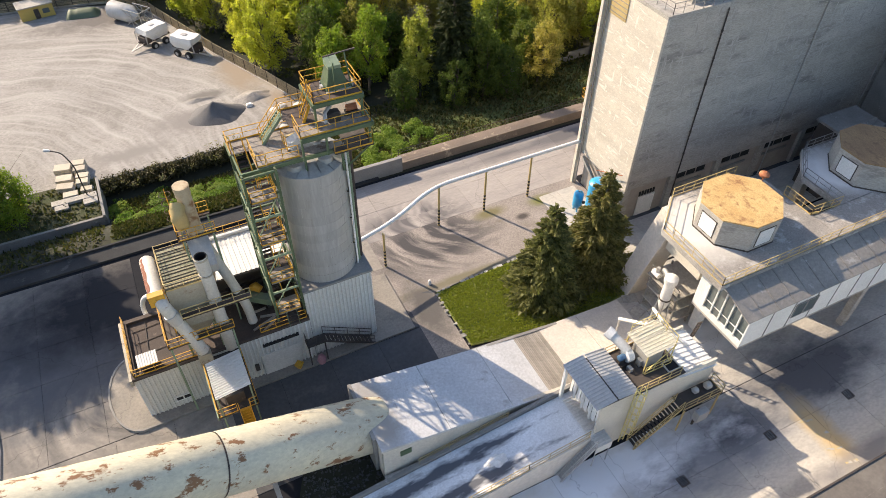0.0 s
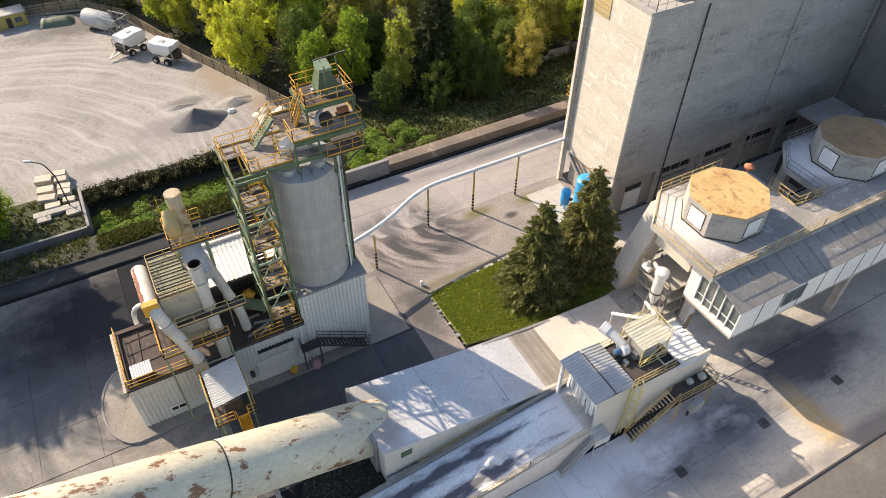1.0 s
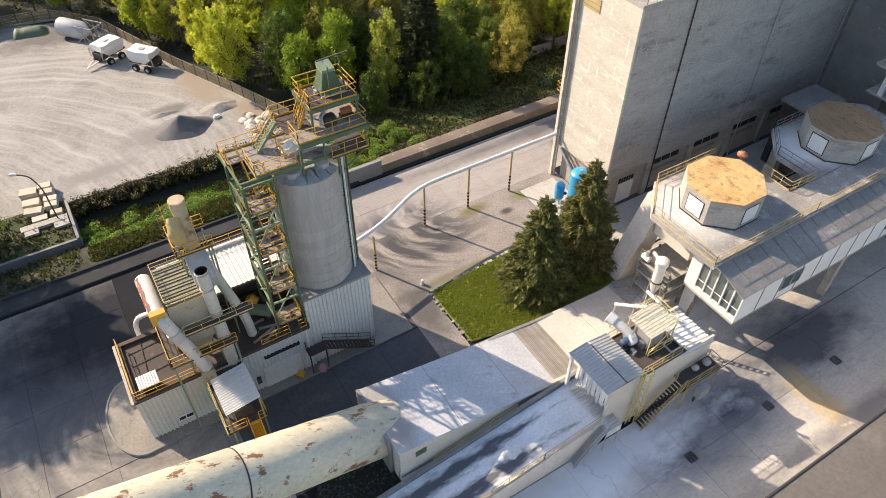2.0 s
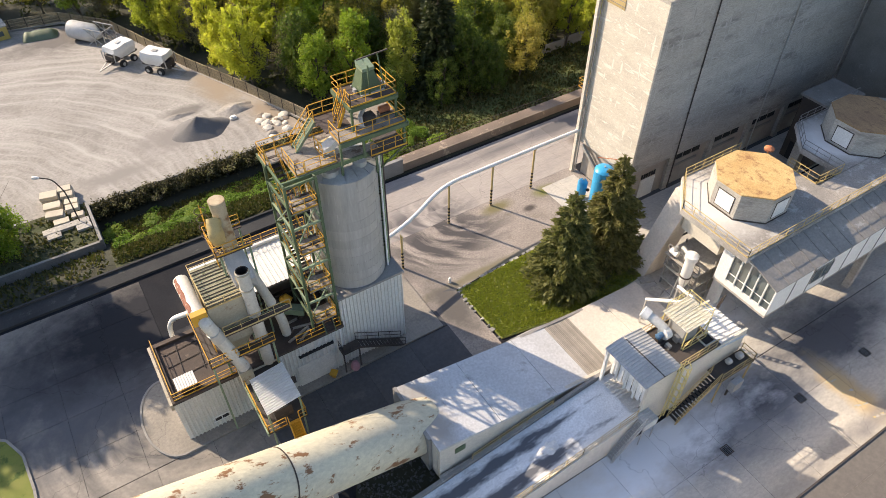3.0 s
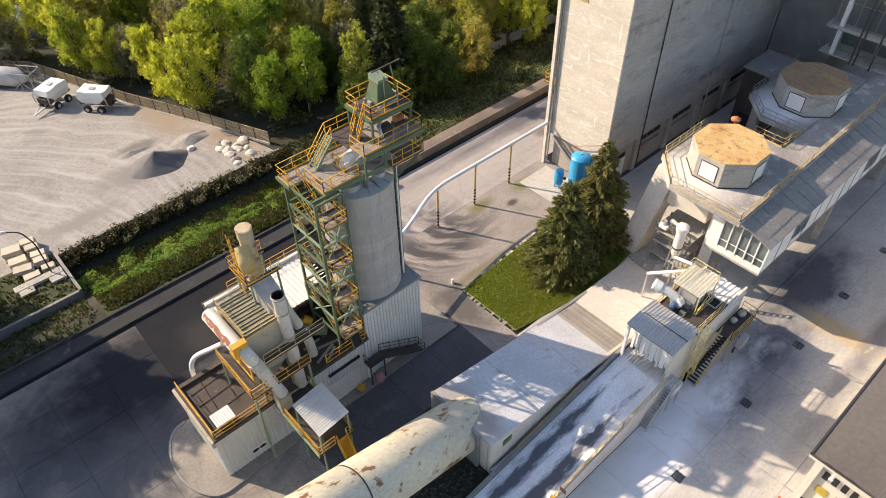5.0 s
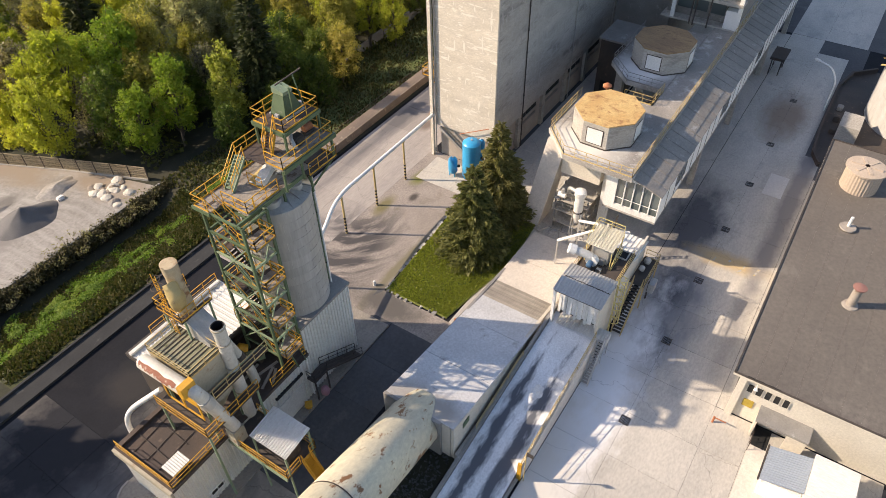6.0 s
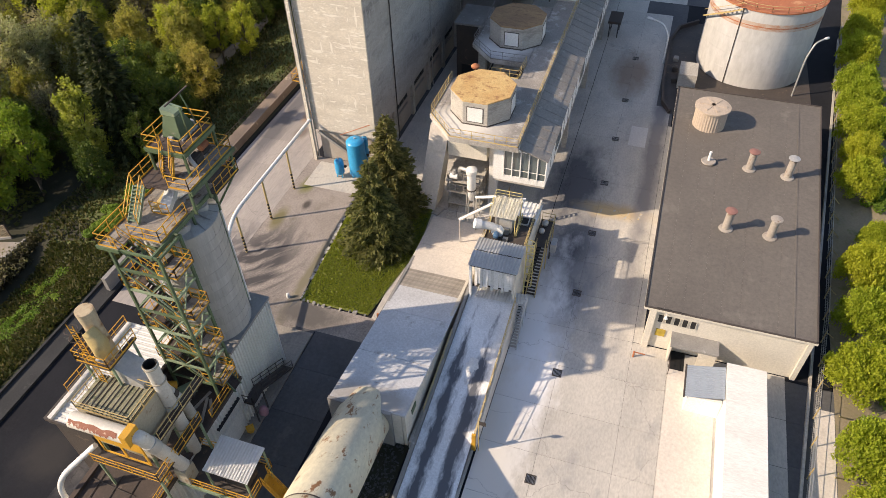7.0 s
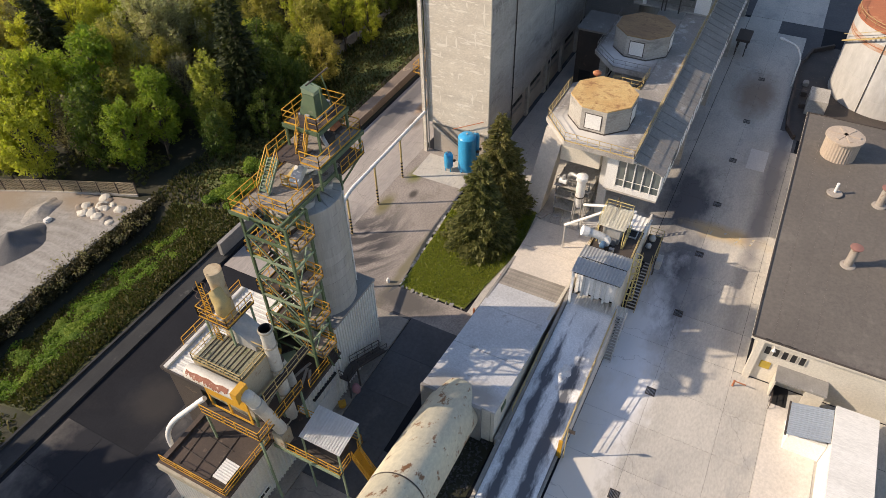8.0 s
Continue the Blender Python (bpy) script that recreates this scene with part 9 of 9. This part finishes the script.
for x, y, s in ((51.0, 107.5, 1.0), (45.5, 110.0, 0.8), (56.5, 104.5, 0.85)):
    plant("woodland_tree", PALE_WILLOW, x, y, height(x, y) - 0.1, "broad pale grey-green willow at the back of the wood", "tree", x * 40, s, s, "woodland trees")
# garden tree beside the slab stacks
plant("garden_tree", broadleaf(111, 7.2, 3.7, 8500, 0.12, LEAF["green"], 0.1, 1), -18.9, 79.3, -2.75, "small airy green tree on the garden plot", "tree")
# tall row west of the yard: out of view, added to shade the apron
tall_m = broadleaf(121, 27, 6.0, 13000, 0.5, LEAF["green"], 0.12)
for i in range(16):
    x, y = -31.0 - (i // 2) * 5.0, 84.0 + (i % 2) * 5.0 + random.uniform(-1, 1)
    s = random.uniform(1.0, 1.12)
    plant("woodland_tree", tall_m, x, y, yard_z(y), "unseen tall broadleaf tree added west of the yard for its shadow", "tree", i * 50, s, s * 1.05, "woodland trees")
# under-storey of the wood: low leafy stuff
rng = np.random.default_rng(9)
pts5 = []
for x, y in spots:
    for _ in range(3):
        px, py = x + rng.uniform(-3, 3), y + rng.uniform(-3, 3)
        if not in_wood(px, py):
            continue
        c = np.array([[px, py, height(px, py) + 0.5]])
        pts5.append(leaves(c, np.array([[1.5, 1.5, 0.9]]), 36, 0.32, rng))
ub = new("undergrowth", quads("undergrowth", np.concatenate(pts5), LEAF["under"]))
tagged(ub, "low tangled undergrowth on the woodland floor", "undergrowth", kind="stuff")
pts8 = []
for _ in range(420):
    px, py = rng.uniform(1.8, 10.2), rng.uniform(26.2, 30.4)
    if py > 31 - (px - 3.6) * 0.28 or (px < 3.6 and py > 26 + (px - 1.2) * 2):
        continue
    pts8.append(leaves(np.array([[px, py, 0.08]]), np.array([[0.12, 0.12, 0.07]]), 9, rng.uniform(0.04, 0.12), rng))
tagged(new("rubble", quads("rubble", np.concatenate(pts8), M_COURT)), "loose broken stone chips on the dark soil", "rubble", kind="stuff")
pts9 = []
for _ in range(15000):
    px, py = rng.uniform(-7.5, 21), rng.uniform(69.5, 80.5)
    k = noise.noise((px * 0.35, py * 0.35, 2)) + 0.55 - abs(py - 75.2 - max(0, px - 6) * 0.05) / 6.5 - max(0, px - 8) * 0.035
    if k < rng.uniform(-0.1, 0.55):
        continue
    top = height(px, py) + 0.15 + 0.9 * max(0, k) * (0.6 + 0.8 * noise.noise((px * 1.1, py * 1.1, 6)))
    pts9.append(leaves(np.array([[px, py, top]]), np.array([[0.18, 0.18, 0.14]]), 3, 0.13, rng))
pts10 = []
for _ in range(9000):
    px = rng.uniform(-8.4, 24.5)
    top = -3.1 + 0.75 * (0.55 + 0.9 * noise.noise((px * 0.5, 0, 8)))
    py = 82.6 + rng.normal() * 0.5
    pts10.append(leaves(np.array([[px, py, rng.uniform(-4.6, max(-3.6, top))]]), np.array([[0.2, 0.25, 0.2]]), 2, 0.14, rng))
tagged(new("wall_ivy", quads("wall_ivy", np.concatenate(pts10), leafy("dull_ivy_leaves", (0.035, 0.034, 0.016), (0.10, 0.082, 0.036), 0.0, 0.2))), "dull brown-green ivy over the yard wall", "ivy", kind="stuff")
tagged(new("nettle_growth", quads("nettle_growth", np.concatenate(pts9), LEAF["shrub"])), "rank bright green nettles over the ditch bank", "weeds", kind="stuff")
# grass blades of the lawn and tufts on the bank
pts6 = []
poly = [(22.25, 43.1), (22.4, 35.5), (33, 33.75), (42.4, 34.5), (42.4, 37.5), (38.4, 44.1)]
for _ in range(32000):
    x, y = rng.uniform(22.2, 42.4), rng.uniform(33.7, 44.1)
    ins = all((bx - ax) * (y - ay) - (by - ay) * (x - ax) > 0 for (ax, ay), (bx, by) in zip(poly, poly[1:] + poly[:1]))
    if not ins:
        continue
    a = rng.uniform(0, 6.28)
    s = rng.uniform(0.08, 0.2)
    d = np.array([math.cos(a), math.sin(a), 0]) * 0.09
    p = np.array([x, y, 0.14])
    tip = p + np.array([rng.normal() * 0.05, rng.normal() * 0.05, s])
    pts6 += [p - d, p + d, tip + d * 0.3, tip - d * 0.3]
tagged(new("lawn_grass", quads("lawn_grass", np.array(pts6), LEAF["turf"])), "short green grass blades of the lawn", "grass", kind="stuff")
pts7 = []
for _ in range(42000):
    pick = rng.uniform()
    if pick < 0.45:
        x, y = rng.uniform(-7.8, 24), rng.uniform(66.6, 80)
    elif pick < 0.52:
        x, y = rng.uniform(-36, -8.8), rng.uniform(66.0, 83.2)
        if 74.6 < y < 75.4:
            continue
    else:
        x, y = rng.uniform(24, 110), rng.uniform(66.6, 84)
    a = rng.uniform(0, 6.28)
    s = rng.uniform(0.15, 0.5)
    d = np.array([math.cos(a), math.sin(a), 0]) * 0.16
    p = np.array([x, y, -2.75 if x < -8.8 and y > 75 else height(x, y)])
    tip = p + np.array([rng.normal() * 0.15, rng.normal() * 0.15, s])
    pts7 += [p - d, p + d, tip + d * 0.4, tip - d * 0.4]
tagged(new("bank_grass", quads("bank_grass", np.array(pts7), leafy("bank_grass_blades", (0.034, 0.052, 0.011), (0.12, 0.104, 0.042), 0.0, 0.2))), "long mixed green and straw grass of the bank", "grass", kind="stuff")

# ---- concrete paving slabs, laid in bays with open joints ----
pv2 = place("slab_paving", "grey concrete paving in large jointed slabs", "pavement", 40, 15, 0, kind="structure")
slab_mesh = {}


def slab(x0, x1, y0, y1, mat, key, lift=0.0):
    w, d = round(x1 - x0, 2), round(y1 - y0, 2)
    k = (w, d, key)
    if k not in slab_mesh:
        bm = boxes((0.009, w - 0.009, 0.009, d - 0.009, -0.08, 0.045))
        bmesh.ops.bevel(bm, geom=[e for e in bm.edges if all(v.co.z > 0 for v in e.verts)], offset=0.015, segments=1, affect="EDGES")
        slab_mesh[k] = mesh_of("slab", bm, mat)
    ob = new("slab", slab_mesh[k])
    ob.parent = pv2
    ob.matrix_parent_inverse = pose(*pv2.location).inverted()
    ob.location = (x0, y0, lift + random.uniform(-0.006, 0.006))


M_PATCH = surface("fresh_concrete_patch", (0.56, 0.545, 0.52), (0.50, 0.485, 0.465), 0.9, 1.0, 6.0, 0.1)
random.seed(14)
bed = piece("bed", boxes((1.9, 106.8, 7.9, 20.05, 0.0, 0.02)), M_COURT, pv2)
bed = piece("bed", boxes((16.1, 107.7, 53.5, 63.1, 0.0, 0.02)), M_ROADSLAB, pv2)
bed = piece("bed", boxes((106.9, 159, -12, 43, 0.0, 0.03)), M_COURT, pv2)
for i in range(8):
    for y0, y1 in ((8.3, 14.86), (14.86, 20.1)):
        slab(106.9 + i * 5.0, 111.9 + i * 5.0, y0, y1, M_SLAB, "s")
bed = piece("bed", boxes((42.0, 106.5, 43.3, 44.25, 0.0, 0.035)), M_COURT, pv2)
# the street: bays of five metres
for i in range(21):
    x0 = 1.85 + i * 5.0
    for y0, y1 in ((8.3, 14.86), (14.86, 20.1)):
        if x0 < 26.6 and y0 < 9 or not (x0 > 70 and y0 < 9):
            slab(x0, x0 + 5.0, y0, y1, M_SLAB, "s")
for i in range(5):
    for j in range(4):
        slab(1.85 + i * 5.0, 6.85 + i * 5.0, 4.7 - j * 3.6, 8.3 - j * 3.6, M_SLAB, "s")
for i in range(8):
    slab(26.9 + i * 5.0, 31.9 + i * 5.0, 7.4, 8.28, M_SLAB, "s")
# apron between shed, hall and tube, and round the shed's end
for i in range(9):
    for j in range(5):
        x0, y0 = -26 + i * 5.0, 14.5 + j * 5.0
        if y0 + 5 > 39.6 or (x0 > 3 and y0 < 34) or (x0 + 5 > 3 and y0 < 29):
            continue
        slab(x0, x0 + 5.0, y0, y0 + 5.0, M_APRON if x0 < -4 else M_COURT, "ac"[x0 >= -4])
for i in range(9):
    x0 = -26 + i * 5.0
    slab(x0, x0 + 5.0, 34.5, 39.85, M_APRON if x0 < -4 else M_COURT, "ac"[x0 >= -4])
for i in range(9):
    for j in range(5):
        x0, y0 = -51.5 + i * 5.0, 39.9 + j * 4.6
        if not (x0 + 5 < -20 and y0 < 49) and not (x0 > -9 and j > 1):
            slab(x0, x0 + 5.0, y0, y0 + 4.6, M_APRON, "a")
for i in range(5):
    slab(-6.5 + i * 5.0, -1.5 + i * 5.0, 49.1, 54.0, M_APRON, "a")
for i in range(2):
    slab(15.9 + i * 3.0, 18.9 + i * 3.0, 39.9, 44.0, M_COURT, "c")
for j in range(3):
    slab(38.55, 40.95, 20.15 + j * 5.4, 25.55 + j * 5.4, M_SLAB, "s")
for i in range(6):
    slab(71.85 + i * 5.0, 76.85 + i * 5.0, 10.3, 14.86, M_SLAB, "s")
# under the gallery
for i in range(13):
    for j in range(3):
        slab(41.0 + i * 5.0, 46.0 + i * 5.0, 20.15 + j * 5.4, 25.55 + j * 5.4, M_SLAB, "s")
# road past the silo
for i in range(17):
    for y0, y1 in ((53.4, 58.2), (58.2, 63.2)):
        x0 = 16.0 + i * 5.4
        if not (x0 > 40 and y0 < 53):
            slab(x0, x0 + 5.4, y0, y1, M_ROADSLAB, "r")
# forecourt between gallery and tower
for i in range(13):
    for y0, y1 in ((36.6, 40.2), (40.2, 43.6)):
        slab(43.2 + i * 5.0, 48.2 + i * 5.0, y0, y1, M_SLAB, "s")
for i in range(2):
    slab(40.4 + i * 2.6, 43.0 + i * 2.6, 44.8, 52.0, M_SLAB, "s")
slab(60.8, 65.6, 10.8, 13.1, M_PATCH, "p", 0.02)
for i in range(4):
    slab(8.0 + i * 4.6, 12.6 + i * 4.6, -10.6, -4.6, M_COURT, "c2")
# worn yellow road marking in the sunlit stretch of the street
mk = place("road_marking", "worn yellow hatched road marking", "marking", 44, 13, 0)
random.seed(19)
for i in range(4):
    y = 14.6 - i * 1.55
    x = 45.2 + (i % 2) * 0.3
    bm = bmesh.new()
    n = 7
    for k in range(n):
        t0, t1 = k / n, (k + 1) / n
        if random.random() < 0.25:
            continue
        w = 0.28 * random.uniform(0.5, 1.1)
        prism(bm, [(x + 1.5 * t0, y - 0.4 * t0), (x + 1.5 * t1, y - 0.4 * t1), (x + 1.5 * t1, y - 0.4 * t1 + w), (x + 1.5 * t0, y - 0.4 * t0 + w)], 0.05, 0.055)
    piece("stripe", bm, M_MARK, mk)
# broken concrete plates lying at the end of the hall roof
random.seed(23)
for x, y, w, d, a in ((39.6, 31.6, 2.0, 1.3, 24), (40.3, 33.6, 1.6, 1.0, -18), (39.2, 29.4, 1.3, 0.9, 50), (41.6, 31.9, 1.4, 1.1, 8)):
    pl = place("concrete_plate", "broken grey concrete plate white with dust", "slab", x, y, 0.05, group="broken plates")
    bm = bmesh.new()
    box(bm, -w / 2, w / 2, -d / 2, d / 2, 0.05, 0.24, Matrix.Translation((x, y, 0)) @ Matrix.Rotation(radians(a), 4, "Z"))
    for v in bm.verts:
        v.co += Vector((random.uniform(-0.12, 0.12), random.uniform(-0.12, 0.12), 0))
    bmesh.ops.bevel(bm, geom=bm.edges[:], offset=0.03, segments=1, affect="EDGES")
    piece("plate", bm, M_CONC, pl)
